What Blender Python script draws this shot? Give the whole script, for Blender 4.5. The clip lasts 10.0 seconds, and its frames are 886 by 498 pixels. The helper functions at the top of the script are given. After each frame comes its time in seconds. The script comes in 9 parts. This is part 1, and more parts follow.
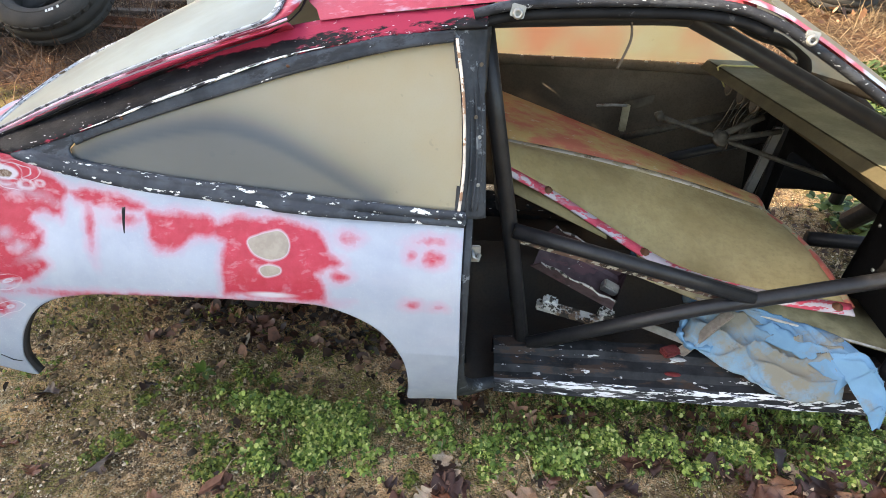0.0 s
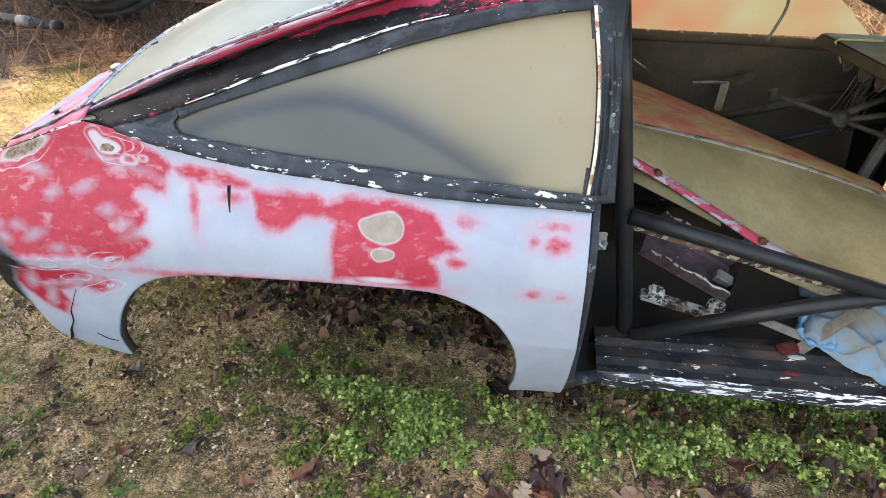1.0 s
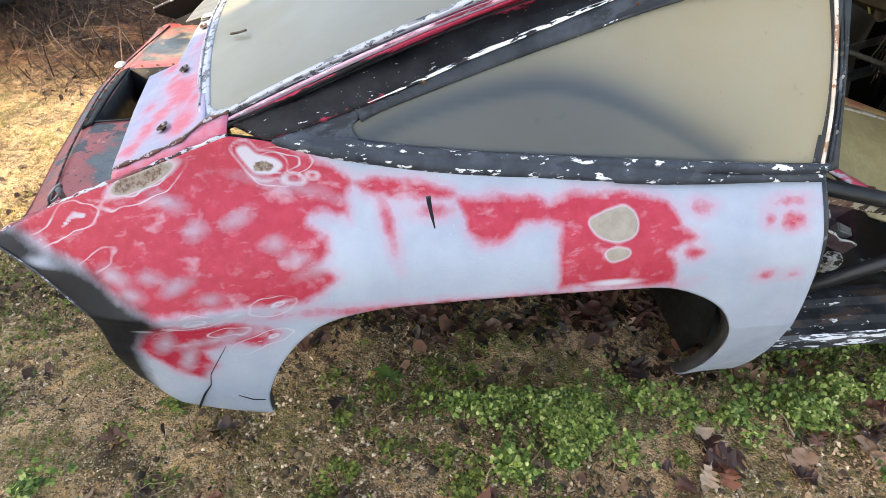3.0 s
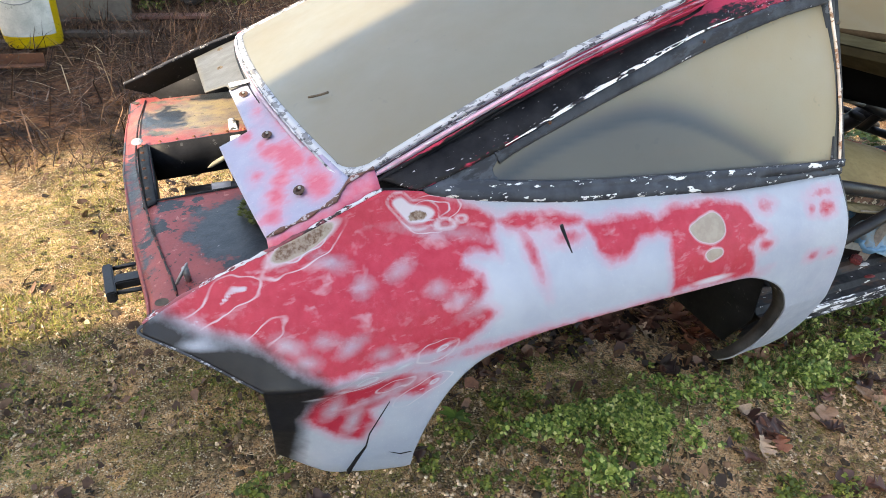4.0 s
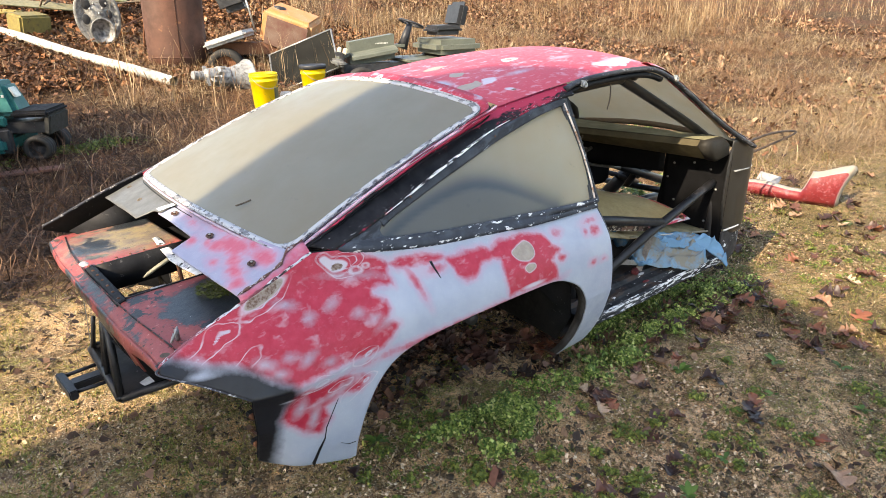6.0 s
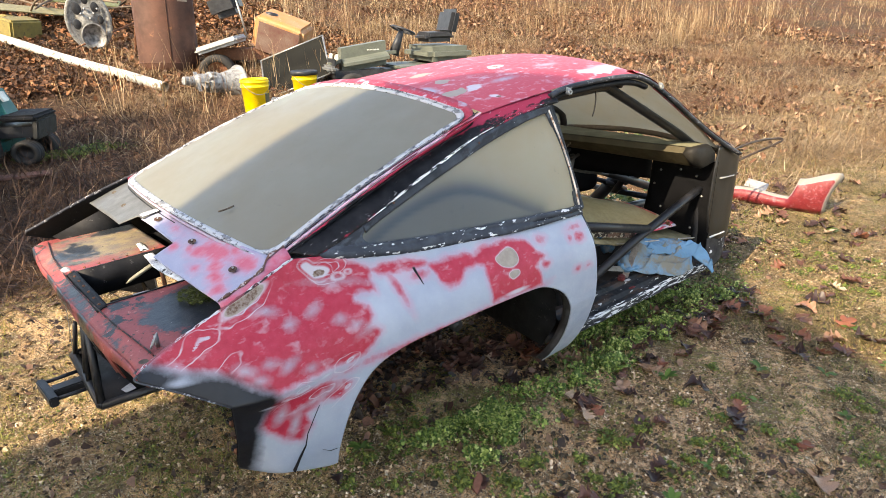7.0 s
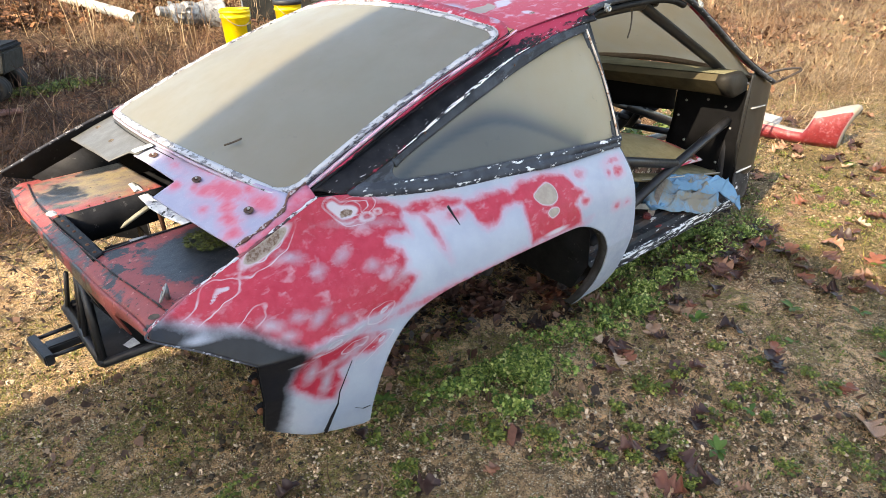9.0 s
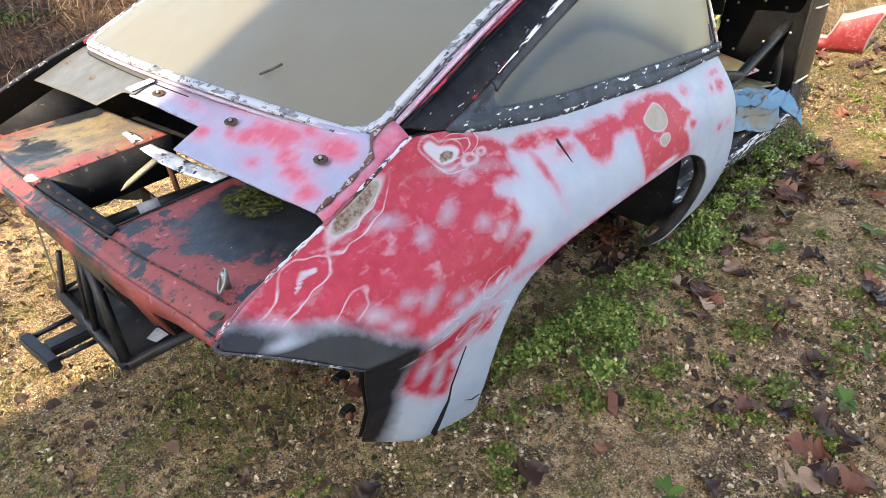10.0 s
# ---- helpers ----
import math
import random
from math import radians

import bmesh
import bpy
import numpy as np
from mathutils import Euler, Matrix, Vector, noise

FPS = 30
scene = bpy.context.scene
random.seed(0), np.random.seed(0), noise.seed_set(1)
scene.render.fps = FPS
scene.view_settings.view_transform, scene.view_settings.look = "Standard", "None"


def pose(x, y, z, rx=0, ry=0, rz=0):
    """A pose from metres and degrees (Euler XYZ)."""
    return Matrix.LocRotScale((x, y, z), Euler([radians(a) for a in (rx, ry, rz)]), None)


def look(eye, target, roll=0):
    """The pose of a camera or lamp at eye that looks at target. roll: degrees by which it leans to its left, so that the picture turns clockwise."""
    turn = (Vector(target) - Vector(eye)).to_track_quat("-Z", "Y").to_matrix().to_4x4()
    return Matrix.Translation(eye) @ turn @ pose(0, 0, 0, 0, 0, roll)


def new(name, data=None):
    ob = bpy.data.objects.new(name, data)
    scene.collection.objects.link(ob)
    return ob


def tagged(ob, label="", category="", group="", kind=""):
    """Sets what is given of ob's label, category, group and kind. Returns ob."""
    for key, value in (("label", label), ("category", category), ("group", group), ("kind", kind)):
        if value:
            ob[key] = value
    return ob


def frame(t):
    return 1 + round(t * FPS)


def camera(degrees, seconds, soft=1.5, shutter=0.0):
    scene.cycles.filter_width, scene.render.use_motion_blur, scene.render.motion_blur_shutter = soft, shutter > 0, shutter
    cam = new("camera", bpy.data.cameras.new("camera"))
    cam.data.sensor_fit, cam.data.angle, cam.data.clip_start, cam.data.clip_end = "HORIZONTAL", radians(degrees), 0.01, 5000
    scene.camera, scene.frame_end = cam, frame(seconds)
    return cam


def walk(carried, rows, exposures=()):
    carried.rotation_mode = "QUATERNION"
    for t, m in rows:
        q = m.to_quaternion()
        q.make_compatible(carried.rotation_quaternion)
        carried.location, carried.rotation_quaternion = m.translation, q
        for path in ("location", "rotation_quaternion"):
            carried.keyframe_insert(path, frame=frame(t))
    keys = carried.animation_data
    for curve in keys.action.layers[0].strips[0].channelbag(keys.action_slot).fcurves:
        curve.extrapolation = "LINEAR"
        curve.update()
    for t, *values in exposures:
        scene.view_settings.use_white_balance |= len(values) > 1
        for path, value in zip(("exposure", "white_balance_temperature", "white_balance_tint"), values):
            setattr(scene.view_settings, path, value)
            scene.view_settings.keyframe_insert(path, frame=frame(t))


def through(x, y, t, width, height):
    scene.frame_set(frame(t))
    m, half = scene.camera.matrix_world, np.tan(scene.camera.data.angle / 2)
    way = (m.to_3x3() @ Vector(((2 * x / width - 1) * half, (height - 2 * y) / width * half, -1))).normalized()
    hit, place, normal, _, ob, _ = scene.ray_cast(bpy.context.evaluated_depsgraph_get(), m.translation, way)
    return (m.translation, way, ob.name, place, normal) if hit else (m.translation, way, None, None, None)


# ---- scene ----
EXPOSURES = [(0.0, 2.6, 8300, 10), (2.0, 2.58, 8300, 10), (3.2, 2.5, 8300, 10), (5.0, 2.2, 7900, 10), (8.0, 2.14, 7900, 10), (10.0, 2.34, 7900, 10)]
cam = camera(71.4, 10.0, soft=0.5)
PATH = [
    (0, (0.067, -1.169, 1.513), (-0.091, 0.495, 0.414), 1.2),
    (0.5, (-0.048, -1.178, 1.51), (-0.282, 0.459, 0.385), 0.9),
    (1, (-0.134, -1.112, 1.472), (-0.385, 0.5, 0.316), 0.4),
    (1.5, (-0.26, -1.014, 1.438), (-0.468, 0.587, 0.257), 0.2),
    (2, (-0.416, -0.991, 1.423), (-0.529, 0.6, 0.216), 0.5),
    (2.5, (-0.638, -1.018, 1.441), (-0.622, 0.569, 0.225), 1.2),
    (3, (-0.853, -0.973, 1.411), (-0.675, 0.608, 0.2), 2.0),
    (3.2, (-0.95, -0.91, 1.379), (-0.696, 0.668, 0.177), 2.2),
    (4.3, (-1.515, -0.951, 1.424), (-0.751, 0.609, 0.434), 1.6),
    (4.5, (-1.57, -1.024, 1.437), (-0.731, 0.527, 0.493), 0.9),
    (5, (-1.666, -1.238, 1.484), (-0.674, 0.281, 0.642), -0.3),
    (5.5, (-1.758, -1.371, 1.519), (-0.682, 0.125, 0.742), -1.3),
    (7, (-1.73, -1.425, 1.521), (-0.602, 0.059, 0.796), -0.9),
    (7.5, (-1.719, -1.442, 1.522), (-0.598, 0.048, 0.799), -0.6),
    (8, (-1.719, -1.437, 1.524), (-0.6, 0.04, 0.772), -0.5),
    (8.5, (-1.717, -1.375, 1.506), (-0.594, 0.067, 0.694), -0.5),
    (9, (-1.743, -1.196, 1.441), (-0.62, 0.194, 0.543), -0.9),
    (9.5, (-1.783, -0.999, 1.399), (-0.656, 0.326, 0.412), -1.8),
    (10, (-1.775, -0.738, 1.325), (-0.637, 0.493, 0.236), -2.6),
]
walk(cam, [(t, look(eye, target, roll)) for t, eye, target, roll in PATH], EXPOSURES)

# ---- world and sun ----
SUN_WAY = Vector((1.3, 0.31, -1.0)).normalized()
world = bpy.data.worlds.new("sky")
scene.world = world
world.use_nodes = True
sky = world.node_tree.nodes.new("ShaderNodeTexSky")
sky.sky_type = "NISHITA"
sky.sun_disc = False
sky.sun_elevation = math.asin(-SUN_WAY.z)
sky.sun_rotation = math.atan2(-SUN_WAY.x, -SUN_WAY.y)
sky.air_density, sky.dust_density, sky.ozone_density = 1.0, 1.2, 1.0
world.node_tree.links.new(sky.outputs[0], world.node_tree.nodes["Background"].inputs[0])
world.node_tree.nodes["Background"].inputs[1].default_value = 0.15
sun_data = bpy.data.lights.new("sun", "SUN")
sun_data.energy, sun_data.angle, sun_data.color = 2.9, radians(0.4), (1.0, 0.91, 0.77)
sun = new("sun", sun_data)
sun.rotation_mode = "QUATERNION"
sun.rotation_quaternion = SUN_WAY.to_track_quat("-Z", "Y")
sun.location = (-12, -6, 12)


# ---- arithmetic ----
def vnoise(p, scale, seed=0):
    """Smooth value noise, -1 to 1, at the points p."""
    q = np.asarray(p, float) * scale + 13.7 * (seed + 1)
    i = np.floor(q).astype(np.int64)
    f = q - i
    f = f * f * (3 - 2 * f)
    out = np.zeros(len(q))
    for dx in (0, 1):
        for dy in (0, 1):
            for dz in (0, 1):
                h = (i[:, 0] + dx) * 73856093 ^ (i[:, 1] + dy) * 19349663 ^ (i[:, 2] + dz) * 83492791 ^ (seed * 2654435761)
                h = (h ^ (h >> 13)) * 1274126177 & 0x7FFFFFFF
                h = (h ^ (h >> 16)) & 0xFFFF
                w = (f[:, 0] if dx else 1 - f[:, 0]) * (f[:, 1] if dy else 1 - f[:, 1]) * (f[:, 2] if dz else 1 - f[:, 2])
                out += w * (h / 32767.5 - 1)
    return out


def fbm(p, scale, seed=0, octaves=3):
    return sum(vnoise(p, scale * 2**k, seed + 7 * k) * 0.5**k for k in range(octaves))


def smooth(a, b, v):
    t = np.clip((np.asarray(v, float) - a) / (b - a), 0, 1)
    return t * t * (3 - 2 * t)


def rise(v, k=0.5):
    return k * np.log1p(np.exp(np.clip(np.asarray(v, float) / k, -40, 40)))


def ground_z(x, y):
    return 0.015 + 0.10 * rise(y - 1.4) + 0.05 * rise(x - 3.2) + 0.10 * rise(y - 9, 1.0)


def gz(x, y):
    return float(ground_z(x, y))


def curve(points, n=8, closed=False):
    """A smooth line through the points."""
    pts = [np.array(p, float) for p in points]
    out, m = [], len(pts)
    for k in range(m if closed else m - 1):
        p0, p1, p2, p3 = (pts[(k + j) % m] if closed else pts[min(max(k + j, 0), m - 1)] for j in (-1, 0, 1, 2))
        for s in range(n):
            t = s / n
            out.append(0.5 * (2 * p1 + (p2 - p0) * t + (2 * p0 - 5 * p1 + 4 * p2 - p3) * t * t + (3 * p1 - p0 - 3 * p2 + p3) * t**3))
    if not closed:
        out.append(pts[-1])
    return np.array(out)


# ---- materials ----
class Nodes:
    """Short hand for a node material."""

    def __init__(self, name, rough=0.6, metal=0.0, spec=0.5):
        self.mat = bpy.data.materials.new(name)
        self.mat.use_nodes = True
        self.t = self.mat.node_tree
        self.b = self.t.nodes["Principled BSDF"]
        self.b.inputs["Roughness"].default_value = rough
        self.b.inputs["Metallic"].default_value = metal
        self.b.inputs["Specular IOR Level"].default_value = spec
        self.pos = self.add("ShaderNodeTexCoord").outputs["Object"]

    def add(self, kind, **sets):
        n = self.t.nodes.new(kind)
        for key, value in sets.items():
            n.inputs[key.replace("_", " ")].default_value = value
        return n

    def link(self, a, b):
        self.t.links.new(a, b)

    def noise(self, scale, detail=4.0, rough=0.6, at=None, distortion=0.0):
        n = self.add("ShaderNodeTexNoise", Scale=scale, Detail=detail, Roughness=rough, Distortion=distortion)
        self.link(at or self.pos, n.inputs["Vector"])
        return n.outputs["Fac"]

    def cells(self, scale, feature="F1"):
        n = self.add("ShaderNodeTexVoronoi", Scale=scale)
        n.feature = feature
        self.link(self.pos, n.inputs["Vector"])
        return n

    def along(self, turn, stretch):
        """Coordinates drawn out along a direction in the x-z plane."""
        a, b = self.add("ShaderNodeMapping"), self.add("ShaderNodeMapping")
        a.inputs["Rotation"].default_value = (0, radians(turn), 0)
        b.inputs["Scale"].default_value = (1 / stretch, 1, 1)
        self.link(self.pos, a.inputs["Vector"])
        self.link(a.outputs[0], b.inputs["Vector"])
        return b.outputs[0]

    def ramp(self, fac, lo, hi, a=0.0, b=1.0):
        n = self.add("ShaderNodeMapRange")
        n.clamp = True
        for key, v in zip((1, 2, 3, 4), (lo, hi, a, b)):
            n.inputs[key].default_value = v
        self.link(fac, n.inputs[0])
        return n.outputs[0]

    def math(self, op, a, b=0.0):
        n = self.t.nodes.new("ShaderNodeMath")
        n.operation = op
        for k, v in enumerate((a, b)):
            if isinstance(v, (int, float)):
                n.inputs[k].default_value = v
            else:
                self.link(v, n.inputs[k])
        return n.outputs[0]

    def mix(self, fac, a, b):
        n = self.t.nodes.new("ShaderNodeMix")
        n.data_type = "RGBA"
        for k, v in ((0, fac), (6, a), (7, b)):
            if isinstance(v, (int, float)):
                n.inputs[k].default_value = v
            elif isinstance(v, tuple):
                n.inputs[k].default_value = (*v, 1)
            else:
                self.link(v, n.inputs[k])
        return n.outputs[2]

    def attr(self, name):
        n = self.t.nodes.new("ShaderNodeAttribute")
        n.attribute_name = name
        return n.outputs["Fac"]

    def island(self):
        return self.t.nodes.new("ShaderNodeNewGeometry").outputs["Random Per Island"]

    def chance(self):
        return self.t.nodes.new("ShaderNodeObjectInfo").outputs["Random"]

    def bump(self, height, strength=0.3, distance=0.01):
        n = self.add("ShaderNodeBump", Strength=strength, Distance=distance)
        self.link(height, n.inputs["Height"])
        self.link(n.outputs[0], self.b.inputs["Normal"])

    def colour(self, c):
        if isinstance(c, tuple):
            self.b.inputs["Base Color"].default_value = (*c, 1)
        else:
            self.link(c, self.b.inputs["Base Color"])

    def rough(self, v):
        self.link(v, self.b.inputs["Roughness"])


def plain(name, a, b=None, rough=0.6, metal=0.0, scale=12.0, wear=None, wear_at=0.62, bump=0.15, fine=120.0, spec=0.3):
    """Two tones of one colour with grain, and patches of wear of a second colour."""
    n = Nodes(name, rough, metal, spec)
    b = b or tuple(v * 0.6 for v in a)
    c = n.mix(n.ramp(n.noise(scale), 0.35, 0.65), a, b)
    c = n.mix(n.ramp(n.noise(fine, 2), 0.45, 0.75, 0, 0.35), c, tuple(v * 0.5 for v in a))
    if wear:
        c = n.mix(n.ramp(n.noise(scale * 1.7, 8, 0.7), wear_at, wear_at + 0.03), c, wear)
    n.colour(c)
    n.rough(n.ramp(n.noise(scale * 2), 0.3, 0.7, rough * 0.8, min(1, rough * 1.2)))
    n.bump(n.noise(fine, 3), bump, 0.003)
    return n.mat


PRIMER = (0.248, 0.286, 0.362)


def body_paint(name, red_a, red_b, rub=0.28, primer=PRIMER):
    """Grey primer rubbed over old red, with filler, bare rings, rust and black overspray where the surface carries them."""
    n = Nodes(name, 0.55, 0, 0.4)
    mid, big, fine = n.noise(45, 5), n.noise(7, 4), n.noise(260, 3)
    wipe = n.along(12, 2.6)
    base = n.mix(n.ramp(big, 0.35, 0.7), primer, tuple(v * k for v, k in zip(primer, (1.27, 1.23, 1.16))))
    base = n.mix(n.ramp(n.noise(9, 6, 0.65, wipe), 0.54, 0.72, 0, 0.09), base, (0.46, 0.33, 0.41))
    base = n.mix(n.ramp(n.noise(12, 7, 0.7), 0.60, 0.72, 0, 0.30), base, (0.28, 0.30, 0.35))
    base = n.mix(n.ramp(n.noise(480, 2), 0.62, 0.72, 0, 0.4), base, (0.55, 0.57, 0.6))
    red = n.mix(n.ramp(mid, 0.35, 0.7), red_a, red_b)
    red = n.mix(n.ramp(n.noise(30, 8, 0.75), 0.55, 0.75, 0, 0.26), red, (0.52, 0.20, 0.26))
    red = n.mix(n.ramp(fine, 0.5, 0.8, 0, 0.35), red, tuple(v * 0.7 for v in red_a))
    # rubbed spots where the primer shows through the red
    red = n.mix(n.ramp(n.noise(30, 3, 0.5, n.along(4, 1.4), 0.3), 0.57, 0.72, 0, rub * 1.2), red, (0.50, 0.44, 0.51))
    red = n.mix(n.ramp(n.noise(70, 4, 0.6, wipe), 0.60, 0.70, 0, rub * 0.7), red, (0.50, 0.38, 0.44))
    ragged = n.math("MULTIPLY", n.math("SUBTRACT", n.noise(32, 6, 0.62), 0.5), 0.026)

    def over(c, key, top, lo, hi, most=1.0):
        v = n.math("ADD", n.attr(key), ragged)
        return n.mix(n.ramp(v, lo, hi, 0, most), c, top)

    c = over(base, "red", (0.47, 0.17, 0.24), -0.020, 0.004, 0.6)
    c = over(c, "red", red, -0.007, 0.007)
    c = over(c, "dab", base, -0.012, 0.016, 0.9)
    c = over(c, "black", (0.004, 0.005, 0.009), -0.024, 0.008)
    c = n.mix(n.ramp(n.math("ADD", n.attr("halo"), n.math("MULTIPLY", ragged, 0.08)), -0.0030, 0.0024, 0, 0.8), c, (0.43, 0.47, 0.53))
    layer = n.math("ADD", n.attr("sanded"), n.math("MULTIPLY", n.math("SUBTRACT", n.noise(19, 2, 0.35, n.along(14, 1.8)), 0.5), 0.06))
    for level, half, tone in ((0.1025, 0.0017, (0.46, 0.42, 0.47)), (0.1145, 0.0015, (0.40, 0.43, 0.50))):
        off = n.math("ABSOLUTE", n.math("SUBTRACT", layer, level))
        line = n.math("MULTIPLY", n.ramp(off, half, half * 0.2, 0, 0.8), n.ramp(n.noise(13, 3), 0.40, 0.58, 0.1, 1.0))
        c = n.mix(n.math("MULTIPLY", line, n.ramp(n.attr("black"), -0.03, -0.01, 1.0, 0.0)), c, tone)
    c = n.mix(n.ramp(n.math("ADD", n.attr("bare"), n.math("MULTIPLY", ragged, 0.1)), -0.0008, 0.0008), c, n.mix(n.ramp(mid, 0.4, 0.6), (0.235, 0.20, 0.165), (0.28, 0.245, 0.205)))
    rusty = n.mix(n.ramp(n.noise(140, 4), 0.4, 0.6), (0.10, 0.05, 0.028), (0.22, 0.17, 0.14))
    c = over(c, "rust", rusty, -0.001, 0.002)
    n.colour(c)
    n.rough(n.math("MULTIPLY", n.ramp(mid, 0.3, 0.7, 0.42, 0.66), n.ramp(n.math("ADD", n.attr("black"), ragged), -0.01, 0.012, 1.0, 0.85)))
    n.bump(n.math("ADD", n.noise(18, 3), n.math("MULTIPLY", fine, 0.12)), 0.12, 0.01)
    return n.mat


def chipped(name, a, chip, share=0.60, scale=38.0, second=None, rough=0.55, turn=0.0, stretch=1.0, edge=0.0, where=""):
    """Paint flaking off in small sharp chips, drawn out along an edge."""
    n = Nodes(name, rough, 0, 0.12)
    at = n.along(turn, stretch)
    c = n.mix(n.ramp(n.noise(14), 0.35, 0.65), a, tuple(min(1, v * 1.9 + 0.01) for v in a))
    if second:
        worn = n.math("ADD", n.noise(16, 7, 0.7, at), n.attr(where)) if where else n.noise(16, 7, 0.7, at)
        c = n.mix(n.ramp(worn, 0.53, 0.58), c, second)
    flake = n.noise(scale, 8, 0.62, at)
    if edge:
        flake = n.math("ADD", flake, n.math("MULTIPLY", n.attr("edge"), edge))
    c = n.mix(n.ramp(flake, share, share + 0.012), c, chip)
    n.colour(c)
    n.bump(n.math("ADD", flake, n.math("MULTIPLY", n.noise(300, 2), 0.2)), 0.25, 0.004)
    n.rough(n.ramp(n.noise(30), 0.3, 0.7, rough * 0.7, min(1, rough * 1.3)))
    return n.mat


def dusty_glass(name, dust, thin, amount=0.93, through=0.35, gloss=0.35):
    """A pane under a coat of dried dust: it scatters light both ways and lets a little straight through."""
    n = Nodes(name, 0.45)
    n.b.inputs["Specular IOR Level"].default_value = gloss
    n.b.inputs["Coat Weight"].default_value = 0.6 * smooth(0.5, 1.0, gloss)
    n.b.inputs["Coat Roughness"].default_value = 0.3
    c = n.mix(n.ramp(n.noise(3, 4), 0.38, 0.62), dust, (dust[0] * 0.98, dust[1] * 0.90, dust[2] * 0.78))
    c = n.mix(n.ramp(n.noise(260, 3), 0.5, 0.75, 0, 0.10), c, tuple(v * 0.55 for v in dust))
    c = n.mix(n.ramp(n.noise(34, 2), 0.70, 0.74, 0, 0.35), c, tuple(v * 0.6 for v in dust))
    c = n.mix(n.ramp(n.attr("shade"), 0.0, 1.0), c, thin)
    n.colour(c)
    tl = n.add("ShaderNodeBsdfTranslucent")
    n.link(c, tl.inputs["Color"])
    m1 = n.add("ShaderNodeMixShader", Fac=through)
    n.link(n.b.outputs[0], m1.inputs[1])
    n.link(tl.outputs[0], m1.inputs[2])
    clear = n.t.nodes.new("ShaderNodeBsdfTransparent")
    m2 = n.add("ShaderNodeMixShader", Fac=1 - amount)
    n.link(m1.outputs[0], m2.inputs[1])
    n.link(clear.outputs[0], m2.inputs[2])
    n.link(m2.outputs[0], n.t.nodes["Material Output"].inputs["Surface"])
    n.rough(n.ramp(n.noise(5, 5), 0.3, 0.7, 0.40, 0.62))
    return n.mat


PAINT = body_paint("worn_paint", (0.325, 0.009, 0.030), (0.385, 0.027, 0.056))
ROOF_PAINT = body_paint("faded_roof_paint", (0.37, 0.020, 0.042), (0.43, 0.062, 0.088), 0.45)
# flank primer again, coloured darker and bluer for shade on the hatch panel
HATCH_PAINT = body_paint("shaded_primer", (0.42, 0.060, 0.105), (0.45, 0.10, 0.15), 0.2, (0.215, 0.225, 0.320))
BLACK = plain("black_paint", (0.008, 0.0085, 0.010), (0.017, 0.0175, 0.020), 0.55, scale=18, wear=(0.06, 0.06, 0.063), wear_at=0.62, spec=0.1)
TUBE = plain("black_tube", (0.013, 0.0135, 0.016), (0.022, 0.022, 0.025), 0.40, scale=25, wear=(0.12, 0.06, 0.045), wear_at=0.7)
TRIM = chipped("chipped_trim", (0.026, 0.031, 0.040), (0.62, 0.64, 0.66), 0.655, 80, (0.036, 0.042, 0.054), 0.5, 0, 2.2, 0.092)
GASKET = chipped("flaking_gasket", (0.11, 0.112, 0.12), (0.40, 0.41, 0.43), 0.465, 34, (0.035, 0.036, 0.042))
RAIL = chipped("worn_rail", (0.0045, 0.0045, 0.006), (0.60, 0.58, 0.60), 0.672, 210, (0.33, 0.030, 0.065), 0.45, 22, 4.0, 0.055, "worn")
DOOR_RAIL = chipped("scuffed_rail", (0.016, 0.017, 0.021), (0.34, 0.35, 0.37), 0.63, 110, (0.055, 0.058, 0.066), 0.5, 0, 1.8)
SILL = chipped("chipped_sill", (0.014, 0.015, 0.018), (0.60, 0.60, 0.62), 0.610, 120, (0.08, 0.08, 0.085), 0.5, 0, 6.0, 0.135)
SILL_STEP = chipped("chipped_step", (0.010, 0.0105, 0.012), (0.42, 0.42, 0.42), 0.635, 70, (0.045, 0.03, 0.024), 0.6, 0, 3.0)


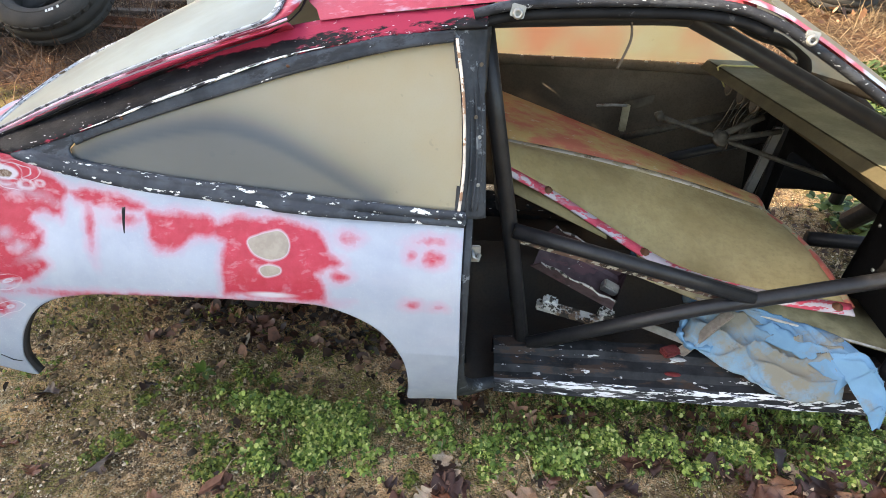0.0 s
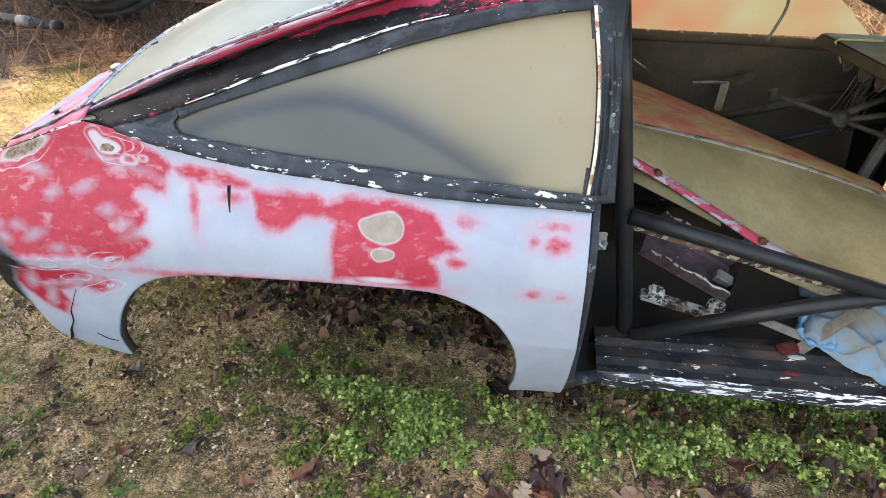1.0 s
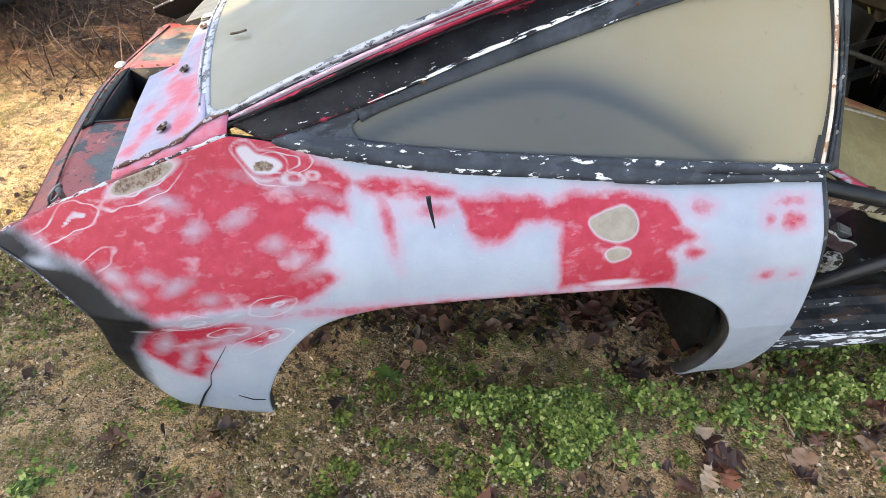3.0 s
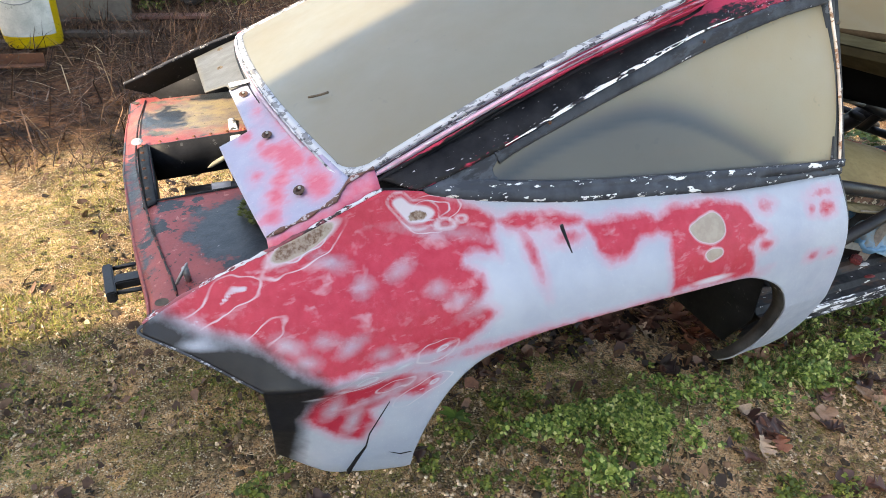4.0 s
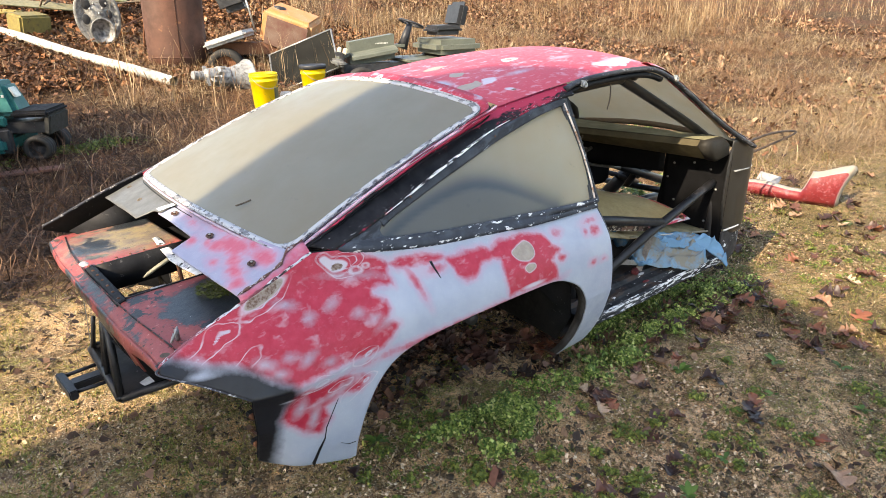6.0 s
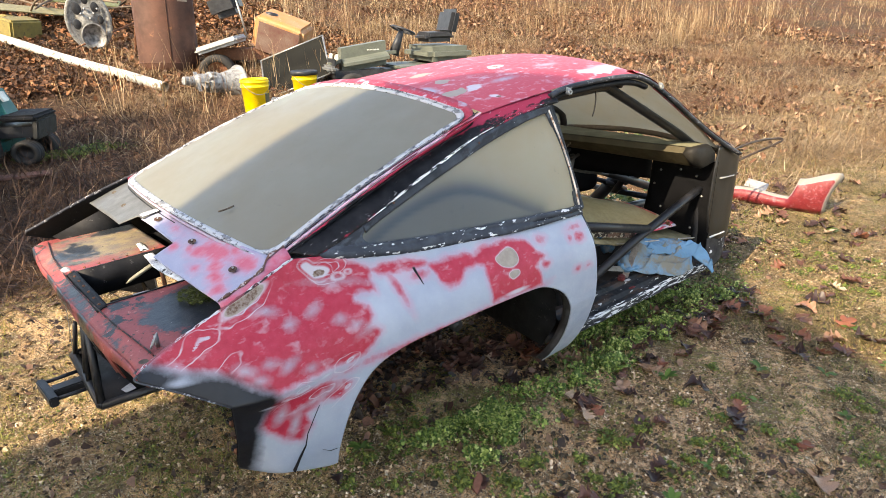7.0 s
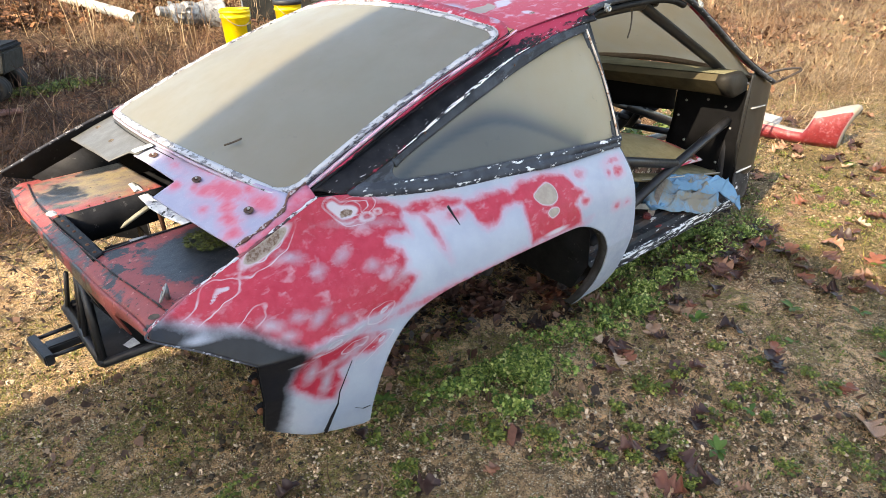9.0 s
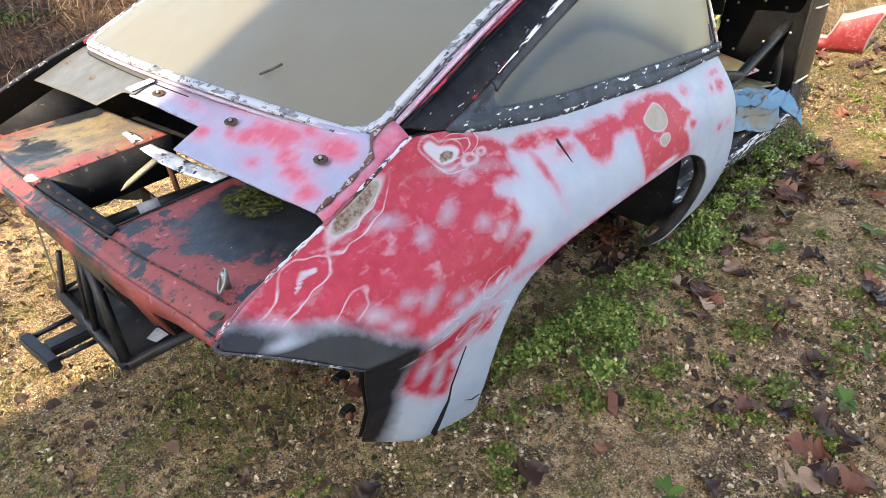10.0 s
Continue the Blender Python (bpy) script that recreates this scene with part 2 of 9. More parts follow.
def deck_paint():
    """Old red flaking to black, with black overspray where the surface carries it."""
    n = Nodes("flaked_red_deck", 0.6, 0, 0.35)
    c = n.mix(n.ramp(n.noise(16, 6), 0.35, 0.65), (0.26, 0.055, 0.052), (0.19, 0.040, 0.040))
    c = n.mix(n.ramp(n.noise(45, 8, 0.7), 0.60, 0.66, 0, 0.7), c, (0.42, 0.17, 0.15))
    c = n.mix(n.ramp(n.noise(13, 9, 0.66), 0.56, 0.585), c, (0.02, 0.026, 0.032))
    v = n.math("ADD", n.attr("moss"), n.math("MULTIPLY", n.math("SUBTRACT", n.noise(14, 7, 0.7), 0.5), 0.3))
    c = n.mix(n.ramp(v, 0.0, 0.10, 0, 0.85), c, n.mix(n.ramp(n.noise(20, 6, 0.7), 0.4, 0.6), (0.21, 0.195, 0.115), (0.11, 0.115, 0.105)))
    v = n.math("ADD", n.attr("dark"), n.math("MULTIPLY", n.math("SUBTRACT", n.noise(24, 8, 0.7), 0.5), 0.16))
    c = n.mix(n.ramp(v, -0.008, 0.012), c, n.mix(n.ramp(n.noise(30, 5), 0.4, 0.7), (0.014, 0.019, 0.026), (0.035, 0.04, 0.045)))
    c = n.mix(n.ramp(n.noise(70, 6, 0.7), 0.61, 0.63, 0, 0.9), c, (0.022, 0.018, 0.018))
    c = n.mix(n.ramp(n.noise(90, 5, 0.7), 0.68, 0.70, 0, 0.8), c, (0.40, 0.36, 0.34))
    n.colour(c)
    n.rough(n.ramp(v, -0.008, 0.02, 0.55, 0.30))
    n.bump(n.math("ADD", n.noise(60, 6, 0.7), n.math("MULTIPLY", n.noise(9, 3), 1.5)), 0.3, 0.004)
    return n.mat


DECK = deck_paint()
MOSS_CLUMP = plain("deck_moss", (0.085, 0.10, 0.020), (0.035, 0.045, 0.012), 0.9, scale=60)
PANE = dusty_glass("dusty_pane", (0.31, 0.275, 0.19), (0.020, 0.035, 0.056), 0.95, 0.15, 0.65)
SCREEN = dusty_glass("dusty_windshield", (0.30, 0.27, 0.20), (0.1, 0.1, 0.1), 0.92, 0.5)
PANE_FAR = dusty_glass("thin_dusty_pane", (0.40, 0.34, 0.19), (0.46, 0.19, 0.10), 0.92, 0.8)
# dusty dash top, coloured lighter for the light through the windshield
DASH = plain("lit_dusty_dash", (0.22, 0.205, 0.125), (0.155, 0.145, 0.09), 0.85, scale=7)
FELT = plain("dark_trim_felt", (0.088, 0.072, 0.058), (0.135, 0.112, 0.090), 0.9, scale=7, spec=0.1)
MOSSY = plain("mossy_fibreglass", (0.36, 0.29, 0.15), (0.25, 0.195, 0.095), 0.85, scale=5, bump=0.3, fine=70)
RUST = plain("rust", (0.17, 0.07, 0.035), (0.09, 0.04, 0.025), 0.85, scale=7, wear=(0.26, 0.11, 0.05), wear_at=0.6)
DARK_RUST = plain("dark_rust", (0.075, 0.036, 0.024), (0.035, 0.022, 0.018), 0.8, scale=60, wear=(0.2, 0.17, 0.16), wear_at=0.64)
STEEL = plain("dull_steel", (0.34, 0.34, 0.33), (0.22, 0.22, 0.215), 0.45, 0.6, scale=20, wear=(0.2, 0.11, 0.07), wear_at=0.66)
GREY_SHEET = plain("bare_grey_sheet", (0.095, 0.095, 0.092), (0.075, 0.075, 0.072), 0.5, scale=8)


# ---- meshes ----
YC, SKEW = 0.68, -0.075


def car_place(p):
    """The shell stands a little askew."""
    p = np.array(p, float)
    p[:, 0] += SKEW * np.clip(p[:, 1] - 0.1, 0, None)
    return p


def mesh_of(name, verts, faces, material, fields=None, smooth_shade=True):
    me = bpy.data.meshes.new(name)
    me.from_pydata([tuple(v) for v in np.asarray(verts, float).tolist()], [], [tuple(f) for f in faces])
    me.materials.append(material)
    for key, values in (fields or {}).items():
        me.attributes.new(key, "FLOAT", "POINT").data.foreach_set("value", np.asarray(values, np.float32))
    if smooth_shade:
        me.polygons.foreach_set("use_smooth", [True] * len(me.polygons))
    me.update()
    return me


def part(name, data, parent, label=""):
    """Links a mesh as one object under a thing or a part."""
    ob = new(name, data)
    ob.parent = parent
    return tagged(ob, label)


def thing(name, label, category, group="", at=None, kind=""):
    ob = new(name)
    ob.empty_display_size = 0.1
    if at is not None:
        ob.matrix_basis = at
    return tagged(ob, label, category, group, kind)


def bm_mesh(name, bm, material, shade=False):
    me = bpy.data.meshes.new(name)
    bmesh.ops.recalc_face_normals(bm, faces=bm.faces)
    bm.to_mesh(me)
    bm.free()
    me.materials.append(material)
    if shade:
        me.polygons.foreach_set("use_smooth", [True] * len(me.polygons))
    return me


def box(name, size, material, at=Matrix(), bevel=0.006, segments=2, bend=None):
    bm = bmesh.new()
    bmesh.ops.create_cube(bm, size=1.0, matrix=Matrix.Diagonal((*size, 1)))
    if bevel:
        bmesh.ops.bevel(bm, geom=bm.edges[:], offset=min(bevel, 0.45 * min(size)), segments=segments, affect="EDGES")
    if bend:
        for v in bm.verts:
            v.co = bend(v.co)
    bmesh.ops.transform(bm, matrix=at, verts=bm.verts)
    return bm_mesh(name, bm, material)


def lathe(name, profile, material, at=Matrix(), n=28, shade=True):
    """A turned shape: profile of (radius, height)."""
    verts, faces = [], []
    for r, z in profile:
        verts += [(r * math.cos(2 * math.pi * k / n), r * math.sin(2 * math.pi * k / n), z) for k in range(n)]
    for j in range(len(profile) - 1):
        for k in range(n):
            a, b = j * n + k, j * n + (k + 1) % n
            faces.append((a, b, b + n, a + n))
    verts = [tuple(at @ Vector(v)) for v in verts]
    me = mesh_of(name, verts, faces, material, None, shade)
    return me


def pipe(name, points, radius, material, n=12, caps=True, flat=1.0):
    """A tube swept along points; radius may be a list."""
    pts = [Vector(p) for p in points]
    radii = radius if isinstance(radius, (list, tuple)) else [radius] * len(pts)
    verts, faces, side = [], [], None
    for k, p in enumerate(pts):
        way = (pts[min(k + 1, len(pts) - 1)] - pts[max(k - 1, 0)]).normalized()
        if side is None:
            side = way.cross(Vector((0, 0, 1)) if abs(way.z) < 0.9 else Vector((1, 0, 0))).normalized()
        side = (side - way * side.dot(way)).normalized()
        up = way.cross(side)
        for j in range(n):
            a = 2 * math.pi * j / n
            verts.append(p + radii[k] * (side * math.cos(a) + up * math.sin(a) * flat))
    for k in range(len(pts) - 1):
        for j in range(n):
            a, b = k * n + j, k * n + (j + 1) % n
            faces.append((a, b, b + n, a + n))
    if caps:
        faces += [tuple(range(n))[::-1], tuple(range((len(pts) - 1) * n, len(pts) * n))]
    return mesh_of(name, verts, faces, material)


def inside(poly, p):
    x, y = p[:, 0], p[:, 1]
    res = np.zeros(len(p), bool)
    for (x1, y1), (x2, y2) in zip(poly, np.roll(poly, -1, 0)):
        hit = (y1 > y) != (y2 > y)
        with np.errstate(divide="ignore", invalid="ignore"):
            res ^= hit & (x < (x2 - x1) * (y - y1) / (y2 - y1) + x1)
    return res


def sheet(poly, cell, lift):
    """A fine mesh that fills a flat outline, its rim drawn onto the outline; lift turns (u, v) into places."""
    poly = np.asarray(poly, float)
    lo, hi = poly.min(0) - cell, poly.max(0) + cell
    nu, nv = (np.ceil((hi - lo) / cell)).astype(int) + 1
    u, v = np.meshgrid(lo[0] + cell * np.arange(nu), lo[1] + cell * np.arange(nv), indexing="ij")
    flat = np.stack([u.ravel(), v.ravel()], 1)
    i, j = np.meshgrid(np.arange(nu - 1), np.arange(nv - 1), indexing="ij")
    a = (i * nv + j).ravel()
    quads = np.stack([a, a + nv, a + nv + 1, a + 1], 1)
    quads = quads[inside(poly, flat[quads].mean(1))]
    used, inv = np.unique(quads, return_inverse=True)
    quads, flat = inv.reshape(-1, 4), flat[used]
    edges = np.sort(np.concatenate([quads[:, [k, (k + 1) % 4]] for k in range(4)]), 1)
    uniq, count = np.unique(edges, axis=0, return_counts=True)
    rim = np.unique(uniq[count == 1])
    p, best, near = flat[rim], np.full(len(rim), 9e9), flat[rim].copy()
    for s, e in zip(poly, np.roll(poly, -1, 0)):
        d = e - s
        t = np.clip(((p - s) @ d) / max(d @ d, 1e-12), 0, 1)[:, None]
        q = s + t * d
        dist = np.hypot(*(q - p).T)
        near = np.where((dist < best)[:, None], q, near)
        best = np.minimum(best, dist)
    flat[rim] = near
    return lift(flat), quads.tolist(), flat


def mirror(verts):
    v = np.array(verts, float)
    v[:, 1] = 2 * YC - v[:, 1]
    return v


def flip(faces):
    return [tuple(f)[::-1] for f in faces]


def solid(ob, thick, offset=-1.0):
    m = ob.modifiers.new("thickness", "SOLIDIFY")
    m.thickness, m.offset = thick, offset
    return ob


def rings(p, items, half=0.0013):
    """Thin outlines round ellipses."""
    out = np.full(len(p), -1.0)
    flat = np.concatenate([p, 0 * p[:, :1]], 1)
    q = p + 0.006 * np.stack([vnoise(flat, 30, 3), vnoise(flat, 30, 4)], 1)
    for item in items:
        out = np.maximum(out, half - np.abs(blobs(q, [item])))
    return out


def blobs(p, items):
    """How deep the points (u, v) lie in the nearest of the ellipses (u, v, ru, rv, turn)."""
    out = np.full(len(p), -1.0)
    for u, v, ru, rv, *turn in items:
        a = radians(turn[0]) if turn else 0.0
        du, dv = p[:, 0] - u, p[:, 1] - v
        e, g = (du * math.cos(a) + dv * math.sin(a)) / ru, (-du * math.sin(a) + dv * math.cos(a)) / rv
        out = np.maximum(out, (1 - np.sqrt(e * e + g * g)) * min(ru, rv))
    return out


# ---- ground ----
def ground_material():
    n = Nodes("yard_ground", 0.95, 0, 0.15)
    sep = n.t.nodes.new("ShaderNodeSeparateXYZ")
    n.link(n.pos, sep.inputs[0])
    soil = n.mix(n.ramp(n.noise(3.4, 7, 0.7), 0.40, 0.60), (0.42, 0.265, 0.140), (0.80, 0.52, 0.28))
    soil = n.mix(n.ramp(n.noise(7, 6, 0.72, None, 0.6), 0.53, 0.62, 0, 0.75), soil, (0.82, 0.47, 0.21))
    along_x = n.math("ADD", sep.outputs[0], n.math("MULTIPLY", n.noise(1.6, 5, 0.65), 1.6))
    soil = n.mix(n.math("MULTIPLY", n.ramp(along_x, 0.1, -0.9, 0, 0.35), n.ramp(n.noise(9, 6, 0.7), 0.40, 0.60)), soil, (0.085, 0.065, 0.045))
    soil = n.mix(n.math("MULTIPLY", n.math("MULTIPLY", n.ramp(along_x, -0.2, 0.8, 0, 0.95), n.ramp(along_x, 1.5, 2.1, 1.0, 0.0)), n.ramp(n.noise(11, 6, 0.7), 0.38, 0.55)), soil, (0.92, 0.60, 0.36))
    soil = n.mix(n.math("MULTIPLY", n.ramp(along_x, 1.5, 2.2, 0, 0.85), n.ramp(n.noise(8, 6, 0.7), 0.34, 0.56)), soil, (0.17, 0.108, 0.050))
    soil = n.mix(n.ramp(n.noise(4.6, 8, 0.76, None, 0.8), 0.50, 0.57, 0, 0.72), soil, (0.066, 0.047, 0.032))
    soil = n.mix(n.ramp(n.noise(6.1, 6, 0.7, None, 0.3), 0.58, 0.66, 0, 0.5), soil, (0.15, 0.125, 0.04))
    soil = n.mix(n.ramp(n.noise(38, 8, 0.78), 0.50, 0.56, 0, 0.8), soil, (0.115, 0.078, 0.045))
    grit, coarse = n.cells(150), n.cells(62)
    pale = n.mix(n.ramp(n.noise(180, 2), 0.4, 0.6), (0.90, 0.80, 0.60), (0.50, 0.38, 0.23))
    soil = n.mix(n.math("MULTIPLY", n.ramp(grit.outputs["Distance"], 0.40, 0.30), n.ramp(n.noise(40, 5, 0.75), 0.475, 0.525)), soil, pale)
    soil = n.mix(n.math("MULTIPLY", n.ramp(coarse.outputs["Distance"], 0.30, 0.24), n.ramp(n.noise(17, 4, 0.7), 0.54, 0.57)), soil, (0.50, 0.41, 0.29))
    soil = n.mix(n.ramp(n.noise(150, 5, 0.78), 0.55, 0.60, 0, 0.9), soil, (0.030, 0.023, 0.016))
    moss = n.math("MULTIPLY", n.ramp(n.noise(2.1, 6, 0.66), 0.48, 0.58), n.ramp(n.noise(30, 7, 0.78), 0.44, 0.56))
    soil = n.mix(n.math("MULTIPLY", moss, 0.8), soil, n.mix(n.ramp(n.noise(120, 3), 0.42, 0.58), (0.060, 0.062, 0.020), (0.27, 0.245, 0.07)))
    straw = n.mix(n.ramp(n.noise(16, 8, 0.78), 0.42, 0.62), (0.024, 0.014, 0.008), (0.16, 0.10, 0.052))
    straw = n.mix(n.ramp(n.noise(1.3, 4), 0.42, 0.58), straw, n.mix(n.ramp(n.noise(22, 6, 0.75), 0.4, 0.6), (0.030, 0.014, 0.009), (0.17, 0.08, 0.04)))
    far = n.ramp(n.math("ADD", sep.outputs[1], n.math("MULTIPLY", n.noise(0.9, 3), 1.0)), 2.7, 3.05)
    n.colour(n.mix(far, soil, straw))
    n.bump(n.math("ADD", n.math("MULTIPLY", n.noise(34, 7, 0.72), 1.4), n.math("MULTIPLY", grit.outputs["Distance"], 0.4)), 1.0, 0.03)
    return n.mat


def build_ground():
    """One sheet, fine under the car and coarser outwards to the horizon."""
    def steps(lo, hi, a, b, fine):
        mid = np.arange(lo, hi + fine, fine)
        out = [b]
        while out[-1] > hi:
            out.append(out[-1] - max(fine, (out[-1] - hi) * 0.16))
        low = [a]
        while low[-1] < lo:
            low.append(low[-1] + max(fine, (lo - low[-1]) * 0.16))
        return np.unique(np.round(np.concatenate([low[:-1], mid, out[:-1]]), 3))

    xs, ys = steps(-3.0, 3.4, -160, 160, 0.025), steps(-1.6, 2.2, -60, 220, 0.025)
    x, y = np.meshgrid(xs, ys, indexing="ij")
    p = np.stack([x.ravel(), y.ravel(), 0 * x.ravel()], 1)
    near = 1 / (1 + np.hypot(p[:, 0], p[:, 1] - 1) / 8)
    p[:, 2] = ground_z(p[:, 0], p[:, 1]) + 0.012 * fbm(p, 2.2, 3) * near + 0.008 * np.clip(fbm(p, 9, 5, 3), -0.6, 1) * near
    p[:, 2] += 0.25 * fbm(p, 0.12, 9, 2) * smooth(9, 20, np.hypot(p[:, 0], p[:, 1]))
    nv = len(ys)
    i, j = np.meshgrid(np.arange(len(xs) - 1), np.arange(nv - 1), indexing="ij")
    a = (i * nv + j).ravel()
    ob = new("ground", mesh_of("ground", p, np.stack([a, a + nv, a + nv + 1, a + 1], 1).tolist(), ground_material()))
    tagged(ob, "gravelly brown soil with moss and dead grass on a slope", "ground", kind="structure")


build_ground()

# unseen wall, added and outlined to cast the shade on the near flank
SHADE_WALL = plain("shade_wall_grey", (0.22, 0.19, 0.16), (0.15, 0.13, 0.11), 0.9, scale=3)
shade_outline = [(-0.60, -0.2), (-0.64, 5.30), (-0.71, 5.50), (-0.79, 5.77), (-1.20, 6.87), (-1.24, 7.10), (-1.30, 7.42), (-1.37, 7.76), (-1.62, 8.16), (-1.95, 8.36), (-2.35, 8.30), (-2.60, 8.04), (-2.90, 7.97), (-3.20, 7.85), (-9, 5.2), (-9, -0.2)]
bm = bmesh.new()
front = [bm.verts.new((-9.0, y, z)) for y, z in shade_outline]
back = [bm.verts.new((-13.0, y - 1.0, z - (0.0 if z < 0 else 4.4))) for y, z in shade_outline]
bm.faces.new(front)
bm.faces.new(back[::-1])
for k in range(len(front)):
    bm.faces.new((front[k], back[k], back[(k + 1) % len(back)], front[(k + 1) % len(front)]))
tagged(new("wall_barn", bm_mesh("wall_barn", bm, SHADE_WALL)), "unseen grey wall shaped to cast the shade on the shell", "wall", kind="structure")


# ---- the car shell ----
car = thing("car_shell", "stripped red and grey-primer hatchback shell without wheels", "car")

# flank: its depth at a height and its swell along the length
FLANK_Z = np.array([0.18, 0.25, 0.32, 0.40, 0.48, 0.56, 0.63, 0.68, 0.72, 0.77, 0.82, 0.87, 0.93])
FLANK_Y = np.array([0.0, -0.055, -0.085, -0.104, -0.113, -0.115, -0.110, -0.101, -0.085, -0.048, -0.004, 0.018, 0.040])
FINE_Z = np.linspace(0.15, 0.95, 400)
FINE_Y = np.convolve(np.pad(np.interp(FINE_Z, FLANK_Z, FLANK_Y), 20, mode="edge"), np.hanning(41) / np.hanning(41).sum(), "valid")


def flank_y(x, z):
    y = np.interp(z, FINE_Z, FINE_Y)
    y = y + smooth(-0.50, 0.0, x) * (0.026 + 0.05 * np.clip((0.5 - z) / 0.3, 0, 1))
    w = smooth(-1.08, -1.56, x)
    y = y + 0.078 * w**3
    y = y + 0.045 * smooth(-1.27, -1.39, x) * np.clip((0.52 - z) / 0.14, 0, 1)
    # the haunch stands out along a crease and tucks in below it
    y = y - 0.034 * smooth(-0.98, -1.34, x) * np.exp(-np.abs(z - 0.632) / 0.075)
    y = y - 0.012 * smooth(-0.95, -1.12, x) * np.clip((0.60 - z) / 0.2, 0, 1)
    return y


def glass_y(z):
    return 0.45 * (z - 0.82)


ARCH = curve([(-1.112, 0.312), (-1.104, 0.40), (-1.058, 0.505), (-0.985, 0.580), (-0.88, 0.614), (-0.72, 0.627), (-0.55, 0.634), (-0.385, 0.636), (-0.285, 0.624), (-0.190, 0.575),
              (-0.140, 0.508), (-0.122, 0.435), (-0.122, 0.34), (-0.132, 0.26), (-0.120, 0.20)], 5)
BELT = [(0.002, 0.806), (-0.284, 0.814), (-0.487, 0.828), (-0.727, 0.843), (-0.882, 0.862), (-0.965, 0.876), (-1.055, 0.896), (-1.125, 0.906)]
CREST = [(-1.125, 0.906), (-1.21, 0.876), (-1.30, 0.842), (-1.42, 0.795), (-1.553, 0.735)]
flank = [*map(tuple, curve(BELT, 5)[:-1]), *map(tuple, curve(CREST, 4)), (-1.556, 0.722), (-1.47, 0.678), (-1.383, 0.632), (-1.378, 0.52), (-1.376, 0.412),
         (-1.345, 0.397), (-1.25, 0.363), (-1.165, 0.326), (-1.130, 0.312), *map(tuple, ARCH), (-0.06, 0.198), (0.0, 0.205), (0.008, 0.5)]
verts, faces, uv = sheet(flank, 0.0042, lambda q: np.stack([q[:, 0], flank_y(q[:, 0], q[:, 1]), q[:, 1]], 1))
verts[:, 1] += 0.0012 * fbm(verts, 7, 21, 2)

REAR_RED = [(-1.056, 0.905), (-0.988, 0.873), (-0.936, 0.845), (-0.913, 0.827), (-0.926, 0.802), (-0.923, 0.779), (-0.969, 0.787), (-0.993, 0.782), (-1.000, 0.768), (-0.962, 0.747), (-0.959, 0.729), (-0.977, 0.705), (-0.943, 0.684), (-0.972, 0.664), (-1.007, 0.641),
            (-1.041, 0.635), (-1.125, 0.643), (-1.272, 0.636), (-1.315, 0.659), (-1.348, 0.684), (-1.390, 0.715), (-1.452, 0.730), (-1.515, 0.748), (-1.44, 0.795), (-1.339, 0.845), (-1.254, 0.88), (-1.144, 0.915)]
SIDE_RED = [(-0.721, 0.796), (-0.656, 0.799), (-0.580, 0.797), (-0.553, 0.787), (-0.504, 0.801), (-0.406, 0.803), (-0.340, 0.789), (-0.307, 0.772), (-0.295, 0.742), (-0.256, 0.725), (-0.300, 0.714), (-0.321, 0.702), (-0.302, 0.682), (-0.302, 0.637),
            (-0.455, 0.650), (-0.532, 0.648), (-0.533, 0.716), (-0.528, 0.756), (-0.558, 0.767), (-0.612, 0.760), (-0.633, 0.738), (-0.682, 0.733), (-0.704, 0.750), (-0.709, 0.771)]
LINK_RED = [(-0.915, 0.827), (-0.872, 0.832), (-0.786, 0.825), (-0.728, 0.808), (-0.742, 0.798), (-0.829, 0.804), (-0.894, 0.813)]
LOW_RED = [(-1.290, 0.612), (-1.212, 0.606), (-1.149, 0.606), (-1.085, 0.590), (-1.060, 0.572), (-1.098, 0.545), (-1.157, 0.560), (-1.205, 0.540), (-1.190, 0.495), (-1.215, 0.462), (-1.255, 0.480), (-1.322, 0.548), (-1.305, 0.580)]
RED_SPOTS = [(-0.066, 0.772, 0.052, 0.013), (-0.060, 0.741, 0.036, 0.022), (-0.111, 0.746, 0.020, 0.018), (-0.107, 0.640, 0.030, 0.016), (-0.050, 0.637, 0.024, 0.012), (-0.240, 0.771, 0.022, 0.010), (-0.70, 0.6225, 0.20, 0.006, 2),
             (-0.852, 0.768, 0.0065, 0.026, 18), (-0.26, 0.70, 0.02, 0.008), (-0.765, 0.784, 0.02, 0.007)]


def depth_in(p, poly):
    """How deep the points lie inside an outline (negative outside)."""
    poly = np.array(poly)
    near = np.full(len(p), 9.0)
    for a, b in zip(poly, np.roll(poly, -1, 0)):
        d = b - a
        t = np.clip(((p - a) @ d) / (d @ d), 0, 1)[:, None]
        near = np.minimum(near, np.hypot(*(a + t * d - p).T))
    return np.where(inside(poly, p), near, -near)


